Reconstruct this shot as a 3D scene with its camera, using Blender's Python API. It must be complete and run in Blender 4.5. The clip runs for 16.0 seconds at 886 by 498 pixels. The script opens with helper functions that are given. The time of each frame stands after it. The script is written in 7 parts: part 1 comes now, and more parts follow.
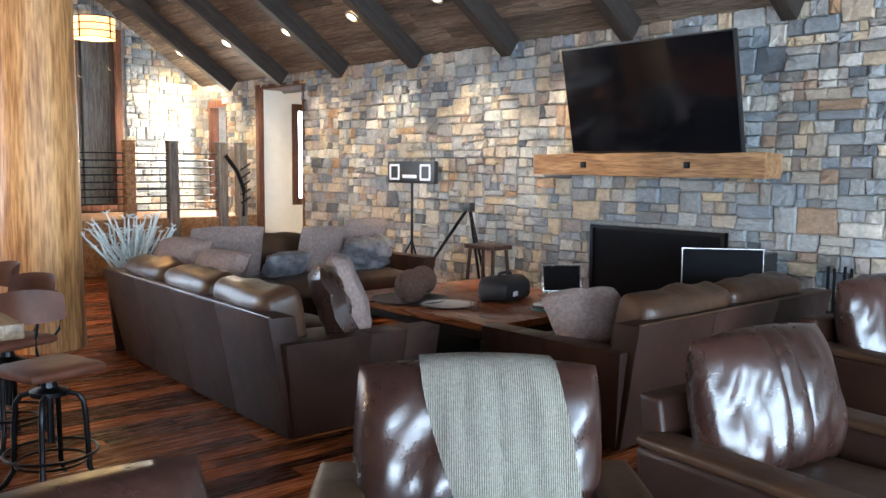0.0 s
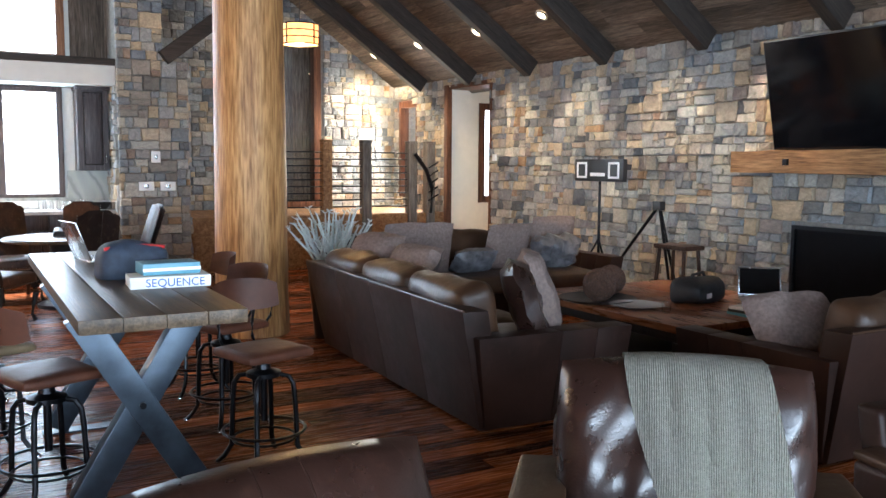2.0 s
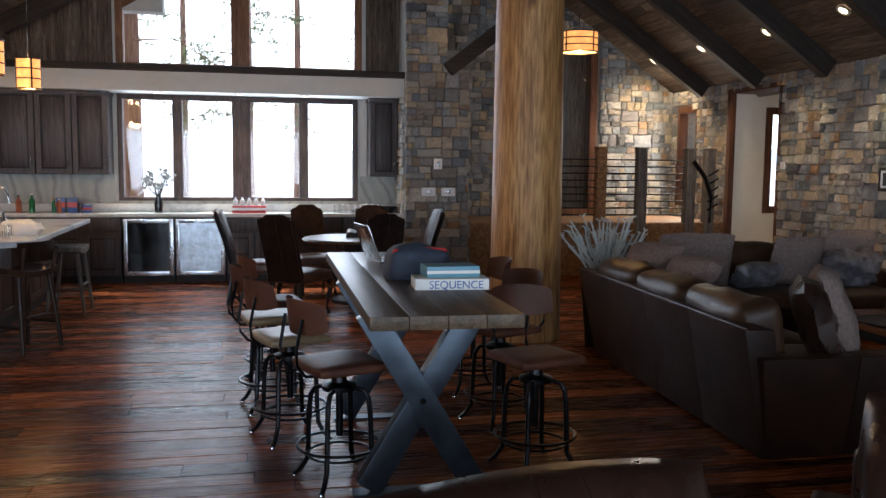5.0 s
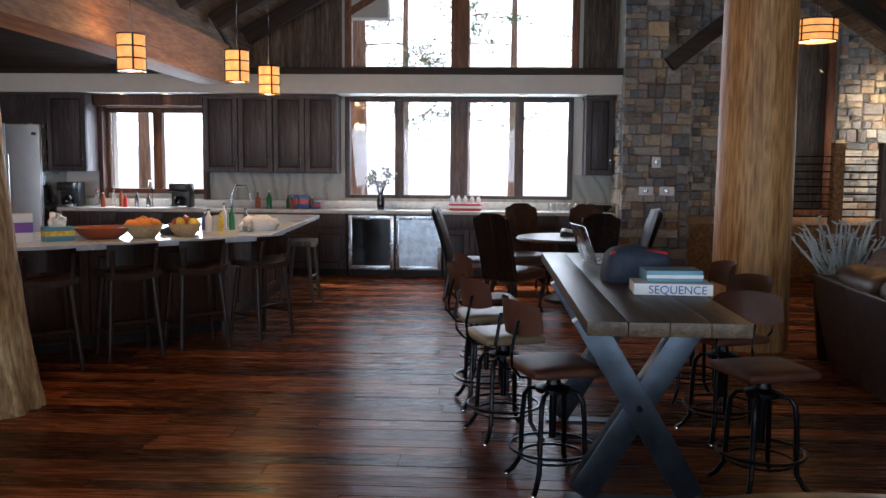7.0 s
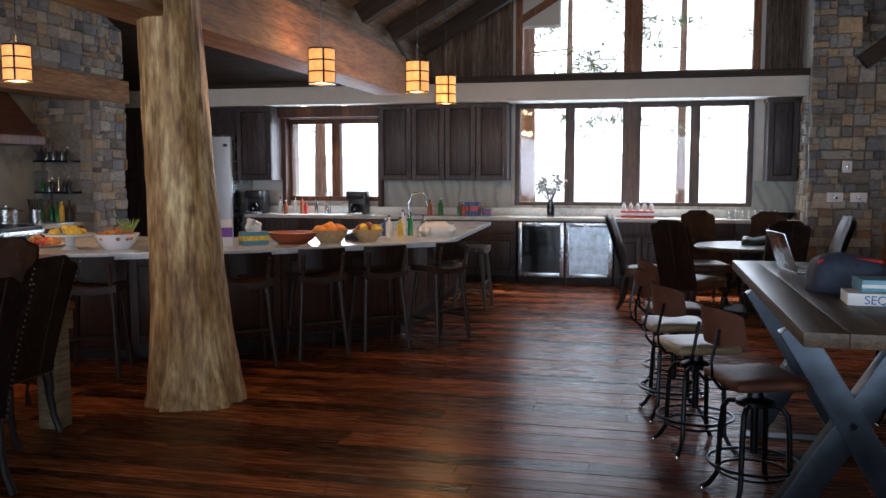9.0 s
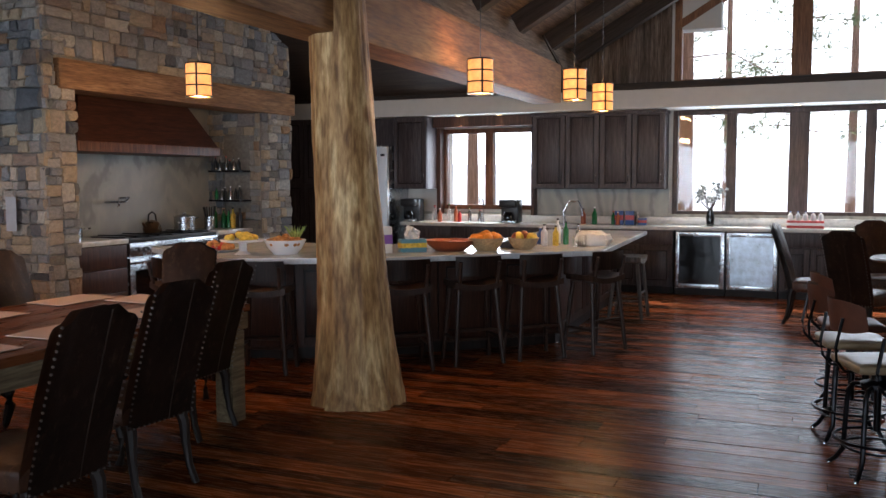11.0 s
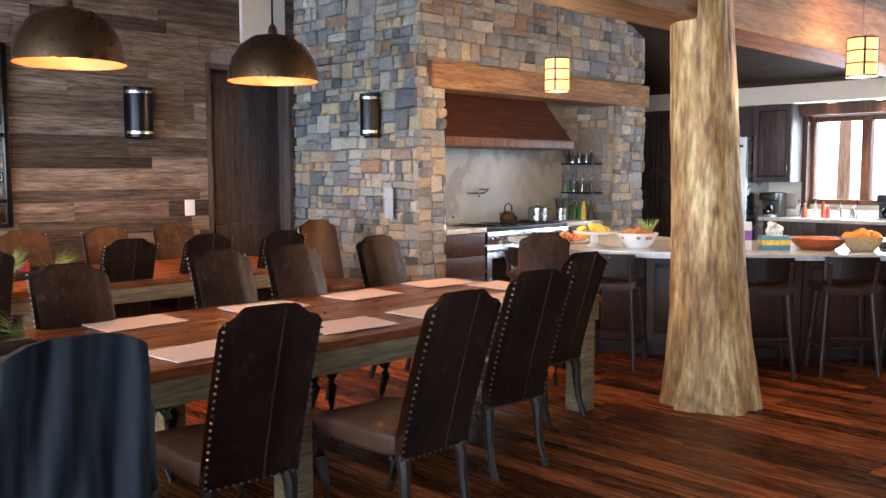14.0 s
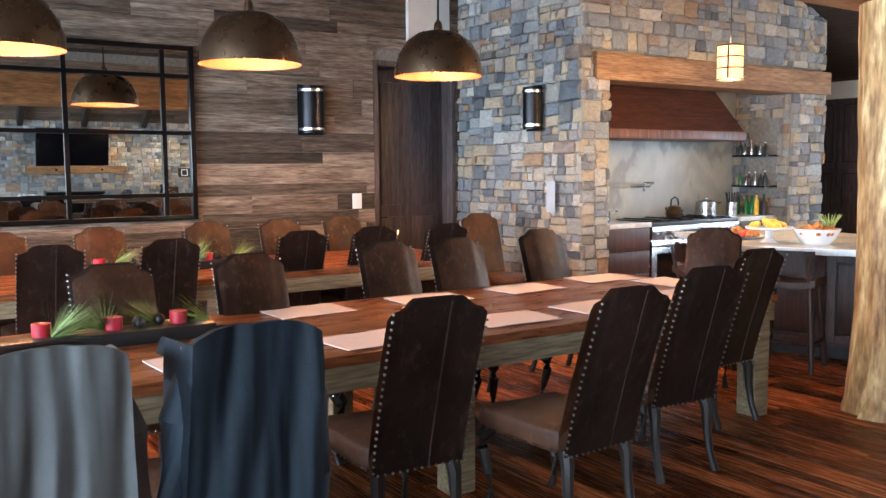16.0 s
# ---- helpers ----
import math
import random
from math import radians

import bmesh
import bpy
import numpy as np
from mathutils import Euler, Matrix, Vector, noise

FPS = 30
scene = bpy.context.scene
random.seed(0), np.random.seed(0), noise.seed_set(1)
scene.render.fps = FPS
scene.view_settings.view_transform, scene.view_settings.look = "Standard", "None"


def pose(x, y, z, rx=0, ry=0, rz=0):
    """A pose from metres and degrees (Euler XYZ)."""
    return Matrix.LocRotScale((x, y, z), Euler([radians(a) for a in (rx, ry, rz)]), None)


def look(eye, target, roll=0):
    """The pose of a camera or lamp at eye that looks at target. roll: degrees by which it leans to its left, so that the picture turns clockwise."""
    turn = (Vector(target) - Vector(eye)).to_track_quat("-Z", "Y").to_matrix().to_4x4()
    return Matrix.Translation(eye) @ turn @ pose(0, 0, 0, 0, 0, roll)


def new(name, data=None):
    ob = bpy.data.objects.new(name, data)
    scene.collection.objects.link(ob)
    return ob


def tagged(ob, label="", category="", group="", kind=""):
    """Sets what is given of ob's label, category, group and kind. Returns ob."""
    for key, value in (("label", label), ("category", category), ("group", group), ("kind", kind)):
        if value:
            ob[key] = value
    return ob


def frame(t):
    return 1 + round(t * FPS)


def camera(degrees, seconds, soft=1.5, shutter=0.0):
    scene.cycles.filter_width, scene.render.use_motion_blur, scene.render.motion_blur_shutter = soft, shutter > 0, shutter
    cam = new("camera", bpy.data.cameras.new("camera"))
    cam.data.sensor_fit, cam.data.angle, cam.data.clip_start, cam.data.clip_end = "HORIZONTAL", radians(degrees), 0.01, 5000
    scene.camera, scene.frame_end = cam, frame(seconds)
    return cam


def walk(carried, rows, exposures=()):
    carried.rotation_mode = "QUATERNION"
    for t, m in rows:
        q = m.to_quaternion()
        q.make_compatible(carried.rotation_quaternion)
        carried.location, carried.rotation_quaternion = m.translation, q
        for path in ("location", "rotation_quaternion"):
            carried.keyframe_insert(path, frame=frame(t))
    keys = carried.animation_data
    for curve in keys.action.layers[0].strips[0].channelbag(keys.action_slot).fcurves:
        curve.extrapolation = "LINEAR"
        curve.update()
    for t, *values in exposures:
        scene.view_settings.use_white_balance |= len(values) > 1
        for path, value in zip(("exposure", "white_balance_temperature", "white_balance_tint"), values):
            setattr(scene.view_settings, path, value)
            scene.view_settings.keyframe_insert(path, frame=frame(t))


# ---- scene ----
cam = camera(54.4, 16.0, soft=1.5)
PATH = [
    (0.0, look((-0.155, 0.036, 1.603), (1.154, 1.536, 1.412), 0.43)),
    (0.5, look((-0.185, 0.052, 1.602), (1.052, 1.612, 1.410), 0.55)),
    (1.0, look((-0.197, 0.052, 1.600), (0.965, 1.668, 1.404), 0.44)),
    (1.5, look((-0.218, 0.056, 1.596), (0.869, 1.724, 1.405), 0.38)),
    (2.0, look((-0.242, 0.060, 1.595), (0.730, 1.797, 1.398), 0.37)),
    (2.5, look((-0.255, 0.063, 1.595), (0.644, 1.838, 1.396), 0.28)),
    (3.0, look((-0.265, 0.055, 1.597), (0.536, 1.877, 1.399), 0.31)),
    (3.5, look((-0.259, 0.072, 1.595), (0.436, 1.936, 1.393), 0.16)),
    (4.0, look((-0.253, 0.082, 1.599), (0.342, 1.981, 1.402), 0.27)),
    (6.5, look((-0.305, 0.108, 1.601), (-0.262, 2.099, 1.413), 0.62)),
    (7.0, look((-0.297, 0.120, 1.614), (-0.388, 2.108, 1.418), 0.45)),
    (7.5, look((-0.340, 0.108, 1.600), (-0.550, 2.088, 1.413), 0.23)),
    (8.0, look((-0.358, 0.104, 1.600), (-0.673, 2.072, 1.427), 0.01)),
    (8.5, look((-0.374, 0.114, 1.601), (-0.755, 2.070, 1.426), 0.17)),
    (9.0, look((-0.477, 0.079, 1.601), (-0.927, 2.019, 1.422), -0.01)),
    (11.5, look((-0.566, 0.026, 1.600), (-1.455, 1.811, 1.438), -0.17)),
    (12.0, look((-0.589, 0.016, 1.600), (-1.611, 1.726, 1.422), -0.29)),
    (12.5, look((-0.576, 0.034, 1.603), (-1.727, 1.659, 1.413), -0.30)),
    (13.0, look((-0.585, 0.033, 1.605), (-1.834, 1.584, 1.418), -0.27)),
    (13.5, look((-0.595, 0.024, 1.602), (-1.935, 1.499, 1.424), -0.16)),
    (14.0, look((-0.600, 0.014, 1.600), (-2.022, 1.409, 1.426), -0.12)),
    (14.5, look((-0.601, 0.021, 1.599), (-2.081, 1.353, 1.415), -0.01)),
    (15.0, look((-0.611, 0.017, 1.597), (-2.150, 1.281, 1.414), -0.30)),
    (15.5, look((-0.626, 0.011, 1.594), (-2.235, 1.184, 1.404), -0.54)),
    (16.0, look((-0.633, 0.003, 1.596), (-2.285, 1.113, 1.410), -0.41)),
]
walk(cam, PATH, exposures=[(0.0, 2.3, 5600, 6), (2.0, 1.75, 5650, 7), (3.0, 1.15, 5850, 9), (4.0, 0.65, 5900, 10), (6.5, 0.1, 5950, 13), (9.0, 0.1, 6000, 13), (11.5, 0.3, 6150, 13), (12.5, 1.15, 6150, 12), (13.5, 1.55, 6100, 11), (16.0, 2.05, 5750, 8)])

# ---- world, sun, large lights ----
world = bpy.data.worlds.new("sky")
scene.world = world
world.use_nodes = True
wn = world.node_tree
sky = wn.nodes.new("ShaderNodeTexSky")
sky.sky_type = 'NISHITA'
sky.sun_disc = False
sky.sun_elevation = radians(48)
sky.sun_rotation = radians(8)
sky.air_density = 0.9
wn.links.new(sky.outputs[0], wn.nodes["Background"].inputs[0])
wn.nodes["Background"].inputs[1].default_value = 0.15

sun_data = bpy.data.lights.new("sun", 'SUN')
sun_data.energy = 4.0
sun_data.angle = radians(0.5)
sun_data.color = (1.0, 0.94, 0.84)
sun = new("sun", sun_data)
sun.matrix_world = look((2, 20, 22), (0, 2, 0))


def window_light(name, eye, target, w, h, power, col=(0.80, 0.91, 1.0)):
    d = bpy.data.lights.new(name, 'AREA')
    d.shape, d.size, d.size_y, d.energy, d.color = 'RECTANGLE', w, h, power, col
    o = new(name, d)
    o.matrix_world = look(eye, target)
    return o


window_light("daylight_southwest", (-5.8, -5.4, 1.6), (-5.8, 0, 1.35), 6.4, 2.5, 390)
window_light("daylight_southeast", (2.2, -5.4, 1.6), (2.2, 0, 1.35), 8.4, 2.5, 350)
window_light("daylight_kitchen", (-0.6, 12.85, 1.9), (-0.6, 0, 1.0), 3.3, 1.5, 44)
window_light("daylight_gable", (-0.6, 12.85, 3.7), (-0.6, 0, 1.5), 3.0, 1.3, 34)
window_light("daylight_sink", (-5.2, 12.85, 1.8), (-5.2, 0, 1.0), 1.4, 1.1, 40)
window_light("daylight_entry", (6.70, 13.9, 1.85), (4.0, 13.5, 1.6), 0.55, 1.5, 45, (1.0, 0.86, 0.68))


def warm_spot(eye, target, power, size=70):
    d = bpy.data.lights.new("recessed_beam", 'SPOT')
    d.energy, d.spot_size, d.spot_blend, d.shadow_soft_size, d.color = power, radians(size), 0.7, 0.05, (1.0, 0.72, 0.42)
    o = new("recessed_beam", d)
    o.matrix_world = look(eye, target)


def bulb(eye, power, col=(1.0, 0.62, 0.30)):
    d = bpy.data.lights.new("bulb", 'POINT')
    d.energy, d.shadow_soft_size, d.color = power, 0.05, col
    o = new("bulb", d)
    o.location = eye


# ---- materials ----
def material(name):
    m = bpy.data.materials.new(name)
    m.use_nodes = True
    nt = m.node_tree
    return m, nt, nt.nodes["Principled BSDF"]


def node(nt, kind, **kw):
    n = nt.nodes.new(kind)
    for k, v in kw.items():
        n.inputs[k].default_value = v
    return n


def ramp(nt, fac, stops):
    r = nt.nodes.new("ShaderNodeValToRGB")
    e = r.color_ramp.elements
    while len(e) < len(stops):
        e.new(0.5)
    for i, (p, c) in enumerate(stops):
        e[i].position, e[i].color = p, (*c, 1)
    nt.links.new(fac, r.inputs[0])
    return r.outputs[0]


def mix(nt, kind, fac, a, b):
    m = nt.nodes.new("ShaderNodeMix")
    m.data_type, m.blend_type = 'RGBA', kind
    for sock, v in ((m.inputs[0], fac), (m.inputs[6], a), (m.inputs[7], b)):
        if isinstance(v, (int, float)):
            sock.default_value = v
        elif isinstance(v, tuple):
            sock.default_value = (*v, 1)
        else:
            nt.links.new(v, sock)
    return m.outputs[2]


def coords(nt, scale=(1, 1, 1), rot=(0, 0, 0), per_object=0.0, placed=False):
    """Object coordinates, or the place in the world for pieces that share one scaled mesh."""
    tc = nt.nodes.new("ShaderNodeNewGeometry" if placed else "ShaderNodeTexCoord")
    mp = nt.nodes.new("ShaderNodeMapping")
    mp.inputs["Scale"].default_value = scale
    mp.inputs["Rotation"].default_value = rot
    nt.links.new(tc.outputs["Position" if placed else "Object"], mp.inputs[0])
    if per_object:
        oi = nt.nodes.new("ShaderNodeObjectInfo")
        ml = nt.nodes.new("ShaderNodeMath")
        ml.operation = 'MULTIPLY'
        ml.inputs[1].default_value = per_object
        nt.links.new(oi.outputs["Random"], ml.inputs[0])
        nt.links.new(ml.outputs[0], mp.inputs["Location"])
    return mp.outputs[0]


def noise_tex(nt, vec, scale, detail=4.0, rough=0.55):
    n = nt.nodes.new("ShaderNodeTexNoise")
    n.inputs["Scale"].default_value, n.inputs["Detail"].default_value, n.inputs["Roughness"].default_value = scale, detail, rough
    nt.links.new(vec, n.inputs["Vector"])
    return n.outputs[0]


def bump(nt, bsdf, height, strength, dist=0.01):
    b = nt.nodes.new("ShaderNodeBump")
    b.inputs["Strength"].default_value, b.inputs["Distance"].default_value = strength, dist
    nt.links.new(height, b.inputs["Height"])
    nt.links.new(b.outputs[0], bsdf.inputs["Normal"])


def rough_range(nt, bsdf, fac, lo, hi):
    m = nt.nodes.new("ShaderNodeMapRange")
    m.inputs["To Min"].default_value, m.inputs["To Max"].default_value = lo, hi
    nt.links.new(fac, m.inputs[0])
    nt.links.new(m.outputs[0], bsdf.inputs["Roughness"])


def piece_random(nt, island):
    if island:
        return nt.nodes.new("ShaderNodeNewGeometry").outputs["Random Per Island"]
    return nt.nodes.new("ShaderNodeObjectInfo").outputs["Random"]


def wood(name, stops, axis=0, rough=(0.35, 0.6), scale=6.0, pieces=None, bumpy=0.25, vary=0.5, sharp=14.0, spec=0.25, tones=None, knots=0.0):
    """Grained wood along one axis; pieces: None, 'object' or 'island' vary tone by piece."""
    m, nt, b = material(name)
    s = [sharp, sharp, sharp]
    s[axis] = 1.0
    v = coords(nt, tuple(s), per_object=7.0 if pieces == 'object' else 0.0, placed=pieces == 'object')
    if pieces == 'island':
        g = piece_random(nt, True)
        add = nt.nodes.new("ShaderNodeVectorMath")
        add.operation = 'MULTIPLY_ADD'
        comb = nt.nodes.new("ShaderNodeCombineXYZ")
        for i in range(3):
            nt.links.new(g, comb.inputs[i])
        nt.links.new(comb.outputs[0], add.inputs[0])
        add.inputs[1].default_value = (17, 31, 23)
        nt.links.new(v, add.inputs[2])
        v = add.outputs[0]
    n1 = noise_tex(nt, v, scale * 0.25, 6, 0.62)
    n2 = noise_tex(nt, v, scale, 3, 0.5)
    c = ramp(nt, n1, stops)
    dark = ramp(nt, n2, [(0.30, (0.45, 0.42, 0.40)), (0.62, (1, 1, 1))])
    c = mix(nt, 'MULTIPLY', 0.75, c, dark)
    if knots:
        vo = nt.nodes.new("ShaderNodeTexVoronoi")
        vo.inputs["Scale"].default_value = knots
        nt.links.new(coords(nt, (1, 1, 0.62)), vo.inputs["Vector"])
        spots = ramp(nt, vo.outputs["Distance"], [(0.05, (0.22, 0.15, 0.11)), (0.10, (0.62, 0.50, 0.42)), (0.17, (1, 1, 1))])
        c = mix(nt, 'MULTIPLY', 0.85, c, spots)
    if pieces:
        r = piece_random(nt, pieces == 'island')
        tone = ramp(nt, r, tones or [(0.0, (1 - vary, 1 - vary, 1 - vary)), (0.5, (0.95, 0.9, 0.86)), (1.0, (1 + vary * 0.5,) * 3)])
        c = mix(nt, 'MULTIPLY', 1.0, c, tone)
    nt.links.new(c, b.inputs["Base Color"])
    rough_range(nt, b, n2, *rough)
    b.inputs["Specular IOR Level"].default_value = spec
    bump(nt, b, n2, bumpy, 0.006)
    return m


def leather(name, lo, hi, rough=(0.22, 0.5), scale=9.0, spec=0.4, crease=0.0, scuff=None):
    m, nt, b = material(name)
    v = coords(nt, per_object=5.0)
    n1 = noise_tex(nt, v, scale * 0.35, 5, 0.6)
    n2 = noise_tex(nt, v, scale * 1.5, 4, 0.6)
    n3 = noise_tex(nt, v, 140.0, 2, 0.5)
    tone = ramp(nt, n1, [(0.28, lo), (0.72, hi)])
    if scuff:
        n4 = noise_tex(nt, coords(nt, (1.6, 1.6, 0.7), per_object=3.0), scale * 1.1, 9, 0.78)
        worn = ramp(nt, n4, [(0.54, (0, 0, 0)), (0.66, (0.75, 0.75, 0.75))])
        tone = mix(nt, 'MIX', worn, tone, scuff)
    nt.links.new(tone, b.inputs["Base Color"])
    rough_range(nt, b, n2, *rough)
    b.inputs["Specular IOR Level"].default_value = spec
    h = mix(nt, 'MIX', 0.15, n2, n3)
    if crease:
        w = nt.nodes.new("ShaderNodeTexWave")
        w.inputs["Scale"].default_value, w.inputs["Distortion"].default_value = 2.2, 7.0
        w.inputs["Detail"].default_value, w.inputs["Detail Scale"].default_value = 3.0, 1.6
        nt.links.new(v, w.inputs["Vector"])
        h = mix(nt, 'MIX', crease, h, ramp(nt, w.outputs[0], [(0.0, (0, 0, 0)), (0.16, (1, 1, 1)), (1.0, (0.9, 0.9, 0.9))]))
    bump(nt, b, h, 0.16 + crease * 0.5, 0.02)
    return m


def plain(name, col, rough=0.5, metal=0.0, vary=0.12, scale=8.0, bumpy=0.06, emit=0.0, emit_col=None):
    m, nt, b = material(name)
    v = coords(nt)
    n = noise_tex(nt, v, scale, 5, 0.6)
    lo = tuple(max(0, c * (1 - vary)) for c in col)
    hi = tuple(min(1, c * (1 + vary)) for c in col)
    nt.links.new(ramp(nt, n, [(0.3, lo), (0.7, hi)]), b.inputs["Base Color"])
    b.inputs["Metallic"].default_value = metal
    rough_range(nt, b, n, max(0.02, rough - 0.08), min(1, rough + 0.08))
    if bumpy:
        bump(nt, b, n, bumpy, 0.01)
    if emit:
        b.inputs["Emission Color"].default_value = (*(emit_col or col), 1)
        b.inputs["Emission Strength"].default_value = emit
    return m


def stone(name, island):
    m, nt, b = material(name)
    r = piece_random(nt, island)
    c = ramp(nt, r, [(0.0, (0.10, 0.112, 0.13)), (0.13, (0.30, 0.33, 0.36)), (0.27, (0.44, 0.36, 0.25)), (0.38, (0.19, 0.225, 0.27)),
                     (0.50, (0.56, 0.54, 0.49)), (0.60, (0.16, 0.155, 0.15)), (0.70, (0.36, 0.39, 0.41)), (0.80, (0.53, 0.42, 0.28)), (0.90, (0.22, 0.25, 0.29)), (1.0, (0.36, 0.23, 0.13))])
    v = coords(nt, per_object=9.0)
    if island:
        ge = nt.nodes.new("ShaderNodeNewGeometry")
        v = ge.outputs["Position"]
    n1 = noise_tex(nt, v, 5.0, 6, 0.65)
    n2 = noise_tex(nt, v, 26.0, 5, 0.65)
    c = mix(nt, 'MULTIPLY', 0.8, c, ramp(nt, n1, [(0.3, (0.62, 0.60, 0.58)), (0.7, (1.25, 1.2, 1.12))]))
    c = mix(nt, 'MULTIPLY', 0.55, c, ramp(nt, n2, [(0.35, (0.6, 0.6, 0.62)), (0.65, (1.2, 1.18, 1.15))]))
    nt.links.new(c, b.inputs["Base Color"])
    rough_range(nt, b, n2, 0.72, 0.95)
    bump(nt, b, n2, 0.7, 0.02)
    return m


def glass_mat(name):
    m, nt, b = material(name)
    b.inputs["Base Color"].default_value = (1, 1, 1, 1)
    b.inputs["Roughness"].default_value = 0.0
    b.inputs["Transmission Weight"].default_value = 1.0
    b.inputs["IOR"].default_value = 1.45
    return m


M = {}
M["stone"] = stone("ledge_stone", False)
M["stone_far"] = stone("ledge_stone_joined", True)
M["mortar"] = plain("mortar", (0.20, 0.19, 0.17), 0.95, vary=0.3, scale=20, bumpy=0.4)
FLOOR = [(0.26, (0.072, 0.024, 0.009)), (0.42, (0.19, 0.060, 0.021)), (0.58, (0.33, 0.108, 0.037)), (0.78, (0.48, 0.185, 0.069))]
TONES = [(0.0, (0.22, 0.19, 0.18)), (0.25, (0.48, 0.43, 0.40)), (0.55, (0.95, 0.88, 0.82)), (0.75, (1.3, 1.18, 1.08)), (0.86, (0.36, 0.33, 0.32)), (1.0, (1.7, 1.55, 1.4))]
M["plank"] = wood("floor_plank", FLOOR, 0, (0.17, 0.36), 5.0, 'object', 0.3, 0.7, spec=0.05, tones=TONES)
M["plank_far"] = wood("floor_plank_joined", FLOOR, 0, (0.17, 0.36), 5.0, 'island', 0.3, 0.7, spec=0.05, tones=TONES)
M["subfloor"] = plain("subfloor", (0.012, 0.008, 0.006), 0.8)
GREY = [(0.25, (0.045, 0.033, 0.025)), (0.42, (0.115, 0.090, 0.070)), (0.6, (0.20, 0.165, 0.134)), (0.8, (0.32, 0.285, 0.245))]
M["barn"] = wood("barn_board", GREY, 1, (0.6, 0.85), 7.0, 'object', 0.5, 0.75, spec=0.15)
M["barn_v"] = wood("barn_board_upright", GREY, 2, (0.6, 0.85), 7.0, 'island', 0.5, 0.4)
CEIL = [(0.25, (0.06, 0.042, 0.03)), (0.45, (0.13, 0.10, 0.074)), (0.65, (0.20, 0.155, 0.115)), (0.85, (0.27, 0.215, 0.16))]
M["ceil_boards"] = wood("ceiling_boards", CEIL, 1, (0.6, 0.85), 7.0, 'island', 0.4, 0.45)
M["rafter"] = wood("dark_rafter", [(0.3, (0.022, 0.017, 0.014)), (0.7, (0.055, 0.042, 0.034))], 0, (0.5, 0.75), 6.0)
M["glulam"] = wood("timber_beam", [(0.25, (0.14, 0.064, 0.025)), (0.5, (0.29, 0.14, 0.055)), (0.75, (0.40, 0.21, 0.088))], 1, (0.5, 0.75), 5.0, sharp=10)
M["mantel"] = wood("rough_timber", [(0.25, (0.12, 0.06, 0.026)), (0.5, (0.27, 0.145, 0.065)), (0.75, (0.40, 0.24, 0.12))], 1, (0.55, 0.8), 6.0, bumpy=0.7)
M["log"] = wood("peeled_log", [(0.22, (0.17, 0.070, 0.022)), (0.42, (0.38, 0.18, 0.062)), (0.6, (0.56, 0.30, 0.115)), (0.8, (0.66, 0.40, 0.17))], 2, (0.38, 0.6), 4.0, bumpy=0.45, sharp=12, knots=2.6)
M["trunk"] = wood("peeled_trunk", [(0.24, (0.13, 0.060, 0.020)), (0.40, (0.30, 0.155, 0.060)), (0.54, (0.46, 0.27, 0.11)), (0.68, (0.68, 0.48, 0.24))], 2, (0.45, 0.7), 7.0, bumpy=1.0, sharp=5.5, knots=3.2)
M["trim"] = wood("stained_trim", [(0.3, (0.065, 0.026, 0.013)), (0.7, (0.17, 0.072, 0.036))], 2, (0.35, 0.55), 6.0)
M["trim_light"] = wood("window_timber", [(0.3, (0.16, 0.07, 0.03)), (0.7, (0.32, 0.155, 0.075))], 2, (0.4, 0.6), 6.0)
M["trim_grey"] = wood("aged_window_frame", [(0.3, (0.06, 0.048, 0.048)), (0.7, (0.13, 0.10, 0.095))], 2, (0.4, 0.6), 6.0)
M["cabinet"] = wood("dark_cabinet", [(0.3, (0.034, 0.027, 0.028)), (0.7, (0.085, 0.069, 0.071))], 2, (0.3, 0.5), 6.0)
M["island"] = wood("island_panel", [(0.3, (0.035, 0.015, 0.010)), (0.7, (0.085, 0.037, 0.023))], 2, (0.3, 0.5), 6.0)
M["stoolwood"] = wood("stool_wood", [(0.3, (0.022, 0.012, 0.009)), (0.7, (0.06, 0.033, 0.023))], 2, (0.3, 0.5), 6.0)
M["tabletop"] = wood("dining_top", [(0.25, (0.13, 0.040, 0.014)), (0.5, (0.23, 0.074, 0.026)), (0.75, (0.31, 0.115, 0.044))], 1, (0.22, 0.36), 5.0, bumpy=0.05, sharp=9, knots=1.8)
M["tablebase"] = wood("dining_base", [(0.25, (0.12, 0.085, 0.045)), (0.5, (0.22, 0.165, 0.095)), (0.75, (0.31, 0.24, 0.145))], 1, (0.4, 0.6), 6.0)
M["bartop"] = wood("bar_top", [(0.25, (0.045, 0.029, 0.017)), (0.5, (0.10, 0.066, 0.038)), (0.75, (0.16, 0.108, 0.064))], 1, (0.28, 0.45), 6.0)
M["chairleg"] = wood("carved_leg", [(0.3, (0.010, 0.007, 0.006)), (0.7, (0.026, 0.018, 0.015))], 2, (0.4, 0.55), 6.0)
M["sofa"] = leather("sofa_leather", (0.013, 0.006, 0.004), (0.036, 0.016, 0.011), (0.34, 0.58), 7.0, 0.22, scuff=(0.042, 0.019, 0.013))
M["sofa_cushion"] = leather("cushion_leather", (0.026, 0.012, 0.006), (0.066, 0.033, 0.017), (0.32, 0.52), 9.0, 0.35, 0.12)
M["armchair"] = leather("armchair_leather", (0.009, 0.004, 0.003), (0.032, 0.013, 0.009), (0.20, 0.38), 6.0, 0.65, 0.12, scuff=(0.052, 0.023, 0.015))
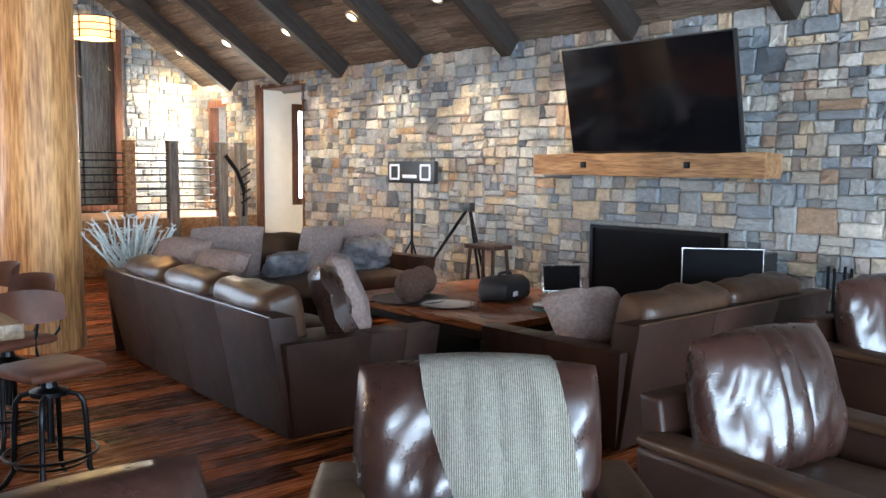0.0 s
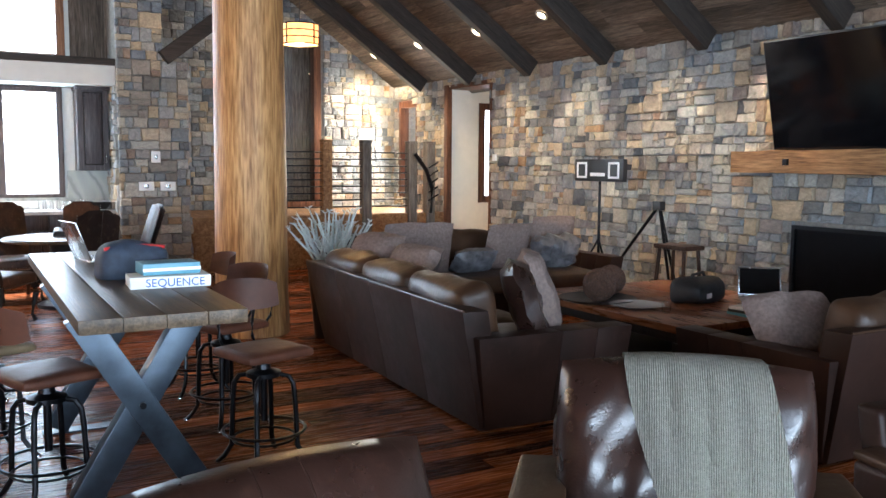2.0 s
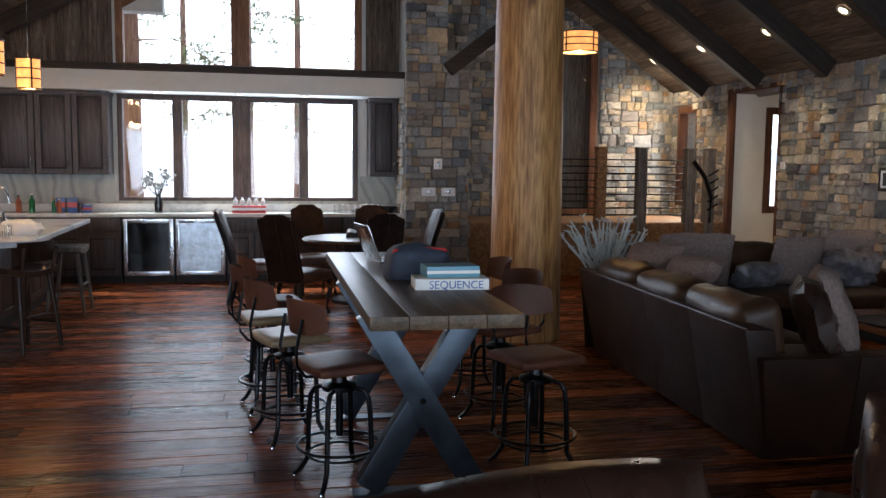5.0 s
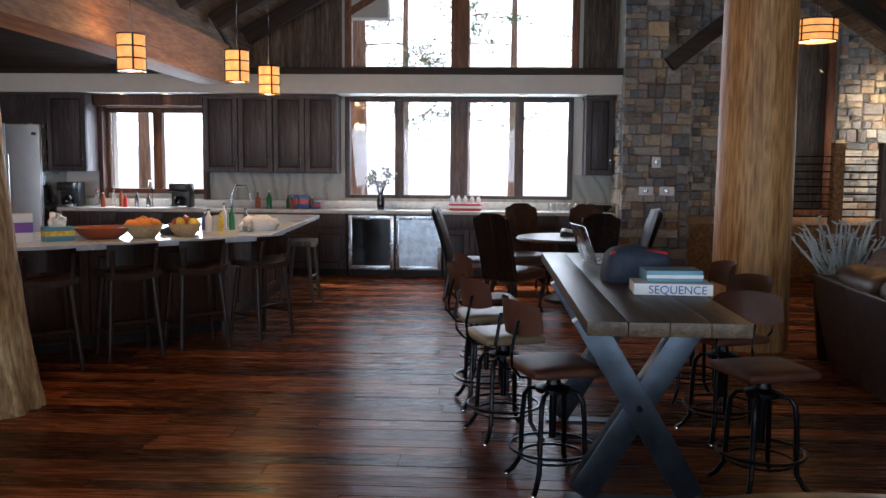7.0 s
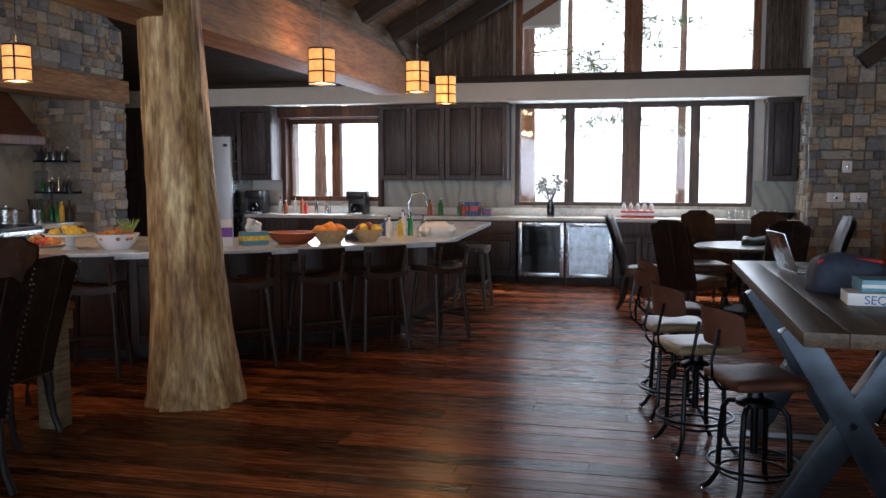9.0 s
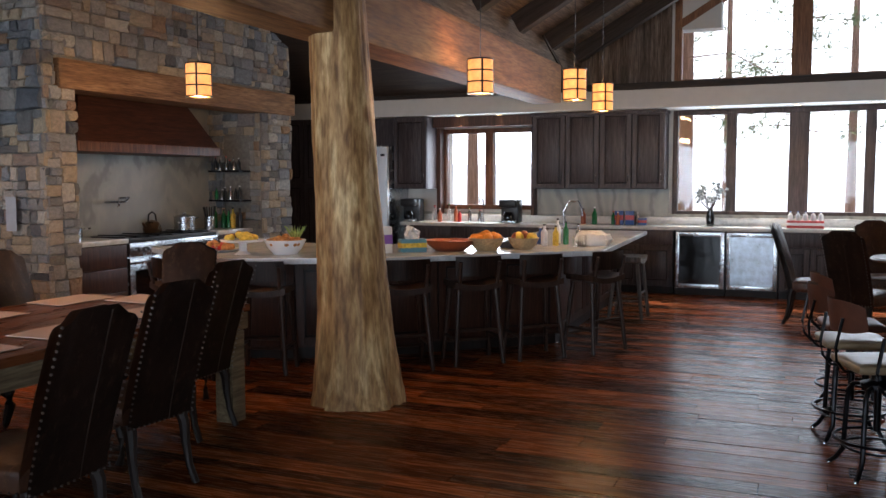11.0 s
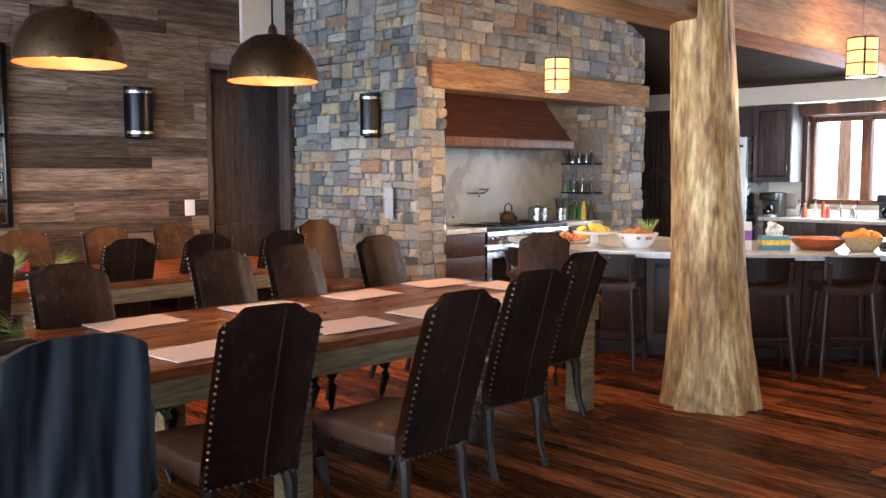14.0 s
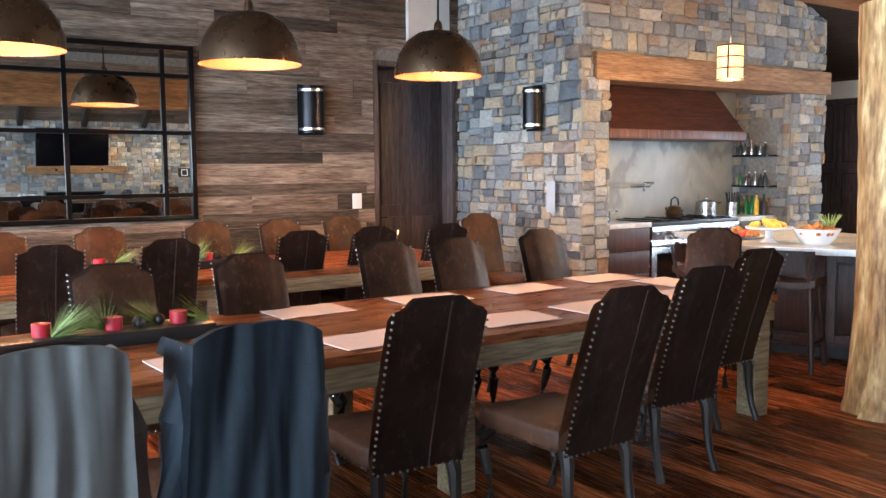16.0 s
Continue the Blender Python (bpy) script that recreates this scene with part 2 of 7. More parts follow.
M["chairback"] = leather("dining_leather_dark", (0.006, 0.004, 0.003), (0.040, 0.022, 0.016), (0.28, 0.55), 13.0, 0.45, scuff=(0.10, 0.066, 0.048))
M["chairfront"] = leather("dining_leather_tan", (0.024, 0.010, 0.006), (0.105, 0.046, 0.024), (0.28, 0.5), 11.0, 0.4, scuff=(0.17, 0.09, 0.052))
M["seatleather"] = leather("stool_leather", (0.045, 0.016, 0.009), (0.12, 0.043, 0.024), (0.42, 0.62), 9.0, 0.25)
M["seatcream"] = leather("stool_leather_worn", (0.16, 0.11, 0.06), (0.30, 0.22, 0.13), (0.3, 0.5))
M["pewter"] = plain("pewter", (0.26, 0.25, 0.24), 0.30, 1.0, vary=0.1)
M["hood"] = wood("hood_panel", [(0.3, (0.035, 0.013, 0.008)), (0.7, (0.085, 0.032, 0.018))], 1, (0.35, 0.5), 6.0)
M["fur"] = plain("faux_fur", (0.20, 0.145, 0.125), 0.9, vary=0.3, scale=40, bumpy=0.8)
M["velvet"] = plain("silver_velvet", (0.13, 0.125, 0.135), 0.35, vary=0.6, scale=12, bumpy=0.6)
M["black_metal"] = plain("black_iron", (0.014, 0.014, 0.016), 0.32, 0.85)
M["blue_steel"] = plain("blued_steel", (0.05, 0.062, 0.078), 0.38, 0.75, vary=0.35, scale=7)
M["steel"] = plain("stainless_steel", (0.46, 0.48, 0.50), 0.26, 1.0, vary=0.06)
M["steel_door"] = plain("brushed_steel_door", (0.62, 0.65, 0.68), 0.5, 0.8, vary=0.05)
M["frosted"] = plain("frosted_glass", (0.48, 0.56, 0.64), 0.30, 0.5, vary=0.35, scale=9, bumpy=0.5)
M["chrome"] = plain("chrome", (0.7, 0.7, 0.7), 0.12, 1.0, vary=0.03)
M["bronze"] = plain("aged_bronze", (0.20, 0.135, 0.085), 0.28, 0.95, vary=0.10, scale=6)
M["copper_in"] = plain("lamp_lining", (0.20, 0.05, 0.012), 0.5, 0.0)
M["black"] = plain("black_plastic", (0.012, 0.012, 0.013), 0.4)
M["screen"] = plain("screen_glass", (0.004, 0.004, 0.005), 0.06, vary=0.0, bumpy=0)
M["white_paint"] = plain("white_paint", (0.62, 0.60, 0.56), 0.55, vary=0.04)
M["soffit"] = plain("soffit_paint", (0.55, 0.55, 0.52), 0.6, vary=0.04)
M["cream"] = plain("cream_wall", (0.72, 0.66, 0.56), 0.7, vary=0.04)
M["dark_ceiling"] = wood("kitchen_ceiling", [(0.3, (0.03, 0.022, 0.017)), (0.7, (0.07, 0.052, 0.04))], 0, (0.6, 0.8), 6.0, 'island')
M["paper"] = plain("paper", (0.72, 0.70, 0.66), 0.8, vary=0.03)
M["linen"] = plain("linen_mat", (0.76, 0.60, 0.54), 0.9, vary=0.06, scale=60, bumpy=0.3)
M["snow"] = plain("snow", (0.85, 0.87, 0.9), 0.8, vary=0.05, scale=0.6)
M["bark"] = wood("pine_bark", [(0.3, (0.22, 0.12, 0.08)), (0.7, (0.45, 0.27, 0.19))], 2, (0.8, 0.95), 4.0, bumpy=0.9)
M["needles"] = plain("pine_needles", (0.22, 0.27, 0.13), 0.7, vary=0.5, scale=3)
M["mirror"], _nt, _b = material("mirror_glass")
_b.inputs["Base Color"].default_value, _b.inputs["Metallic"].default_value, _b.inputs["Roughness"].default_value = (0.78, 0.80, 0.80, 1), 1.0, 0.0
M["glass"] = glass_mat("clear_glass")
M["fence_grey"] = wood("grey_post", [(0.3, (0.09, 0.078, 0.068)), (0.7, (0.22, 0.195, 0.17))], 2, (0.6, 0.85), 6.0)
M["twig"] = plain("pale_twigs", (0.44, 0.47, 0.45), 0.8, vary=0.25)
M["rattan"] = plain("woven_vine", (0.10, 0.052, 0.034), 0.75, vary=0.5, scale=60, bumpy=1.0)
# emissive white for the backdrop screen, standing in for outdoor brightness
M["glow_screen"] = plain("backdrop_glow", (0.9, 0.92, 0.95), 0.9, vary=0.1, scale=0.05, emit=2.4, emit_col=(0.97, 0.98, 1.0))
M["matte_black"] = plain("matte_black", (0.008, 0.008, 0.009), 0.95)
M["matte_black"].node_tree.nodes["Principled BSDF"].inputs["Specular IOR Level"].default_value = 0.05
M["notice"] = plain("grey_notice", (0.34, 0.38, 0.42), 0.7)
M["navy"] = plain("navy_cloth", (0.028, 0.036, 0.056), 0.75, vary=0.3, scale=20)
M["black_cloth"] = plain("black_nylon", (0.012, 0.012, 0.014), 0.6, vary=0.3, scale=20, bumpy=0.4)
M["red"] = plain("red_plastic", (0.45, 0.03, 0.03), 0.35)
M["blue"] = plain("blue_print", (0.04, 0.10, 0.32), 0.4)
M["teal"] = plain("teal_cover", (0.10, 0.26, 0.33), 0.4)
M["green"] = plain("green_glass", (0.02, 0.16, 0.05), 0.15)
M["orange"] = plain("orange_peel", (0.75, 0.26, 0.03), 0.45, bumpy=0.3, scale=60)
M["basket"] = plain("wicker", (0.42, 0.30, 0.16), 0.7, vary=0.3, scale=50, bumpy=0.8)
M["terracotta"] = plain("terracotta_bowl", (0.30, 0.075, 0.028), 0.35)
M["purple"] = plain("purple_box", (0.22, 0.09, 0.36), 0.5)
M["ceramic"] = plain("white_ceramic", (0.75, 0.76, 0.78), 0.15, vary=0.02)
M["food"] = plain("baked_food", (0.40, 0.17, 0.05), 0.7, vary=0.6, scale=40, bumpy=0.8)
M["yellow"] = plain("yellow_fruit", (0.70, 0.48, 0.06), 0.5, vary=0.3, scale=30, bumpy=0.5)
M["candle"] = plain("red_candle", (0.42, 0.012, 0.03), 0.45)
M["pine_sprig"] = plain("pine_sprig", (0.24, 0.33, 0.10), 0.6, vary=0.4, scale=30)
M["denim"] = leather("blue_suede", (0.006, 0.010, 0.016), (0.024, 0.037, 0.052), (0.6, 0.85), 6.0)
M["parka"] = plain("grey_shell", (0.165, 0.172, 0.168), 0.6, vary=0.12, scale=6, bumpy=0.3)
M["shade"] = plain("mica_shade", (0.85, 0.50, 0.18), 0.6, vary=0.4, scale=9, emit=0.9, emit_col=(1.0, 0.38, 0.09))
M["bulb_glow"] = plain("lamp_disc", (1, 0.8, 0.5), 0.5, emit=9.0, emit_col=(1.0, 0.70, 0.36))


def counter_stone():
    m, nt, b = material("quartzite_counter")
    v = coords(nt)
    n1 = noise_tex(nt, v, 2.2, 8, 0.7)
    n2 = noise_tex(nt, v, 40, 4, 0.6)
    c = ramp(nt, n1, [(0.35, (0.42, 0.44, 0.45)), (0.5, (0.66, 0.67, 0.66)), (0.6, (0.52, 0.54, 0.55)), (0.75, (0.74, 0.74, 0.73))])
    nt.links.new(mix(nt, 'MULTIPLY', 0.3, c, ramp(nt, n2, [(0.3, (0.6, 0.6, 0.6)), (0.7, (1.1, 1.1, 1.1))])), b.inputs["Base Color"])
    b.inputs["Roughness"].default_value = 0.16
    return m


def slab_marble():
    m, nt, b = material("veined_backsplash")
    v = coords(nt, (1, 1, 0.6), (0.5, 0.3, 0.2))
    w = nt.nodes.new("ShaderNodeTexWave")
    w.inputs["Scale"].default_value, w.inputs["Distortion"].default_value = 1.1, 9.0
    w.inputs["Detail"].default_value, w.inputs["Detail Scale"].default_value = 4.0, 1.3
    nt.links.new(v, w.inputs["Vector"])
    c = ramp(nt, w.outputs[0], [(0.0, (0.22, 0.24, 0.23)), (0.12, (0.32, 0.34, 0.32)), (0.5, (0.36, 0.375, 0.35)), (1.0, (0.30, 0.325, 0.31))])
    nt.links.new(c, b.inputs["Base Color"])
    b.inputs["Roughness"].default_value = 0.48
    return m


def knit_mat():
    m, nt, b = material("ribbed_knit")
    v = coords(nt)
    w = nt.nodes.new("ShaderNodeTexWave")
    w.bands_direction = 'X'
    w.inputs["Scale"].default_value, w.inputs["Distortion"].default_value = 46.0, 1.2
    nt.links.new(v, w.inputs["Vector"])
    n = noise_tex(nt, v, 90, 3, 0.6)
    c = mix(nt, 'MULTIPLY', 0.5, (0.36, 0.335, 0.275), ramp(nt, n, [(0.3, (0.55, 0.55, 0.55)), (0.7, (1.2, 1.2, 1.2))]))
    nt.links.new(mix(nt, 'MULTIPLY', 0.28, c, ramp(nt, w.outputs[0], [(0, (0.5, 0.5, 0.5)), (1, (1.1, 1.1, 1.1))])), b.inputs["Base Color"])
    b.inputs["Roughness"].default_value = 0.95
    bump(nt, b, w.outputs[0], 0.6, 0.008)
    return m


M["counter"], M["marble"], M["knit"] = counter_stone(), slab_marble(), knit_mat()


# ---- mesh helpers ----
def mesh_of(bm, name, mat):
    me = bpy.data.meshes.new(name)
    bm.normal_update()
    bm.to_mesh(me)
    bm.free()
    if mat:
        me.materials.append(M[mat])
    return me


def smooth(me, angle=40):
    me.shade_smooth()
    me.set_sharp_from_angle(angle=radians(angle))
    return me


def part(name, bm, mat, parent, label="", soft=True):
    me = mesh_of(bm, name, mat)
    if soft:
        smooth(me)
    ob = new(name, me)
    ob.parent = parent
    if label:
        tagged(ob, label)
    return ob


def thing(name, label, category, m=None, group=""):
    ob = tagged(new(name), label, category, group)
    ob.empty_display_size = 0.05
    if m is not None:
        ob.matrix_world = m
    return ob


def single(name, bm, mat, label, category, m=None, group="", soft=True):
    me = mesh_of(bm, name, mat)
    if soft:
        smooth(me)
    ob = tagged(new(name, me), label, category, group)
    if m is not None:
        ob.matrix_world = m
    return ob


def setting(name, bm, mat, label="", category="", soft=False):
    me = mesh_of(bm, name, mat)
    if soft:
        smooth(me)
    return tagged(new(name, me), label, category, kind="structure")


def BM():
    return bmesh.new()


def box(bm, x0, x1, y0, y1, z0, z1, bevel=0.0, m=None, seg=2):
    mat = Matrix.Translation(((x0 + x1) / 2, (y0 + y1) / 2, (z0 + z1) / 2)) @ Matrix.Diagonal((abs(x1 - x0), abs(y1 - y0), abs(z1 - z0), 1))
    if m is not None:
        mat = m @ mat
    r = bmesh.ops.create_cube(bm, size=1.0, matrix=mat)
    if bevel:
        es = list({e for v in r["verts"] for e in v.link_edges})
        bmesh.ops.bevel(bm, geom=es, offset=bevel, segments=seg, profile=0.6, affect='EDGES')
    return bm


def tube(bm, p, q, r0, r1=None, seg=10):
    p, q = Vector(p), Vector(q)
    d = q - p
    mat = Matrix.Translation((p + q) / 2) @ d.to_track_quat('Z', 'Y').to_matrix().to_4x4()
    bmesh.ops.create_cone(bm, cap_ends=True, segments=seg, radius1=r0, radius2=r0 if r1 is None else r1, depth=d.length, matrix=mat)
    return bm


def bent(bm, pts, r, seg=8, radii=None):
    """A round bar through points, with joined rings."""
    pts = [Vector(p) for p in pts]
    rings = []
    for i, p in enumerate(pts):
        d = (pts[min(i + 1, len(pts) - 1)] - pts[max(i - 1, 0)]).normalized()
        q = d.to_track_quat('Z', 'Y')
        rr = radii[i] if radii else r
        rings.append([bm.verts.new(p + q @ Vector((rr * math.cos(a), rr * math.sin(a), 0))) for a in [2 * math.pi * k / seg for k in range(seg)]])
    for a, b in zip(rings, rings[1:]):
        for k in range(seg):
            bm.faces.new((a[k], a[(k + 1) % seg], b[(k + 1) % seg], b[k]))
    bm.faces.new(rings[0][::-1])
    bm.faces.new(rings[-1])
    return bm


def lathe(bm, prof, seg=24, m=None, caps=True):
    rings = []
    for r, z in prof:
        rings.append([bm.verts.new((r * math.cos(2 * math.pi * k / seg), r * math.sin(2 * math.pi * k / seg), z)) for k in range(seg)])
    for a, b in zip(rings, rings[1:]):
        for k in range(seg):
            bm.faces.new((a[k], a[(k + 1) % seg], b[(k + 1) % seg], b[k]))
    if caps and prof[0][0] > 1e-4:
        bm.faces.new(rings[0][::-1])
    if caps and prof[-1][0] > 1e-4:
        bm.faces.new(rings[-1])
    if m is not None:
        bmesh.ops.transform(bm, matrix=m, verts=[v for r in rings for v in r])
    return bm


def poly(bm, pts, z0, z1, bevel=0.0):
    lo = [bm.verts.new((x, y, z0)) for x, y in pts]
    hi = [bm.verts.new((x, y, z1)) for x, y in pts]
    n = len(pts)
    bm.faces.new(lo[::-1])
    bm.faces.new(hi)
    for i in range(n):
        bm.faces.new((lo[i], lo[(i + 1) % n], hi[(i + 1) % n], hi[i]))
    bmesh.ops.recalc_face_normals(bm, faces=bm.faces[:])
    if bevel:
        bmesh.ops.bevel(bm, geom=bm.edges[:], offset=bevel, segments=2, affect='EDGES')
    return bm


def pillow(bm, w, d, h, m=None, cut=8, puff=0.5, wrinkle=0.0, seed=0):
    """A stuffed cushion: w by d, h thick at the middle."""
    rnd = Vector((seed * 3.1, seed * 1.7, 0.3))
    grid = {}
    for s in (1, -1):
        for i in range(cut + 1):
            for j in range(cut + 1):
                if s == -1 and (i in (0, cut) or j in (0, cut)):
                    grid[s, i, j] = grid[1, i, j]
                    continue
                u, v = 2 * i / cut - 1, 2 * j / cut - 1
                t = max(0.0, (1 - u ** 4) * (1 - v ** 4)) ** puff
                x = u * w / 2 * (1 - 0.05 * v * v * (1 - abs(u)))
                y = v * d / 2 * (1 - 0.05 * u * u)
                p = Vector((x, y, s * h / 2 * t))
                if wrinkle:
                    p += Vector((0, 0, wrinkle * noise.noise(Vector((u * 3, v * 3, s)) + rnd)))
                grid[s, i, j] = bm.verts.new(m @ p if m is not None else p)
    for s in (1, -1):
        for i in range(cut):
            for j in range(cut):
                q = [grid[s, i, j], grid[s, i + 1, j], grid[s, i + 1, j + 1], grid[s, i, j + 1]]
                bm.faces.new(q if s == 1 else q[::-1])
    return bm


def slab_cushion(bm, x0, x1, y0, y1, z0, z1, r=0.05, crown=0.03, m=None, seed=0, wrinkle=0.012, n=6):
    """A boxed cushion with rounded edges, a crown and slight creases."""
    c = bmesh.new()
    box(c, x0, x1, y0, y1, z0, z1)
    bmesh.ops.subdivide_edges(c, edges=c.edges[:], cuts=n, use_grid_fill=True)
    cx, cy, cz = (x0 + x1) / 2, (y0 + y1) / 2, (z0 + z1) / 2
    hx, hy, hz = (x1 - x0) / 2, (y1 - y0) / 2, (z1 - z0) / 2
    off = Vector((seed * 2.3, seed * 5.1, seed))
    for v in c.verts:
        p = v.co - Vector((cx, cy, cz))
        q = Vector((max(-hx + r, min(hx - r, p.x)), max(-hy + r, min(hy - r, p.y)), max(-hz + r, min(hz - r, p.z))))
        d = p - q
        if d.length > 1e-6:
            p = q + d.normalized() * r
        u = [p.x / hx, p.y / hy, p.z / hz]
        small = min(range(3), key=lambda k: (hx, hy, hz)[k])
        f = 1.0
        for k in range(3):
            if k != small:
                f *= max(0, 1 - u[k] ** 2)
        p[small] += crown * f * (1 if u[small] > 0 else -1)
        p += Vector((1, 1, 1)) * wrinkle * noise.noise(p * 5 + off)
        v.co = p + Vector((cx, cy, cz))
    if m is not None:
        bmesh.ops.transform(c, matrix=m, verts=c.verts[:])
    me = bpy.data.meshes.new("tmp")
    c.to_mesh(me)
    c.free()
    bm.from_mesh(me)
    bpy.data.meshes.remove(me)
    return bm


def holed_wall(bm, axis, at, thick, u0, u1, z0, z1, holes):
    """A wall in the plane x=at or y=at with rectangular holes (u0, u1, z0, z1); the thickness goes away from the room."""
    us = sorted({u0, u1, *[h[0] for h in holes], *[h[1] for h in holes]})
    zs = sorted({z0, z1, *[h[2] for h in holes], *[h[3] for h in holes]})
    for a, b in zip(us, us[1:]):
        for c, d in zip(zs, zs[1:]):
            if any(h[0] - 1e-6 <= a and b <= h[1] + 1e-6 and h[2] - 1e-6 <= c and d <= h[3] + 1e-6 for h in holes):
                continue
            if axis == 'x':
                box(bm, min(at, at + thick), max(at, at + thick), a, b, c, d)
            else:
                box(bm, a, b, min(at, at + thick), max(at, at + thick), c, d)
    bmesh.ops.remove_doubles(bm, verts=bm.verts[:], dist=1e-5)
    return bm


# ---- unit pieces ----
def unit_stone(seed):
    """A rough block one unit wide and high, half a unit deep, its face at +y out of the wall: an uneven outline and a split face."""
    r = random.Random(seed)
    j = lambda a: r.uniform(-a, a)
    bm = bmesh.new()
    ring = [(-.5, -.5), (-.15, -.5), (.2, -.5), (.5, -.5), (.5, 0), (.5, .5), (.2, .5), (-.2, .5), (-.5, .5), (-.5, 0)]
    wob = [(j(.045), j(.055)) for _ in ring]
    back = [bm.verts.new((x, -0.5, z)) for x, z in ring]
    mid = [bm.verts.new((x + a, 0.16 + j(.14), z + b)) for (x, z), (a, b) in zip(ring, wob)]
    fr = [bm.verts.new((x * .91 + a, 0.42 + j(.16), z * .86 + b)) for (x, z), (a, b) in zip(ring, wob)]
    n = len(ring)
    for a, b in ((back, mid), (mid, fr)):
        for k in range(n):
            bm.faces.new((a[k], a[(k + 1) % n], b[(k + 1) % n], b[k]))
    c = bm.verts.new((j(.18), 0.50 + j(.10), j(.18)))
    for k in range(n):
        bm.faces.new((fr[k], fr[(k + 1) % n], c))
    bmesh.ops.recalc_face_normals(bm, faces=bm.faces[:])
    return bm


STONES = [mesh_of(unit_stone(i), "stone", "stone") for i in range(12)]


def ashlar(u0, u1, z0, z1, holes, seed, big=1.0):
    """Random ashlar: tall bands of cells, each split again and again into uneven blocks: (u, z, width, height) of each."""
    r = random.Random(seed)
    out = []

    def split(a, b, c, d):
        w, h = b - a, d - c
        if (h > 0.24 * big) or (h > 0.15 * big and r.random() < 0.5 and w < h * 2.4):
            k = c + h * r.uniform(0.34, 0.66)
            split(a, b, c, k)
            split(a, b, k, d)
        elif (w > 0.40 * big) or (w > 0.20 * big and w > h * 1.35 and r.random() < 0.62):
            k = a + w * r.uniform(0.32, 0.68)
            split(a, k, c, d)
            split(k, b, c, d)
        else:
            cut(a, b, c, d)

    def cut(a, b, c, d):
        spans = [(max(a, u0), min(b, u1))]
        for h0, h1, k0, k1 in holes:
            if d > k0 + 0.04 and c < k1 - 0.04:
                nxt = []
                for p, q in spans:
                    if q <= h0 or p >= h1:
                        nxt.append((p, q))
                    else:
                        if p < h0 - 0.03:
                            nxt.append((p, h0))
                        if q > h1 + 0.03:
                            nxt.append((h1, q))
                spans = nxt
        for p, q in spans:
            if q - p > 0.035 and d - c > 0.02:
                out.append(((p + q) / 2, (c + d) / 2, q - p, d - c))

    z = z0
    while z < z1 - 0.03:
        h = r.uniform(0.42, 0.75) * big
        if z1 - z - h < 0.15:
            h = z1 - z
        u = u0 - r.uniform(0, 0.4)
        while u < u1 - 0.02:
            w = r.uniform(0.45, 0.95) * big
            split(u, u + w, z, z + h)
            u += w
        z += h
    return out


def lay_stones(wall, axis, at, out, u0, u1, z0, z1, holes=(), seed=1, near=None, top=None, big=0.98):
    """Stones proud of a wall; out: +1 or -1, the side that the room lies on. near(u, z): those that are parts of their own."""
    joined = []
    r = random.Random(seed * 7)
    count = 0
    for u, z, w, h in ashlar(u0, u1, z0, z1, holes, seed, big):
        if top and z > top(u):
            continue
        dep = r.uniform(0.045, 0.11)
        loc = (at, u, z) if axis == 'x' else (u, at, z)
        ang = {('x', 1): -90, ('x', -1): 90, ('y', 1): 0, ('y', -1): 180}[axis, out]
        mt = Matrix.Translation(loc) @ pose(0, 0, 0, 0, 0, ang) @ Matrix.Diagonal((w - 0.005, dep, h - 0.005, 1))
        if near and near(u, z) and count < 300:
            ob = new("stone", STONES[r.randrange(12)])
            ob.parent = wall
            ob.matrix_world = mt
            count += 1
        else:
            me = STONES[r.randrange(12)]
            joined.append((me, mt))
    if joined:
        vs, fs = [], []
        for me, mt in joined:
            base = len(vs)
            vs.extend((mt @ v.co)[:] for v in me.vertices)
            fs.extend([tuple(base + k for k in p.vertices) for p in me.polygons])
        me = bpy.data.meshes.new("stonework")
        me.from_pydata(vs, [], fs)
        me.materials.append(M["stone_far"])
        ob = tagged(new("stonework", me), "rough coursed grey and tan ledge stones", kind="stuff")
        ob.parent = wall


# ---- large structure ----
XW, XD, YK, YE, YS = 6.8, -9.7, 13.0, 14.5, -5.6
EAVE, RIDGE_X, RIDGE_Z = 2.97, 1.67, 6.54
SL_R = (RIDGE_Z - EAVE) / (XW - RIDGE_X)
SL_L = 0.57


def roof_z(x):
    return EAVE + SL_R * (XW - x) if x > RIDGE_X else RIDGE_Z - SL_L * (RIDGE_X - x)


bm = BM()
box(bm, XD - 0.3, XW + 0.3, YS - 0.3, YE + 2, -0.20, -0.03)
floor = setting("floor", bm, "subfloor", "dark reddish-brown plank floor with a worn satin finish", "floor")

TV_HOLES = [(4.14, 5.66, 0.0, 1.03), (11.15, 12.52, 0.0, 2.80), (13.55, 14.25, 1.0, 2.66)]
bm = BM()
holed_wall(bm, 'x', XW, 0.35, YS, YE + 0.3, 0, EAVE + 0.05, TV_HOLES)
wall_tv = setting("wall_east", bm, "mortar", "long wall of coursed grey, tan and blue ledge stone", "wall")

bm = BM()
ENTRY_HOLES = [(4.55, 5.30, 0.85, 3.75)]
holed_wall(bm, 'y', YE, 0.3, 2.0, XW + 0.3, 0, 6.6, ENTRY_HOLES)
wall_entry = setting("wall_entry", bm, "mortar", "tan ledge stone wall lit warmly behind the stair rail", "wall")

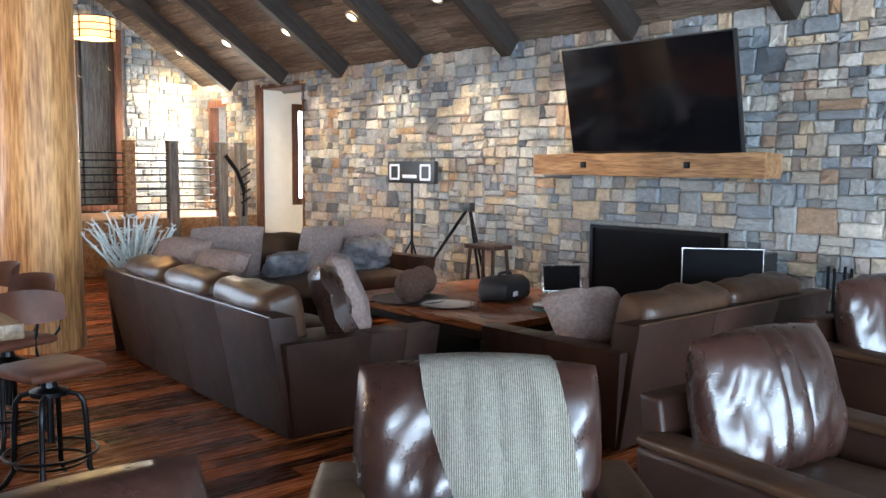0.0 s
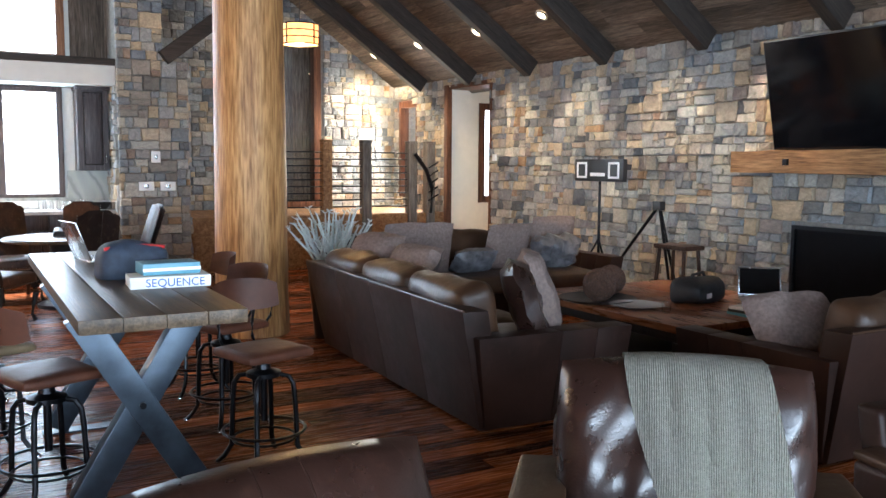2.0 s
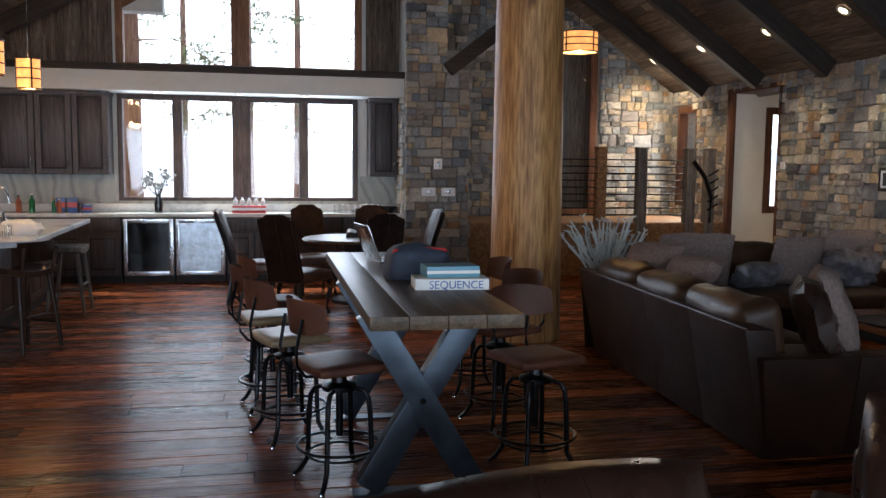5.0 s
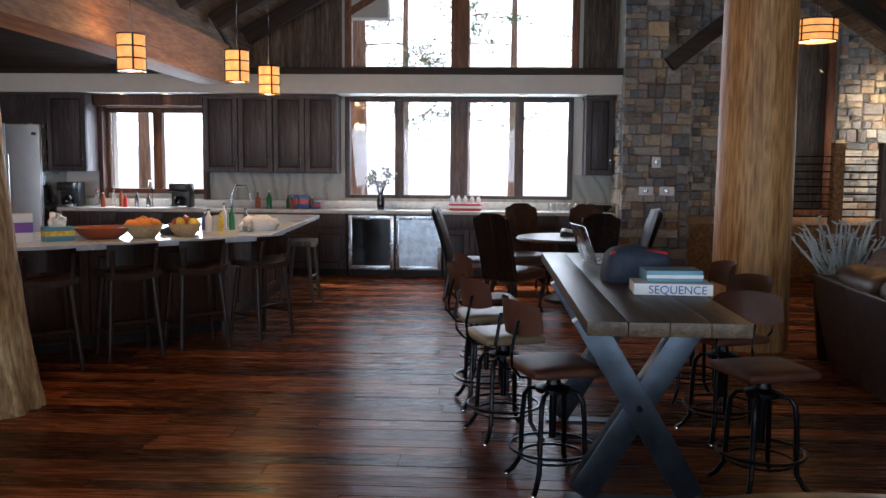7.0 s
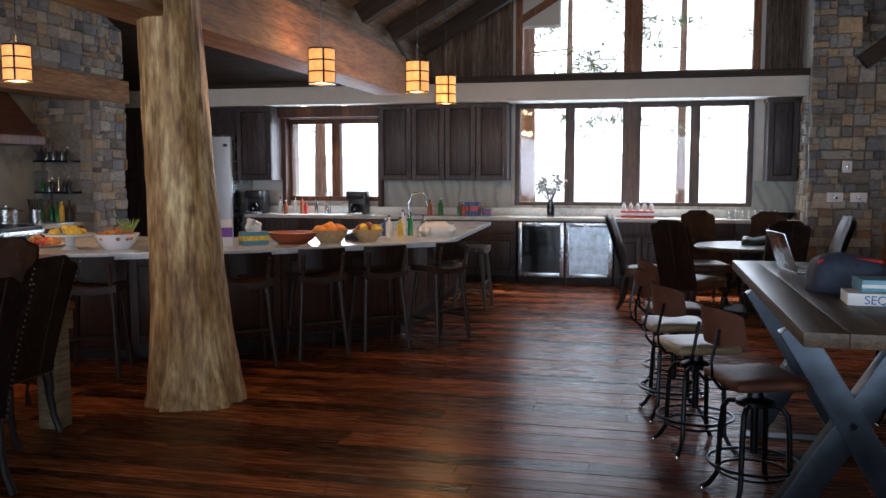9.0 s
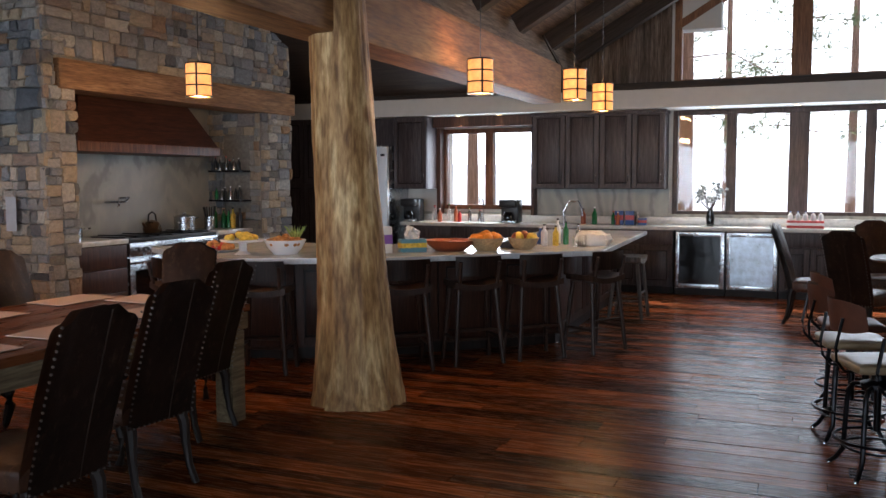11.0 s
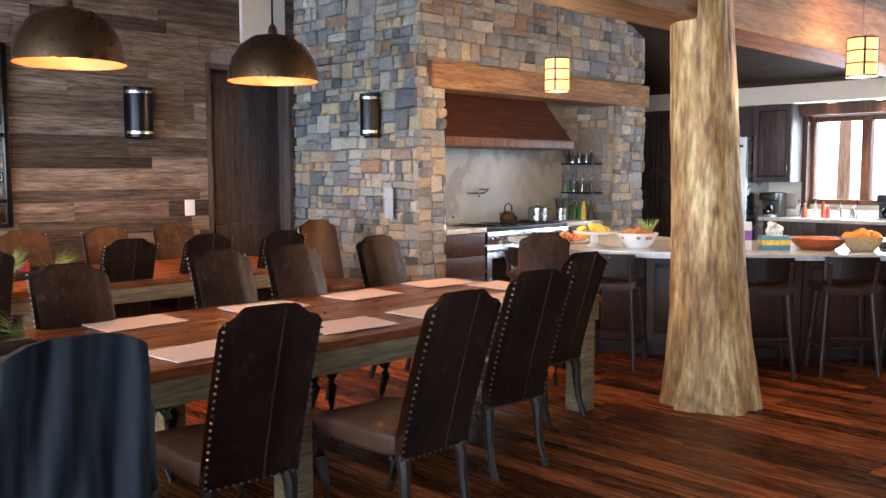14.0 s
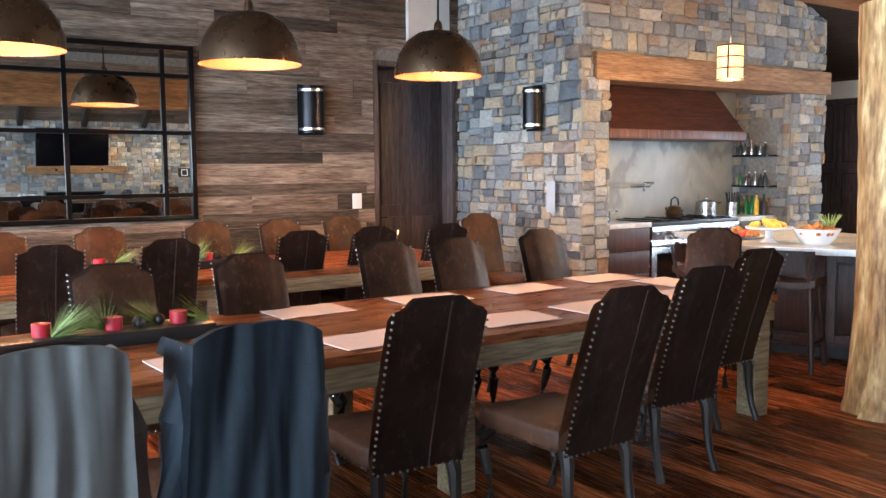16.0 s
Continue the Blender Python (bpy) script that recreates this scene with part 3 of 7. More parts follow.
KIT_HOLES = [(-2.32, 0.98, 1.12, 2.56), (-5.95, -4.47, 1.18, 2.38), (-2.30, 1.02, 2.98, 3.75), (-1.72, 1.02, 3.75, 4.7)]
bm = BM()
holed_wall(bm, 'y', YK, 0.3, XD, 2.0, 0, 6.6, KIT_HOLES)
wall_kitchen = setting("wall_kitchen", bm, "soffit", "kitchen outer wall with tall windows", "wall")

bm = BM()
holed_wall(bm, 'x', XD, -0.3, YS, YK + 0.3, 0, 4.9, [(5.12, 6.24, 0, 2.86)])
wall_barn = setting("wall_west", bm, "mortar", "dining wall clad in weathered grey barn boards", "wall")

SOUTH = [(-9.0, -6.0, 0.3, 3.2), (-5.6, -2.6, 0.3, 3.2), (-2.2, 0.9, 0.1, 3.4), (1.3, 4.0, 0.1, 3.4), (4.4, 6.5, 0.1, 3.4)]
bm = BM()
holed_wall(bm, 'y', YS, -0.3, XD, XW + 0.3, 0, 6.6, SOUTH)
wall_south = setting("wall_south", bm, "cream", "plain pale wall with large window openings", "wall")

# sloped main ceiling: boards along y, one mesh
bm = BM()
rr = random.Random(5)


def slope_boards(bm, xa, za, xb, zb, ya, yb, w=0.17):
    L = math.hypot(xb - xa, zb - za)
    n = int(L / w)
    a = math.atan2(zb - za, xb - xa)
    for i in range(n):
        y = ya - rr.uniform(0, 2)
        while y < yb:
            l = rr.uniform(1.6, 3.4)
            p, q = max(y, ya), min(y + l, yb)
            if q - p > 0.02:
                u = (i + 0.5) * L / n
                m = Matrix.Translation((xa + u * math.cos(a), 0, za + u * math.sin(a))) @ pose(0, 0, 0, 0, -math.degrees(a), 0)
                box(bm, -L / n / 2 + 0.003, L / n / 2 - 0.003, p + 0.002, q - 0.002, 0.0 + rr.uniform(0, 0.006), 0.03, m=m)
            y += l


slope_boards(bm, XW + 0.1, roof_z(XW + 0.1), RIDGE_X, RIDGE_Z, YS, YE + 0.2)
ceiling = setting("ceiling", bm, "ceil_boards", "vaulted ceiling of weathered brown boards", "ceiling")
bm = BM()
slope_boards(bm, RIDGE_X, RIDGE_Z, -3.9, roof_z(-3.9), YS, YK + 0.1)
setting("ceiling_west", bm, "ceil_boards", "vaulted ceiling of weathered brown boards", "ceiling")
bm = BM()
for s, x in ((1, XW + 0.4), (-1, -4.1)):
    m = Matrix.Identity(4)
    pts = [(x, roof_z(x) + 0.06), (RIDGE_X, RIDGE_Z + 0.06), (RIDGE_X, RIDGE_Z + 0.2), (x, roof_z(x) + 0.2)]
    lo = [bm.verts.new((px, YS - 0.3, pz)) for px, pz in pts]
    hi = [bm.verts.new((px, YE + 0.3, pz)) for px, pz in pts]
    bm.faces.new(lo)
    bm.faces.new(hi)
    for i in range(4):
        bm.faces.new((lo[i], lo[(i + 1) % 4], hi[(i + 1) % 4], hi[i]))
bmesh.ops.recalc_face_normals(bm, faces=bm.faces[:])
setting("roof", bm, "mortar", "roof deck over the vaulted room", "roof")

# dining and kitchen ceiling, west of the long beam
bm = BM()
for i in range(36):
    x = XD + i * 0.17
    if x > -3.75:
        break
    for k in range(5):
        box(bm, x + 0.003, x + 0.167, YS + k * 2.8, YS + (k + 1) * 2.8 - 0.01, 4.3 + rr.uniform(0, .006), 4.35)
setting("ceiling_dining", bm, "ceil_boards", "board ceiling above the dining tables", "ceiling")
bm = BM()
box(bm, XD - 0.3, -3.6, YS - 0.3, YK + 0.3, 4.36, 4.5)
setting("roof_dining", bm, "mortar", "roof deck over the dining room", "roof")
bm = BM()
lo = [bm.verts.new(p) for p in ((XD, 8.4, 4.3), (-3.7, 8.4, 4.3), (-3.7, 12.3, 2.92), (XD, 12.3, 2.92))]
hi = [bm.verts.new(v.co + Vector((0, 0, 0.06))) for v in lo]
bm.faces.new(lo)
bm.faces.new(hi[::-1])
for i in range(4):
    bm.faces.new((lo[i], hi[i], hi[(i + 1) % 4], lo[(i + 1) % 4]))
bmesh.ops.recalc_face_normals(bm, faces=bm.faces[:])
setting("ceiling_kitchen", bm, "dark_ceiling", "dark stained sloped ceiling above the kitchen", "ceiling")
bm = BM()
box(bm, -3.97, -3.72, YS, YK, 3.1, 4.4)
setting("wall_upper", bm, "ceil_boards", "board wall above the long beam", "wall")

# rafters on the stone wall side and the kitchen side
def rafter(x0, x1, y, w=0.14, h=0.26):
    z0, z1 = roof_z(x0) - 0.01, roof_z(x1) - 0.01
    L = math.hypot(x1 - x0, z1 - z0)
    a = math.degrees(math.atan2(z1 - z0, x1 - x0))
    bm = BM()
    box(bm, 0, L, -w / 2, w / 2, -h, 0, 0.012)
    ob = setting("rafter", bm, "rafter", "dark stained exposed ceiling rafter", "beam")
    ob.matrix_world = Matrix.Translation((x0, y, z0)) @ pose(0, 0, 0, 0, -a, 0)
    return ob


for k in range(11):
    y = 13.15 - 1.6 * k
    rafter(RIDGE_X, XW - 0.06, y)
for k in range(12):
    y = 12.25 - 1.35 * k
    rafter(-3.7, RIDGE_X, y, 0.16, 0.24)

bm = BM()
box(bm, RIDGE_X - 0.14, RIDGE_X + 0.14, YS, YE, RIDGE_Z - 0.5, RIDGE_Z - 0.05, 0.02)
setting("ridge_beam", bm, "glulam", "heavy brown timber ridge beam", "beam")
bm = BM()
box(bm, -3.98, -3.58, YS, 11.3, 2.62, 3.12, 0.025)
setting("long_beam", bm, "glulam", "heavy golden-brown timber beam on the trunk column", "beam")
# gable cladding
bm = BM()
x = -3.9
while x < -2.45:
    box(bm, x, x + 0.148, YK - 0.035, YK - 0.001, 2.95, roof_z(x + 0.07) + 0.05)
    x += 0.15
x = 1.14
while x < 1.75:
    box(bm, x, x + 0.148, YK - 0.035, YK - 0.001, 2.95, 5.2)
    x += 0.15
setting("gable_boards", bm, "barn_v", "upright weathered grey boards beside the gable window", "cladding")
# soffit with a dark ledge
bm = BM()
box(bm, XD, 1.66, 12.35, YK - 0.002, 2.60, 2.86)
setting("soffit", bm, "soffit", "white painted kitchen soffit", "soffit")
bm = BM()
box(bm, XD, 1.68, 12.30, YK - 0.04, 2.862, 2.95, 0.01)
setting("soffit_ledge", bm, "rafter", "dark wood ledge capping the soffit", "trim")

# stone pillar between kitchen and entry
bm = BM()
box(bm, 1.62, 2.50, 12.15, YE - 0.01, 0, 2.92)
box(bm, 1.62, 2.18, 12.15, YE - 0.01, 2.92, 6.5)
pillar = setting("stone_pillar", bm, "mortar", "square pier of grey and blue ledge stone", "pillar")

# cook alcove stonework
XH, YC = -7.45, 6.36
bm = BM()
box(bm, XD + 0.001, XH, YC, 6.74, 0, 4.3)
box(bm, XD + 0.001, XH, 10.0, 10.68, 0, 4.3)
box(bm, XD + 0.001, XH, 6.74, 10.0, 2.80, 4.3)
alcove = setting("cook_alcove", bm, "mortar", "ledge stone chimney alcove round the cooking range", "wall")
bm = BM()
box(bm, -8.35, -8.30, 6.741, 9.999, 0.94, 2.799)
setting("backsplash", bm, "marble", "pale grey veined stone slab behind the range", "backsplash")
bm = BM()
box(bm, XH - 0.35, XH + 0.09, 6.50, 10.76, 2.53, 2.83, 0.02)
for v in bm.verts:
    v.co += Vector((0.02, 0, 0.015)) * noise.noise(v.co * 2)
setting("alcove_lintel", bm, "mantel", "rough-sawn golden timber lintel over the range", "beam")


def trunk(name, x, y, prof, label, mat, seed, flute=0.02, lean=0.0):
    bm = BM()
    seg, rings = 72, []
    for r, z in prof:
        ring = []
        for k in range(seg):
            a = 2 * math.pi * k / seg
            d = Vector((math.cos(a) * 1.6, math.sin(a) * 1.6, z * 0.55 + seed))
            lump = 1 + flute * (noise.noise(d * 1.3) * 2 + noise.noise(d * 4) * 0.8 + noise.noise(Vector((d.x * 3.4, d.y * 3.4, z * 5.5 + seed))) * 0.55) * (1 + 3.0 * max(0, 0.5 - z))
            ring.append(bm.verts.new((x + lean * z + r * lump * math.cos(a), y + r * lump * math.sin(a), z)))
        rings.append(ring)
    for a, b in zip(rings, rings[1:]):
        for k in range(seg):
            bm.faces.new((a[k], a[(k + 1) % seg], b[(k + 1) % seg], b[k]))
    bm.faces.new(rings[-1])
    bm.faces.new(rings[0][::-1])
    me = smooth(mesh_of(bm, name, mat), 60)
    return tagged(new(name, me), label, "column", kind="structure")


def prof(pts, n=30):
    out = []
    for i in range(n + 1):
        z = pts[0][1] + (pts[-1][1] - pts[0][1]) * i / n
        for (r0, z0), (r1, z1) in zip(pts, pts[1:]):
            if z0 <= z <= z1 + 1e-9:
                out.append((r0 + (r1 - r0) * (z - z0) / (z1 - z0), z))
                break
    return out


trunk("log_column", 2.12, 7.95, prof([(0.345, 0), (0.335, 0.3), (0.33, 1.5), (0.31, 3.2), (0.30, 6.3)]), "smooth golden peeled log column standing on the floor", "log", 3.0, flute=0.012)
trunk("trunk_column", -3.51, 5.5, prof([(0.335, 0), (0.30, 0.12), (0.27, 0.45), (0.25, 0.9), (0.228, 1.6), (0.208, 2.65), (0.205, 4.3)], 90), "gnarled peeled tree trunk column with flared root base", "trunk", 8.0, flute=0.05, lean=-0.055)

# fireplace
bm = BM()
box(bm, XW + 0.02, XW + 0.34, 4.14, 5.66, 0.0, 1.03)
setting("firebox", bm, "black", "black recessed linear fireplace opening", "fireplace")
fs = thing("fire_screen", "flat black fireplace screen in the stone opening", "fireplace screen", pose(XW - 0.03, 4.90, 0))
part("frame", box(box(box(box(BM(), -.03, .02, -.76, -.72, 0, 1.03), -.03, .02, .72, .76, 0, 1.03), -.03, .02, -.72, .72, .99, 1.03), -.03, .02, -.72, .72, 0, .05), "black_metal", fs)
part("panel", box(BM(), -.005, .01, -.72, .72, .05, .99), "matte_black", fs)
mt = thing("mantel_shelf", "rough hand-hewn golden timber mantel on the stone wall", "mantel", pose(XW, 4.92, 1.63))
bm = box(BM(), -0.33, -0.03, -1.28, 1.28, -0.105, 0.105, 0.0)
bmesh.ops.subdivide_edges(bm, edges=bm.edges[:], cuts=9, use_grid_fill=True)
for v in bm.verts:
    v.co += Vector((1, 0.3, 1)) * 0.016 * noise.noise(v.co * 4)
part("timber", bm, "mantel", mt)
for y in (-0.55, 0.62):
    part("bolt_plate", box(BM(), -.345, -.325, y - .03, y + .03, -.03, .03, .005), "black_metal", mt)

# windows and doors
def window(name, axis, at, u0, u1, z0, z1, bars, mat, depth=0.12, fw=0.07, label="window in a wooden frame", glass=True, inward=-1):
    """A framed window set into a hole; bars: positions of upright bars with their widths."""
    w = tagged(new(name), label, "window", kind="structure")

    def bx(bm, a, b, c, d, p, q, bevel=0.006):
        lo, hi = sorted((at + inward * p, at + inward * q))
        return box(bm, lo, hi, a, b, c, d, bevel) if axis == 'x' else box(bm, a, b, lo, hi, c, d, bevel)

    for nm, a, b, c, d in (("stile", u0, u0 + fw, z0, z1), ("stile", u1 - fw, u1, z0, z1), ("head", u0 + fw, u1 - fw, z1 - fw, z1), ("sill", u0 + fw, u1 - fw, z0, z0 + fw)):
        part(nm, bx(BM(), a, b, c, d, -depth, 0.03), mat, w)
    edges = [u0 + fw]
    for u, bw in bars:
        part("mullion", bx(BM(), u - bw / 2, u + bw / 2, z0 + fw, z1 - fw, -depth, 0.025), mat, w)
        edges += [u - bw / 2, u + bw / 2]
    edges.append(u1 - fw)
    if glass:
        for a, b in zip(edges[::2], edges[1::2]):
            g = part("pane", bx(BM(), a, b, z0 + fw, z1 - fw, -0.06, -0.054, 0.0), "glass", w, soft=False)
            g.visible_shadow = False
    return w


window("window_1", 'y', YK, -2.36, 1.02, 1.08, 2.60, [(-1.55, 0.13), (-0.66, 0.26), (0.23, 0.13)], "trim_grey", label="wide four-light kitchen window in dark weathered timber")
window("window_2", 'y', YK, -6.0, -4.42, 1.14, 2.42, [(-5.2, 0.13)], "trim", label="two-light window over the kitchen sink")
w3 = window("window_3", 'y', YK, -2.36, 1.08, 2.94, 4.72, [(-0.66, 0.26)], "trim_light", 0.14, 0.1, "tall gable window in brown timber with a sloping head")
bm = BM()
vs = [(-2.36, 3.72), (-1.66, 4.14), (-1.66, 4.26), (-2.36, 3.84)]
lo = [bm.verts.new((x, YK - 0.04, z)) for x, z in vs]
hi = [bm.verts.new((x, YK + 0.14, z)) for x, z in vs]
bm.faces.new(lo), bm.faces.new(hi[::-1])
for i in range(4):
    bm.faces.new((lo[i], hi[i], hi[(i + 1) % 4], lo[(i + 1) % 4]))
bmesh.ops.recalc_face_normals(bm, faces=bm.faces[:])
part("raked_head", bm, "trim_light", w3)
part("gable_infill", box(BM(), -2.46, -1.66, YK - 0.03, YK - 0.002, 4.2, 4.8), "barn_v", w3)
window("window_4", 'y', YE, 4.50, 5.35, 0.80, 3.80, [], "trim", 0.14, 0.13, "tall stair opening in thick red-brown timber", inward=-1)
# added board box that closes the hole and keeps the opening dark
bm = BM()
box(bm, 4.3, 5.6, YE + 0.95, YE + 1.0, 0.6, 4.0)
box(bm, 4.3, 4.4, YE + 0.31, YE + 0.95, 0.6, 4.0)
box(bm, 5.5, 5.6, YE + 0.31, YE + 0.95, 0.6, 4.0)
box(bm, 4.3, 5.6, YE + 0.31, YE + 0.95, 3.9, 4.0)
setting("stair_shaft", bm, "barn_v", "weathered board box added to close the hole behind the tall opening", "wall")
# pale strip whose colour stands in for a lit stripe in the dark
bm = BM()
box(bm, 4.98, 5.12, YE + 0.80, YE + 0.9, 0.6, 3.9)
setting("shaft_post", bm, "fence_grey", "pale upright strip standing in for a lit stripe inside the opening", "post")
bm = BM()
mm = Matrix.Translation((2.22, 12.05, 2.93)) @ pose(0, 0, 0, 0, -38, 0)
box(bm, 0, 2.6, -.07, .07, -.05, .15, 0.01, m=mm)
setting("brace", bm, "rafter", "dark stained diagonal brace rising from the stone pier", "beam")
bm = BM()
box(bm, XD + .04, XD + .1, 5.55, 6.15, 2.98, 4.29, .004)
setting("pale_panel", bm, "white_paint", "pale upright panel above the dining door", "trim")
window("window_5", 'x', XW, 13.5, 14.3, 0.95, 2.70, [], "trim", 0.14, 0.11, "small window in red-brown timber in the stone wall", inward=-1)
for i, (a, b, c, d) in enumerate(SOUTH):
    window(f"window_{6 + i}", 'y', YS, a, b, c, d, [((a + b) / 2, 0.1)], "trim", 0.14, 0.09, "large window in dark wood looking onto snow", inward=1)

# doorway in the stone wall and the room beyond
d1 = tagged(new("door_1"), "tall open doorway lined with dark stained wood", "doorway", kind="structure")
part("jamb", box(BM(), XW - 0.09, XW, 12.37, 12.48, 0, 2.86, 0.006), "trim", d1)
part("jamb", box(BM(), XW - 0.05, XW + 0.36, 11.10, 11.16, 0, 2.86, 0.006), "trim", d1)
part("head", box(BM(), XW - 0.05, XW + 0.36, 11.16, 12.36, 2.79, 2.86, 0.006), "trim", d1)
bm = BM()
holed_wall(bm, 'y', 12.42, 0.1, XW + 0.005, 9.4, 0, 3.0, [(7.42, 8.4, 1.0, 2.52)])
box(bm, XW + 0.36, 9.4, 10.0, 10.1, 0, 3.0)
box(bm, 9.4, 9.5, 10.0, 12.52, 0, 3.0)
box(bm, XW + 0.36, 9.4, 10.1, 12.42, 3.0, 3.1)
box(bm, XW + 0.36, 9.4, 10.1, 12.42, -0.1, -0.01)
setting("wall_side_room", bm, "cream", "cream painted side room seen through the doorway", "wall")
window("window_10", 'y', 12.42, 7.34, 8.5, 0.95, 2.60, [], "trim", 0.1, 0.11, "side passage window in dark trim", inward=-1)

# dining door
d2 = tagged(new("door_2"), "dark panelled wooden door in a grey lined opening", "door", kind="structure")
part("lining", box(BM(), XD - 0.3, XD + 0.03, 5.10, 5.16, 0, 2.88, 0.005), "trim_grey", d2)
part("lining", box(BM(), XD - 0.3, XD + 0.03, 6.22, 6.28, 0, 2.88, 0.005), "trim_grey", d2)
part("head", box(BM(), XD - 0.3, XD + 0.03, 5.16, 6.22, 2.82, 2.88, 0.005), "trim_grey", d2)
leaf = part("leaf", box(BM(), XD - 0.24, XD - 0.19, 5.165, 6.215, 0.01, 2.81, 0.004), "cabinet", d2, "dark stained panelled door leaf")
for z0, z1 in ((0.2, 1.0), (1.15, 2.65)):
    for y0, y1 in ((5.3, 5.62), (5.74, 6.06)):
        part("panel", box(BM(), XD - 0.20, XD - 0.172, y0, y1, z0, z1, 0.012), "cabinet", leaf)
part("handle", bent(BM(), [(XD - 0.19, 5.26, 1.0), (XD - 0.13, 5.26, 1.0), (XD - 0.13, 5.36, 1.0)], 0.01), "black_metal", leaf)
bm = BM()
box(bm, XD - 0.6, XD - 0.301, 4.9, 6.5, 0, 3.0)
setting("hall_backing", bm, "mortar", "dark wall behind the dining door", "wall")


# ---- outside ----
bm = BM()
bmesh.ops.create_grid(bm, x_segments=60, y_segments=60, size=300)
for v in bm.verts:
    d = math.hypot(v.co.x, v.co.y)
    v.co.z = -1.2 + (0 if d < 25 else 2.5 * noise.noise(v.co * 0.02) + (d - 25) * 0.05)
tagged(new("ground", mesh_of(bm, "ground", "snow")), "bright snow-covered ground outside the windows", "ground", kind="structure")


def pine(x, y, h, r, seed, low=0.3):
    rnd = random.Random(seed)
    t = thing("pine_tree", "tall pine with reddish bark standing in snow", "tree", pose(x, y, -1.2))
    bm = BM()
    pts = [(0.1 * noise.noise(Vector((seed, i, 0))), 0.1 * noise.noise(Vector((i, seed, 0))), h * i / 8) for i in range(9)]
    bent(bm, pts, r, 10, [r * (1 - 0.1 * i) for i in range(9)])
    part("trunk", bm, "bark", t)
    bm, nb = BM(), BM()
    for i in range(int(h * 3.2)):
        z = h * (low + (1 - low) * rnd.random())
        a = rnd.uniform(0, 2 * math.pi)
        L = (1.15 - z / h) * h * 0.30 * rnd.uniform(0.6, 1.1)
        d = Vector((math.cos(a), math.sin(a), rnd.uniform(-0.25, 0.15)))
        mid = Vector((0, 0, z)) + d * L * 0.5 + Vector((0, 0, 0.1))
        end = Vector((0, 0, z)) + d * L + Vector((0, 0, -0.1 * L))
        bent(bm, [(0, 0, z), mid, end], 0.03, 5, [r * 0.08, r * 0.045, 0.006])
        for k in range(34):
            c = mid.lerp(end, rnd.uniform(-0.1, 1.1)) + Vector((rnd.gauss(0, .16), rnd.gauss(0, .16), rnd.gauss(0, .1)))
            for q in range(9):
                e = Vector((rnd.gauss(0, 1), rnd.gauss(0, 1), rnd.gauss(0.2, .8))).normalized() * rnd.uniform(.08, .17)
                s = e.cross(Vector((0.3, 0.5, 0.8))).normalized() * 0.007
                nb.faces.new([nb.verts.new(p) for p in (c - s, c + s, c + e)])
    part("limbs", bm, "bark", t)
    part("crown", nb, "needles", t, "tufts of green needles", soft=False)


pine(-2.55, 15.6, 13, 0.21, 1, 0.28)
for i, (x, y, h) in enumerate(((-0.7, 19, 10), (2.6, 18.5, 12), (-4.6, 21, 11), (-7.2, 17.5, 10), (0.6, 27, 13), (-3.0, 30, 14), (5.5, 24, 13), (11.5, 16.5, 12))):
    pine(x, y, h, 0.16, 20 + i, 0.35)


# added glowing screen: whitens the window views and lends daylight
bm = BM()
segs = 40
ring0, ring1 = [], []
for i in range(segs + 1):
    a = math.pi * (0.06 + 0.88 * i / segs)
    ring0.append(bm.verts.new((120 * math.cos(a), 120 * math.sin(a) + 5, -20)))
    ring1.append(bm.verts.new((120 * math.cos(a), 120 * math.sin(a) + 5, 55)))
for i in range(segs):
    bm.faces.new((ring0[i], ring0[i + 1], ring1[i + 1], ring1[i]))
tagged(new("backdrop", mesh_of(bm, "backdrop", "glow_screen")), "glowing white screen added far behind the pines", "backdrop", kind="structure")


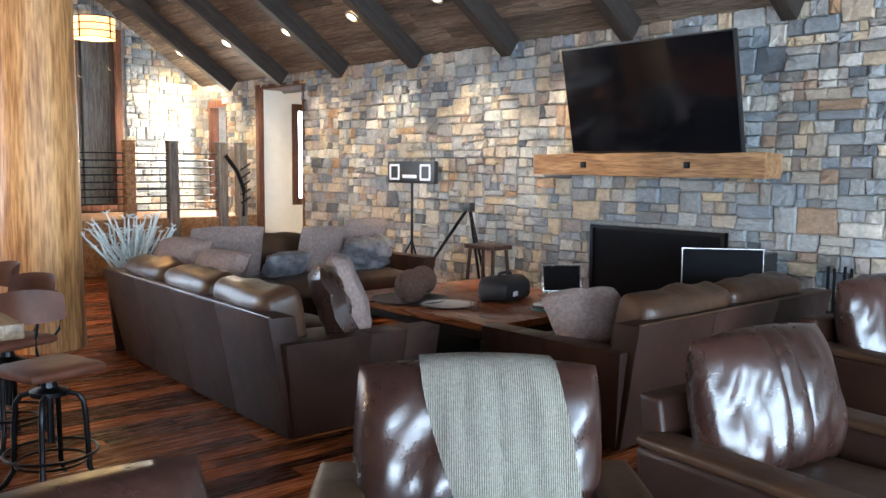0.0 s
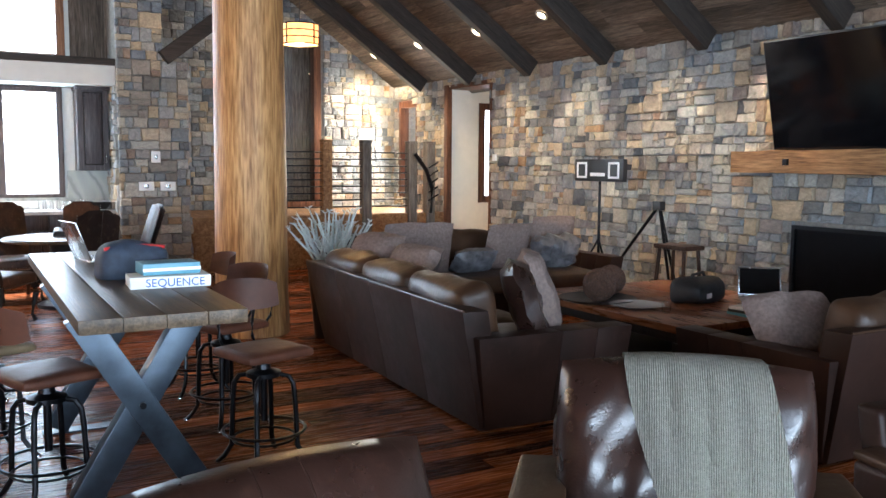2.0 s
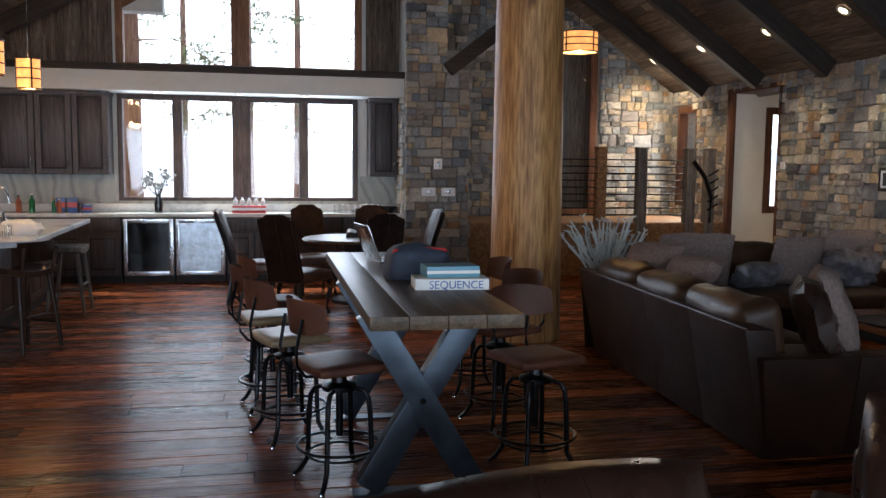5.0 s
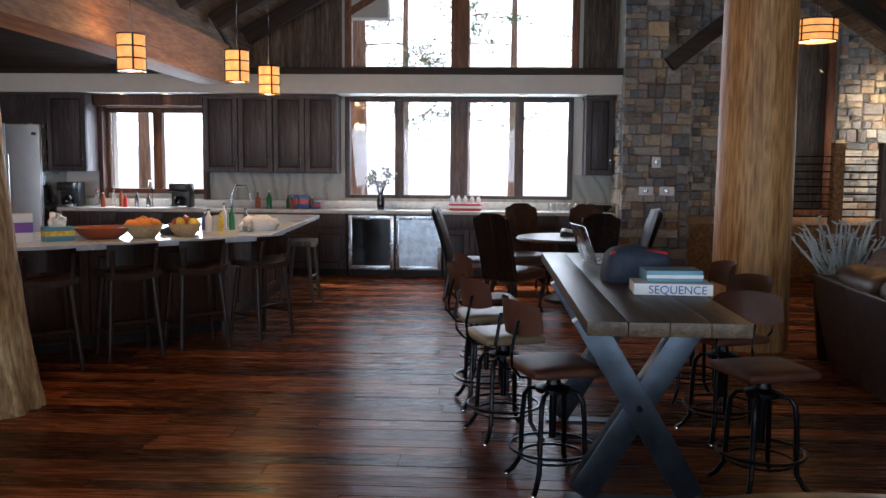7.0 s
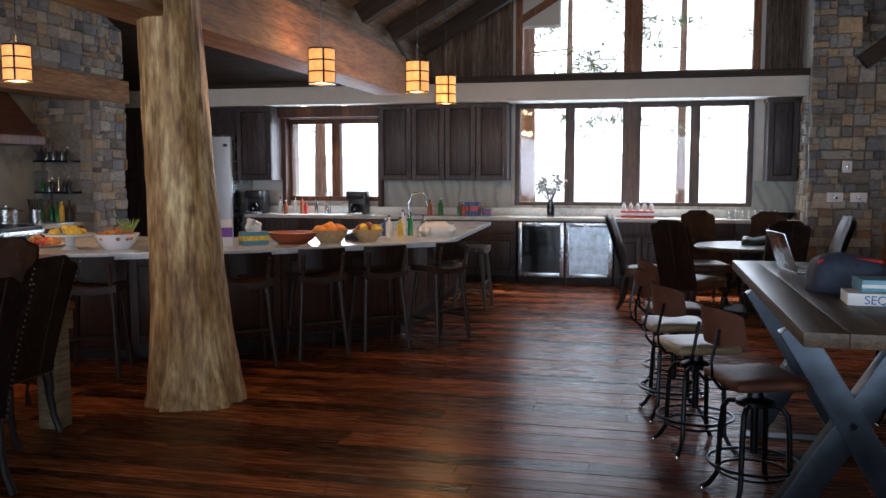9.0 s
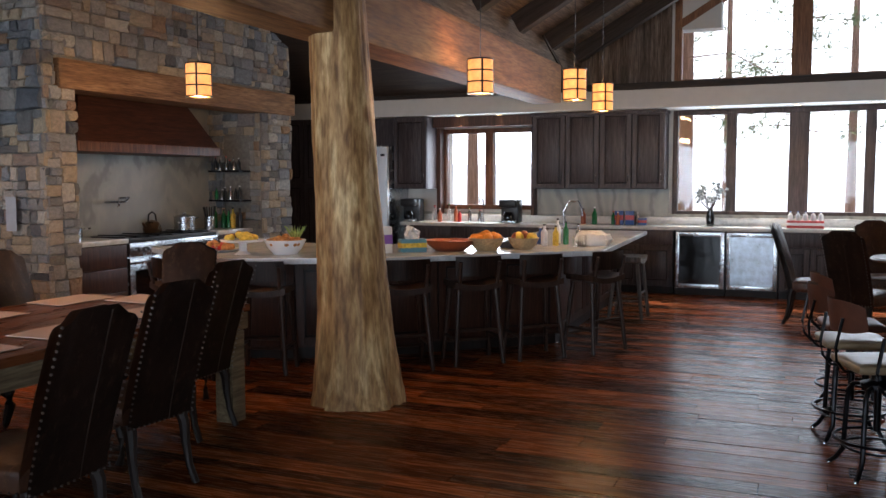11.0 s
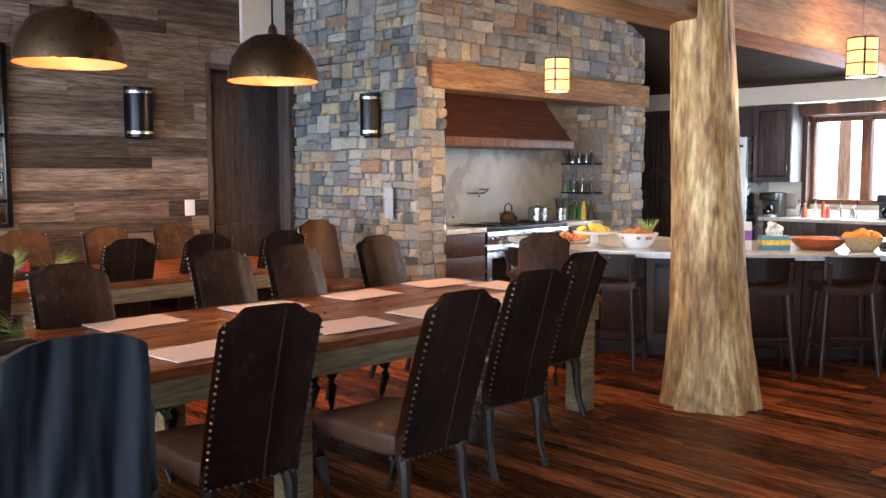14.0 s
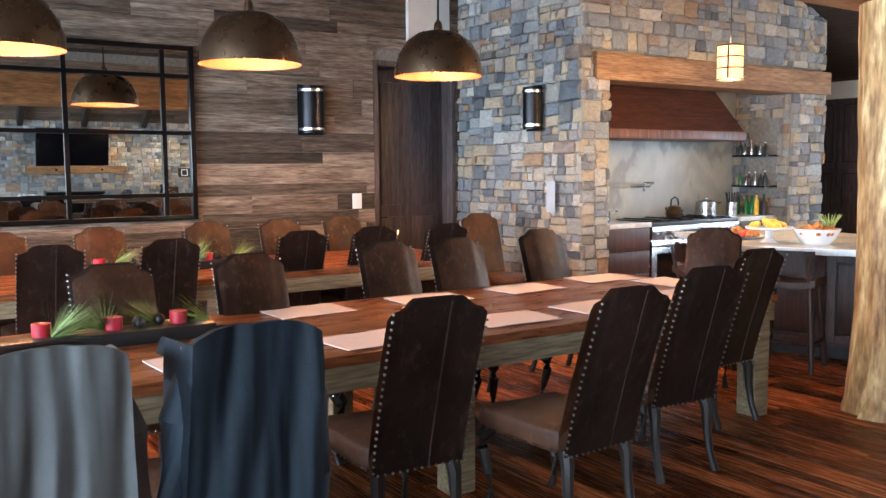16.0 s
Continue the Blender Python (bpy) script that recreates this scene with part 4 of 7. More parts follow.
# ---- living room ----
def sofa(name, m, L, seats, label, D=1.02):
    """Length along x, back along y=0, front at y=D; back and arms flare outwards."""
    s = thing(name, label, "sofa", m)
    part("base", box(BM(), 0.05, L - 0.05, 0.05, D - 0.06, 0.05, 0.30, 0.02), "sofa", s)
    n = seats + 1
    for k in range(n):
        bm = box(BM(), 0.004 + k * (L - .008) / n, 0.004 + (k + 1) * (L - .008) / n - .001, 0, 0.17, 0.02, 0.75, 0.007, seg=2)
        for v in bm.verts:
            up = max(0, v.co.z - 0.04) / 0.7
            v.co.y -= 0.15 * up
            v.co.x += (v.co.x - L / 2) / L * .12 * up
        part("back_panel", bm, "sofa", s)
    piping = [(-.05, -.142, .755), (L * .5, -.142, .757), (L + .05, -.142, .755)]
    part("piping", bent(BM(), piping, .007, 6), "sofa_cushion", s, "raised leather piping")
    for sx, x0 in ((-1, 0.0), (1, L - 0.17)):
        for y0, y1 in ((.172, .50), (.501, .76), (.761, D)):
            bm = box(BM(), x0, x0 + 0.17, y0, y1, 0.02, 0.60, 0.007, seg=2)
            for v in bm.verts:
                if v.co.y < .2:
                    v.co.y -= .14 + .13 * max(0, v.co.z - .04) / .7
                v.co.x += sx * .12 * max(0, v.co.z - .04) / .58
            part("arm_panel", bm, "sofa", s)
    w = (L - 0.30) / seats
    for i in range(seats):
        part("seat_cushion", slab_cushion(BM(), 0.15 + i * w + .005, 0.15 + (i + 1) * w - .005, 0.2, D + 0.02, 0.29, 0.46, 0.06, 0.03, seed=i), "sofa_cushion", s)
        mt = Matrix.Translation((0.15 + (i + .5) * w, 0.14, 0.44)) @ pose(0, 0, 0, 13, 0, 0)
        part("back_cushion", slab_cushion(BM(), -w / 2 + .005, w / 2 - .005, -0.11, 0.13, 0.0, 0.44, 0.075, 0.045, m=mt, seed=i + 7, wrinkle=.02, n=12), "sofa_cushion", s)
    for x in (0.09, L - 0.09):
        for y in (0.10, D - 0.1):
            part("foot", box(BM(), x - .03, x + .03, y - .03, y + .03, 0, 0.06, .004), "chairleg", s)
    return s


sofa("leather_sofa", pose(2.50, 7.08, 0, 0, 0, -92.5), 2.80, 3, "long dark brown leather sofa with its back to the bar table")
sofa("leather_sofa", pose(5.95, 8.30, 0, 0, 0, 180), 3.0, 3, "brown leather sofa with fur pillows before the stone wall")
sofa("leather_sofa", pose(3.70, 2.93, 0), 2.15, 2, "two-seat dark brown leather sofa facing the coffee table")


def throw_pillow(m, w, h, mat, label, seed):
    return single("throw_pillow", pillow(BM(), w, h, 0.2, puff=0.55, wrinkle=0.03, seed=seed, cut=10), mat, label, "pillow", m, "throw pillows on the sofas")


throw_pillow(pose(3.07, 4.68, 0.76, 70, 0, 56), 0.60, 0.58, "fur", "large mauve fur throw pillow leaning on the sofa", 1)
throw_pillow(pose(2.85, 4.53, 0.74, 70, 0, 58), 0.54, 0.54, "armchair", "brown leather throw pillow leaning on the sofa", 2)
throw_pillow(pose(2.72, 6.55, 0.80, 60, 0, -70), 0.55, 0.5, "fur", "mauve fur throw pillow slumped on the sofa", 3)
throw_pillow(pose(2.75, 5.95, 0.76, 55, 0, -80), 0.55, 0.5, "fur", "mauve fur throw pillow slumped on the sofa", 9)
throw_pillow(pose(3.75, 7.72, 0.74, 76, 0, 172), 0.72, 0.56, "fur", "large square mauve fur pillow", 4)
throw_pillow(pose(4.85, 7.75, 0.72, 74, 0, 184), 0.58, 0.52, "fur", "square mauve fur pillow", 5)
throw_pillow(pose(5.50, 7.86, 0.76, 76, 0, 186), 0.62, 0.55, "fur", "square mauve fur pillow behind a crumpled throw", 6)
throw_pillow(pose(4.35, 7.62, 0.60, 50, 0, 180), 0.50, 0.28, "velvet", "small crumpled dark pillow on the sofa", 7)
throw_pillow(pose(4.02, 3.42, 0.66, 48, 0, -12), 0.60, 0.46, "fur", "mauve fur pillow at the sofa arm", 8)
bm = pillow(BM(), 0.62, 0.42, 0.26, cut=16, wrinkle=0.10, seed=4)
single("crumpled_throw", bm, "velvet", "crumpled silver velvet throw heaped on the sofa", "blanket", pose(5.35, 7.62, 0.64, 55, 0, 185))


CUSH_W, CUSH_H, CUSH_T = 0.80, 0.57, 0.30


def cushion_half(u, v, side, seed):
    """Half thickness of a club-chair back cushion at u across (-1..1) and v up (0..1)."""
    q = 2 * v - 1
    t = CUSH_T / 2 * max(0.0, (1 - abs(u) ** 3.4) * (1 - abs(q) ** 3.2)) ** .52
    t *= 1.12 - .28 * v
    if side > 0:
        for c in (-.14, .14):
            t -= .010 * math.exp(-((u - c) / .028) ** 2) * (1 - q ** 8)
        pull = max(0, .55 - v) / .55
        t += .011 * pull * math.sin(u * 15 + 5 * (1 - v) * u + seed) * (1 - u * u)
        t += .034 * noise.noise(Vector((u * 2.2 + seed, v * 1.6, seed * 1.7))) * (1 - q * q)
        t += .011 * noise.noise(Vector((u * 7 + 3 * v, v * 4.5, seed))) * (1 - q * q)
    return t


def cushion_point(u, v, side, seed, lift=0.0):
    q = 2 * v - 1
    x = u * CUSH_W / 2 * (1 - .05 * q * q - .03 * (1 - v))
    z = v * CUSH_H * (1 - .05 * u * u) + lift * max(0, (v - .8) / .2)
    return Vector((x, side * (cushion_half(u, v, side, seed) + lift), z))


CUSHION_AT = Matrix.Translation((0, 0.20, 0.44)) @ pose(0, 0, 0, 13, 0, 0)


def armchair(m, label, seed):
    """Club chair: the back along y=0, facing +y; the loose back cushion stands above the low frame."""
    s = thing("leather_armchair", label, "armchair", m, "leather club chairs")
    W, D = 1.02, 0.92
    part("base", box(BM(), -W / 2 + .03, W / 2 - .03, 0.04, D - .05, 0.07, 0.30, 0.02), "sofa", s)
    bm = box(BM(), -W / 2 + .10, W / 2 - .10, -.02, 0.09, 0.07, 0.74, 0.025, seg=3)
    for v in bm.verts:
        v.co.y -= 0.20 * max(0, v.co.z - .1)
    part("backrest", bm, "sofa", s)
    for sx in (-1, 1):
        bm = box(BM(), sx * (W / 2 - .15), sx * W / 2, -.04, D, 0.07, 0.58, 0.03, seg=3)
        for v in bm.verts:
            v.co.x += sx * .04 * max(0, v.co.z - .1)
        part("arm", bm, "sofa", s)
        part("arm_cap", slab_cushion(BM(), sx * (W / 2 - .07) - .085, sx * (W / 2 - .07) + .085, -.045, D + .005, .575, .615, .018, .006, wrinkle=.004, n=8), "sofa_cushion", s, "worn lighter brown arm top")
        for y in (.1, D - .1):
            part("foot", box(BM(), sx * (W / 2 - .06) - .03, sx * (W / 2 - .06) + .03, y - .03, y + .03, 0, .08, .004), "chairleg", s)
    part("seat_cushion", slab_cushion(BM(), -W / 2 + .15, W / 2 - .15, 0.14, D + .03, 0.29, 0.47, 0.07, 0.04, seed=seed), "sofa_cushion", s)
    bm = BM()
    n, k, g = 44, 34, {}
    for side in (1, -1):
        for i in range(n + 1):
            for j in range(k + 1):
                u, v = 2 * i / n - 1, j / k
                if side < 0 and (i in (0, n) or j in (0, k)):
                    g[side, i, j] = g[1, i, j]
                else:
                    g[side, i, j] = bm.verts.new(CUSHION_AT @ cushion_point(u, v, side, seed))
        for i in range(n):
            for j in range(k):
                q = [g[side, i, j], g[side, i + 1, j], g[side, i + 1, j + 1], g[side, i, j + 1]]
                bm.faces.new(q[::-1] if side > 0 else q)
    cushion = part("back_cushion", bm, "armchair", s, "creased glossy brown leather cushion")
    for c in (-.14, .14):
        part("seam", bent(BM(), [CUSHION_AT @ cushion_point(c, .06 + .92 * t / 14, 1, seed) for t in range(15)], .004, 5), "sofa", cushion)
    return s


CHAIR_A = pose(1.77, 2.07, 0, 0, 0, 141)
armchair(CHAIR_A, "brown leather club chair with a knitted throw", 1.0)
armchair(pose(2.95, 1.80, 0, 0, 0, 172), "glossy brown leather club chair with a creased cushion", 2.0)
armchair(pose(5.10, 2.22, 0, 0, 0, 170), "glossy brown leather club chair beside the sofa", 3.0)
armchair(pose(0.27, 1.81, 0, 0, 0, 188), "brown leather club chair standing by the bar table", 4.0)

# knitted throw over the first club chair: down the front, over the top, down behind
bm = BM()
nu, nv = 22, 44
rows_v = []
for j in range(nv + 1):
    s = j / nv
    side, v = (1, .02 + .98 * s / .68) if s < .68 else (-1, 1 - .5 * (s - .68) / .32)
    row = []
    for i in range(nu + 1):
        f = i / nu
        u = -.62 + 1.12 * f - (.34 if side > 0 else 0) * (1 - v) ** 1.3 * (.75 + .45 * f)
        u = max(-.97, u)
        p = cushion_point(u, min(v, 1.0), side, 1.0, .016)
        p.y += side * .007 * math.sin(i * 1.3 + s * 5) * (1 - v * .6)
        row.append(bm.verts.new(CUSHION_AT @ p))
    rows_v.append(row)
for a, b in zip(rows_v, rows_v[1:]):
    for i in range(nu):
        bm.faces.new((a[i], a[i + 1], b[i + 1], b[i]))
bmesh.ops.solidify(bm, geom=bm.faces[:], thickness=0.010)
single("knitted_throw", bm, "knit", "beige ribbed knitted throw draped over the club chair", "blanket", CHAIR_A)

# coffee table
ct = thing("coffee_table", "low square brown wooden coffee table with a lower shelf", "coffee table", pose(4.15, 4.45, 0))
CW, CD = 1.75, 2.0
for i in range(3):
    for k in range(2):
        part("tabletop_panel", box(BM(), i * CW / 3 + .004, (i + 1) * CW / 3 - .004, k * CD / 2 + .004, (k + 1) * CD / 2 - .004, 0.40, 0.455, .006), "tabletop", ct)
part("apron", box(BM(), .03, CW - .03, .03, CD - .03, 0.33, 0.40, .004), "chairleg", ct)
part("shelf", box(BM(), .04, CW - .04, .04, CD - .04, 0.08, 0.12, .004), "chairleg", ct)
for x in (.05, CW - .05):
    for y in (.05, CD - .05):
        part("leg", box(BM(), x - .05, x + .05, y - .05, y + .05, 0, 0.33, .006), "chairleg", ct)


def woven_ball(x, y, z, r, seed):
    bm = BM()
    rnd = random.Random(seed)
    bmesh.ops.create_icosphere(bm, subdivisions=3, radius=r * 0.94, matrix=Matrix.Translation((0, 0, r)))
    for k in range(26):
        q = Euler((rnd.uniform(0, 6), rnd.uniform(0, 6), rnd.uniform(0, 6))).to_matrix()
        bent(bm, [Vector((0, 0, r)) + q @ Vector((r * math.cos(a), r * math.sin(a), 0)) for a in [2 * math.pi * i / 18 for i in range(18)]], 0.006, 4)
    single("woven_ball", bm, "rattan", "dark woven vine ball on the coffee table", "decoration", pose(x, y, z), "woven balls on the coffee table")


TT = 0.455
tray = single("tray", lathe(BM(), [(0, 0), (.30, 0), (.33, .02), (.30, .012), (0, .012)], 32), "black", "round dark tray on the coffee table", "tray", pose(4.45, 5.75, TT))
woven_ball(4.36, 5.62, TT + .012, 0.135, 1)
woven_ball(4.72, 5.90, TT + .012, 0.125, 2)
single("dish", lathe(BM(), [(0, 0), (.16, .0), (.22, .02), (.16, .012), (0, .01)], 24), "ceramic", "shallow pale dish on the coffee table", "dish", pose(4.50, 5.32, TT))
single("glass_tumbler", lathe(BM(), [(.03, 0), (.038, .08), (.034, .08), (.027, .008), (0, .008)], 16), "glass", "small clear glass tumbler on the table", "glass", pose(4.50, 4.98, TT))
bag = thing("camera_bag", "soft black zipped bag on the coffee table", "bag", pose(5.15, 5.30, TT, 0, 0, 20))
part("body", slab_cushion(BM(), -.27, .27, -.15, .15, 0, .19, .07, .02, seed=3, wrinkle=.03), "black_cloth", bag)
part("strap", bent(BM(), [(-.15, 0, .18), (-.1, 0, .23), (.1, 0, .235), (.15, 0, .18)], .014), "black_cloth", bag)
part("tag", box(BM(), -.15, -.06, -.158, -.152, .05, .09), "ceramic", bag, "pale printed tag")


def laptop(m, w, d, label, mat="black", tilt=15):
    s = thing("laptop", label, "laptop", m)
    part("keyboard", box(BM(), -w / 2, w / 2, -d / 2, d / 2, 0, .016, .004), mat, s)
    mt = Matrix.Translation((0, d / 2, .014)) @ pose(0, 0, 0, -tilt, 0, 0)
    part("screen", box(BM(), -w / 2, w / 2, -.004, .004, 0, d, .003, m=mt), mat, s)
    part("display", box(BM(), -w / 2 + .012, w / 2 - .012, -.0065, -.0045, .015, d - .012, m=mt), "matte_black", s)


laptop(pose(5.72, 5.10, TT, 0, 0, -38), 0.36, 0.25, "open black laptop on the coffee table", "steel")
for x, y, z, mat, lab in ((4.55, 4.72, .12, "black", "black media box on the lower shelf"), (4.95, 4.62, .12, "black", "black console on the lower shelf")):
    single("media_box", box(BM(), -.2, .2, -.14, .14, 0, .07, .008), mat, lab, "media box", pose(x, y, z, 0, 0, 10))
for k, (mat, lab) in enumerate((("teal", "teal hardback book"), ("black", "dark hardback book"), ("ceramic", "pale magazine"))):
    single("book", box(BM(), -.16, .16, -.11, .11, 0, .022, .002), mat, lab + " stacked on the table edge", "book", pose(5.05, 4.62, TT + .023 * k, 0, 0, 8 * k - 5), "books on the coffee table")

# laptop-like screen and stack by the hearth
hs = thing("side_stand", "low dark stand holding audio equipment by the hearth", "stand", pose(6.38, 3.75, 0))
part("top", box(BM(), -.25, .25, -.42, .42, .55, .58, .004), "chairleg", hs)
for x in (-.2, .2):
    for y in (-.36, .36):
        part("leg", box(BM(), x - .02, x + .02, y - .02, y + .02, 0, .55), "chairleg", hs)
for k in range(4):
    rc = thing("receiver", "black rack audio receiver with blue indicator lights", "receiver", pose(6.38, 3.78, .58 + .085 * k), "stacked audio receivers")
    part("case", box(BM(), -.18, .18, -.24, .24, 0, .08, .004), "black", rc)
    for j in range(4):
        part("knob", tube(BM(), (-.18, -.18 + .11 * j, .04), (-.2, -.18 + .11 * j, .04), .014), "steel", rc)
mon = thing("portable_monitor", "dark portable monitor standing behind the sofa", "monitor", pose(5.85, 3.62, 0, 0, 0, -50))
part("screen", box(BM(), -.30, .30, -.012, .012, .62, .98, .006), "matte_black", mon)
part("rim", box(box(box(box(BM(), -.31, .31, -.014, .014, .98, .986), -.31, .31, -.014, .014, .614, .62), -.306, -.30, -.014, .014, .62, .98), .30, .306, -.014, .014, .62, .98), "pewter", mon)
part("stand", tube(BM(), (0, 0, 0.02), (0, 0, .62), .015), "black", mon)
part("base", box(BM(), -.15, .15, -.12, .12, 0, .02, .004), "black", mon)
tl = thing("hearth_tools", "black iron fireplace tools on a stand", "fireplace tools", pose(6.5, 3.0, 0))
part("base", lathe(BM(), [(0, 0), (.14, 0), (.14, .02), (0, .03)], 20), "black_metal", tl)
for k in range(4):
    a = k * 1.57
    part("tool", bent(BM(), [(.09 * math.cos(a), .09 * math.sin(a), .02), (.09 * math.cos(a), .09 * math.sin(a), .85)], .013), "black_metal", tl)

# television on a swing mount
tv = thing("television", "very large black flat television tilted out from the stone wall", "television", pose(6.52, 4.80, 2.23, 0, 0, 90) @ pose(0, 0, 0, -5, 0, 4))
part("case", box(BM(), -.93, .93, -.02, .03, -.53, .53, .008), "black", tv)
part("display", box(BM(), -.915, .915, .030, .036, -.505, .515), "screen", tv)
part("rim", box(BM(), -.93, .93, .028, .04, -.535, -.515, .002), "steel", tv, "thin silver lower rim")
part("mount", box(box(BM(), -.2, .2, -.25, -.02, -.15, .15, .01), -.05, .05, -.32, -.2, -.1, .1), "black_metal", tv)
tv.matrix_world = pose(6.47, 4.81, 2.23, 0, 0, 90) @ pose(0, 0, 0, -12, 0, 0)

# board on a stand
bs = thing("speaker_bar", "black flat panel with two white square rings on a tripod", "speaker", pose(6.35, 8.06, 0))
part("panel", box(BM(), -.03, .03, -.44, .44, 1.40, 1.66, .008), "black", bs)
for y in (-.28, .30):
    b4 = BM()
    for a, b, c, d in ((-.09, .09, .07, .095), (-.09, .09, -.095, -.07), (-.095, -.07, -.07, .07), (.07, .095, -.07, .07)):
        box(b4, -.038, -.03, y + a, y + b, 1.53 + c, 1.53 + d)
    part("ring", b4, "ceramic", bs, "white square ring")
part("label_bar", box(BM(), -.036, -.03, -.12, .14, 1.46, 1.50), "ceramic", bs)
part("pole", tube(BM(), (0, 0, .25), (0, 0, 1.42), .017), "black_metal", bs)
for k in range(3):
    a = k * 2.094 + .4
    part("leg", tube(BM(), (0, 0, .72), (.38 * math.cos(a), .38 * math.sin(a), .0), .012), "black_metal", bs)
tp = thing("tripod", "folded black camera tripod leaning by the wall", "tripod", pose(6.45, 7.15, 0))
for a, b in (((0, .05, 1.12), (-.35, .75, 0)), ((0, 0, 1.12), (-.1, -.35, 0)), ((0, 0, 1.12), (.25, -.1, 0))):
    part("leg", tube(BM(), b, a, .014, .02), "black_metal", tp)
part("head", box(BM(), -.04, .04, -.04, .08, 1.1, 1.2, .01), "black", tp)
ws = thing("wooden_stool", "small rustic wooden stool against the stone wall", "stool", pose(6.45, 6.85, 0))
part("seat", box(BM(), -.14, .14, -.24, .24, .70, .75, .015), "stoolwood", ws)
for x in (-.1, .1):
    for y in (-.18, .18):
        part("leg", tube(BM(), (x * 1.4, y * 1.25, 0), (x, y, .7), .022, .02), "stoolwood", ws)
part("stretcher", tube(BM(), (.12, -.2, .3), (.12, .2, .3), .014), "stoolwood", ws)
single("thermostat", box(BM(), -.02, .0, -.05, .05, -.05, .05, .006), "ceramic", "small white thermostat on the stone wall", "thermostat", pose(XW - .09, 10.92, 1.69))

# planter with pale branches
pl = thing("planter", "dark planter filled with pale dried branches", "planter", pose(2.72, 7.45, 0))
part("pot", lathe(BM(), [(0, 0), (.16, 0), (.22, .62), (.2, .62), (.17, .5), (0, .5)], 20), "black_metal", pl)
bm = BM()
rnd = random.Random(3)
for k in range(46):
    a, sp = rnd.uniform(0, 6.28), rnd.uniform(.05, .42)
    h = rnd.uniform(.4, .68)
    pts = [Vector((.06 * math.cos(a), .06 * math.sin(a), .5))]
    for i in range(1, 6):
        f = i / 5
        pts.append(Vector((math.cos(a) * sp * f, math.sin(a) * sp * f, .5 + h * f)) + Vector((rnd.gauss(0, .012), rnd.gauss(0, .012), 0)))
    bent(bm, pts, .008, 5, [.009, .009, .010, .012, .013, .006])
    for q in pts[2:]:
        for _ in range(4):
            e = Vector((rnd.gauss(0, 1), rnd.gauss(0, 1), rnd.uniform(.2, 1))).normalized() * rnd.uniform(.03, .06)
            bent(bm, [q, q + e], .005, 4, [.006, .003])
part("dried_foliage", bm, "twig", pl, "pale grey-green dried branches")

# stair rail in the entry
RY = 12.5
def rail_post(x, z1, mat):
    po = thing("rail_post", "square weathered wooden newel post of the stair rail", "post", pose(x, RY, 0), "stair rail posts")
    part("shaft", box(BM(), -.075, .075, -.075, .075, 0, z1 - .01, .012), mat, po)
    part("cap", box(BM(), -.08, .08, -.08, .08, z1 - .01, z1 + .03, .01), mat, po)
for x, mt_ in ((3.55, "mantel"), (4.66, "mantel"), (5.32, "fence_grey"), (6.12, "fence_grey"), (6.45, "fence_grey")):
    rail_post(x, 1.92 if x != 3.55 else 1.85, mt_)
def rail_panel(x0, x1):
    rp = thing("stair_rail", "rail panel of thin dark iron bars between wooden posts", "railing", pose(0, RY, 0), "stair rail panels")
    for k in range(9):
        z = .92 + k * .105
        part("bar", tube(BM(), (x0, 0, z), (x1, 0, z), .011), "black_metal", rp)
for a, b in ((3.63, 4.585), (4.735, 5.245), (5.395, 6.045)):
    rail_panel(a, b)
bm = BM()
box(bm, 2.5, XW - .02, RY + .0, YE - .01, 0, .80)
setting("landing", bm, "mantel", "raised wooden landing behind the stair rail", "floor")
bm = BM()
box(bm, 3.0, XW - .02, RY - .03, RY - .001, 0.05, .79, .01)
setting("landing_fascia", bm, "mantel", "horizontal wooden boards facing the landing", "trim")
rf = thing("firewood_rack", "dark twisted iron rack hanging beside the rail", "rack", pose(6.28, 12.3, .9))
part("hook", bent(BM(), [(-.2, 0, .85), (0, 0, .6), (.12, 0, .3), (.1, 0, -.1)], .035, 6), "black_metal", rf)
for k in range(5):
    part("prong", bent(BM(), [(.05, 0, .1 + .13 * k), (.2, -.05, .2 + .13 * k)], .015, 6), "black_metal", rf)


# ---- pendants ----
def pendant(x, y, z, top, r=0.115, h=0.30, group="mica pendants over the island", power=32):
    p = thing("pendant_lamp", "glowing amber mica drum pendant with iron bands", "pendant lamp", pose(x, y, z), group)
    part("shade", lathe(BM(), [(r, -h / 2), (r, h / 2), (r - .006, h / 2), (r - .006, -h / 2), (r, -h / 2)], 28, caps=False), "shade", p, "amber mica drum shade")
    for zz in (-h / 2, -h / 6, h / 6, h / 2):
        part("band", lathe(BM(), [(r - .008, zz - .006), (r + .006, zz - .006), (r + .006, zz + .006), (r - .008, zz + .006), (r - .008, zz - .006)], 28, caps=False), "black_metal", p)
    for k in range(4):
        a = k * math.pi / 2 + .5
        part("strap", box(BM(), -.008, .008, -.003, .003, -h / 2, h / 2, m=Matrix.Translation(((r + .003) * math.cos(a), (r + .003) * math.sin(a), 0)) @ pose(0, 0, 0, 0, 0, math.degrees(a) + 90)), "black_metal", p)
    part("cord", tube(BM(), (0, 0, h / 2 - .02), (0, 0, top - z), .004, seg=6), "black", p)
    bulb((x, y, z - h / 2 - 0.05), power * .7, (1.0, 0.56, 0.24))
    bulb((x, y, z + h / 2 + 0.05), power * .2, (1.0, 0.56, 0.24))


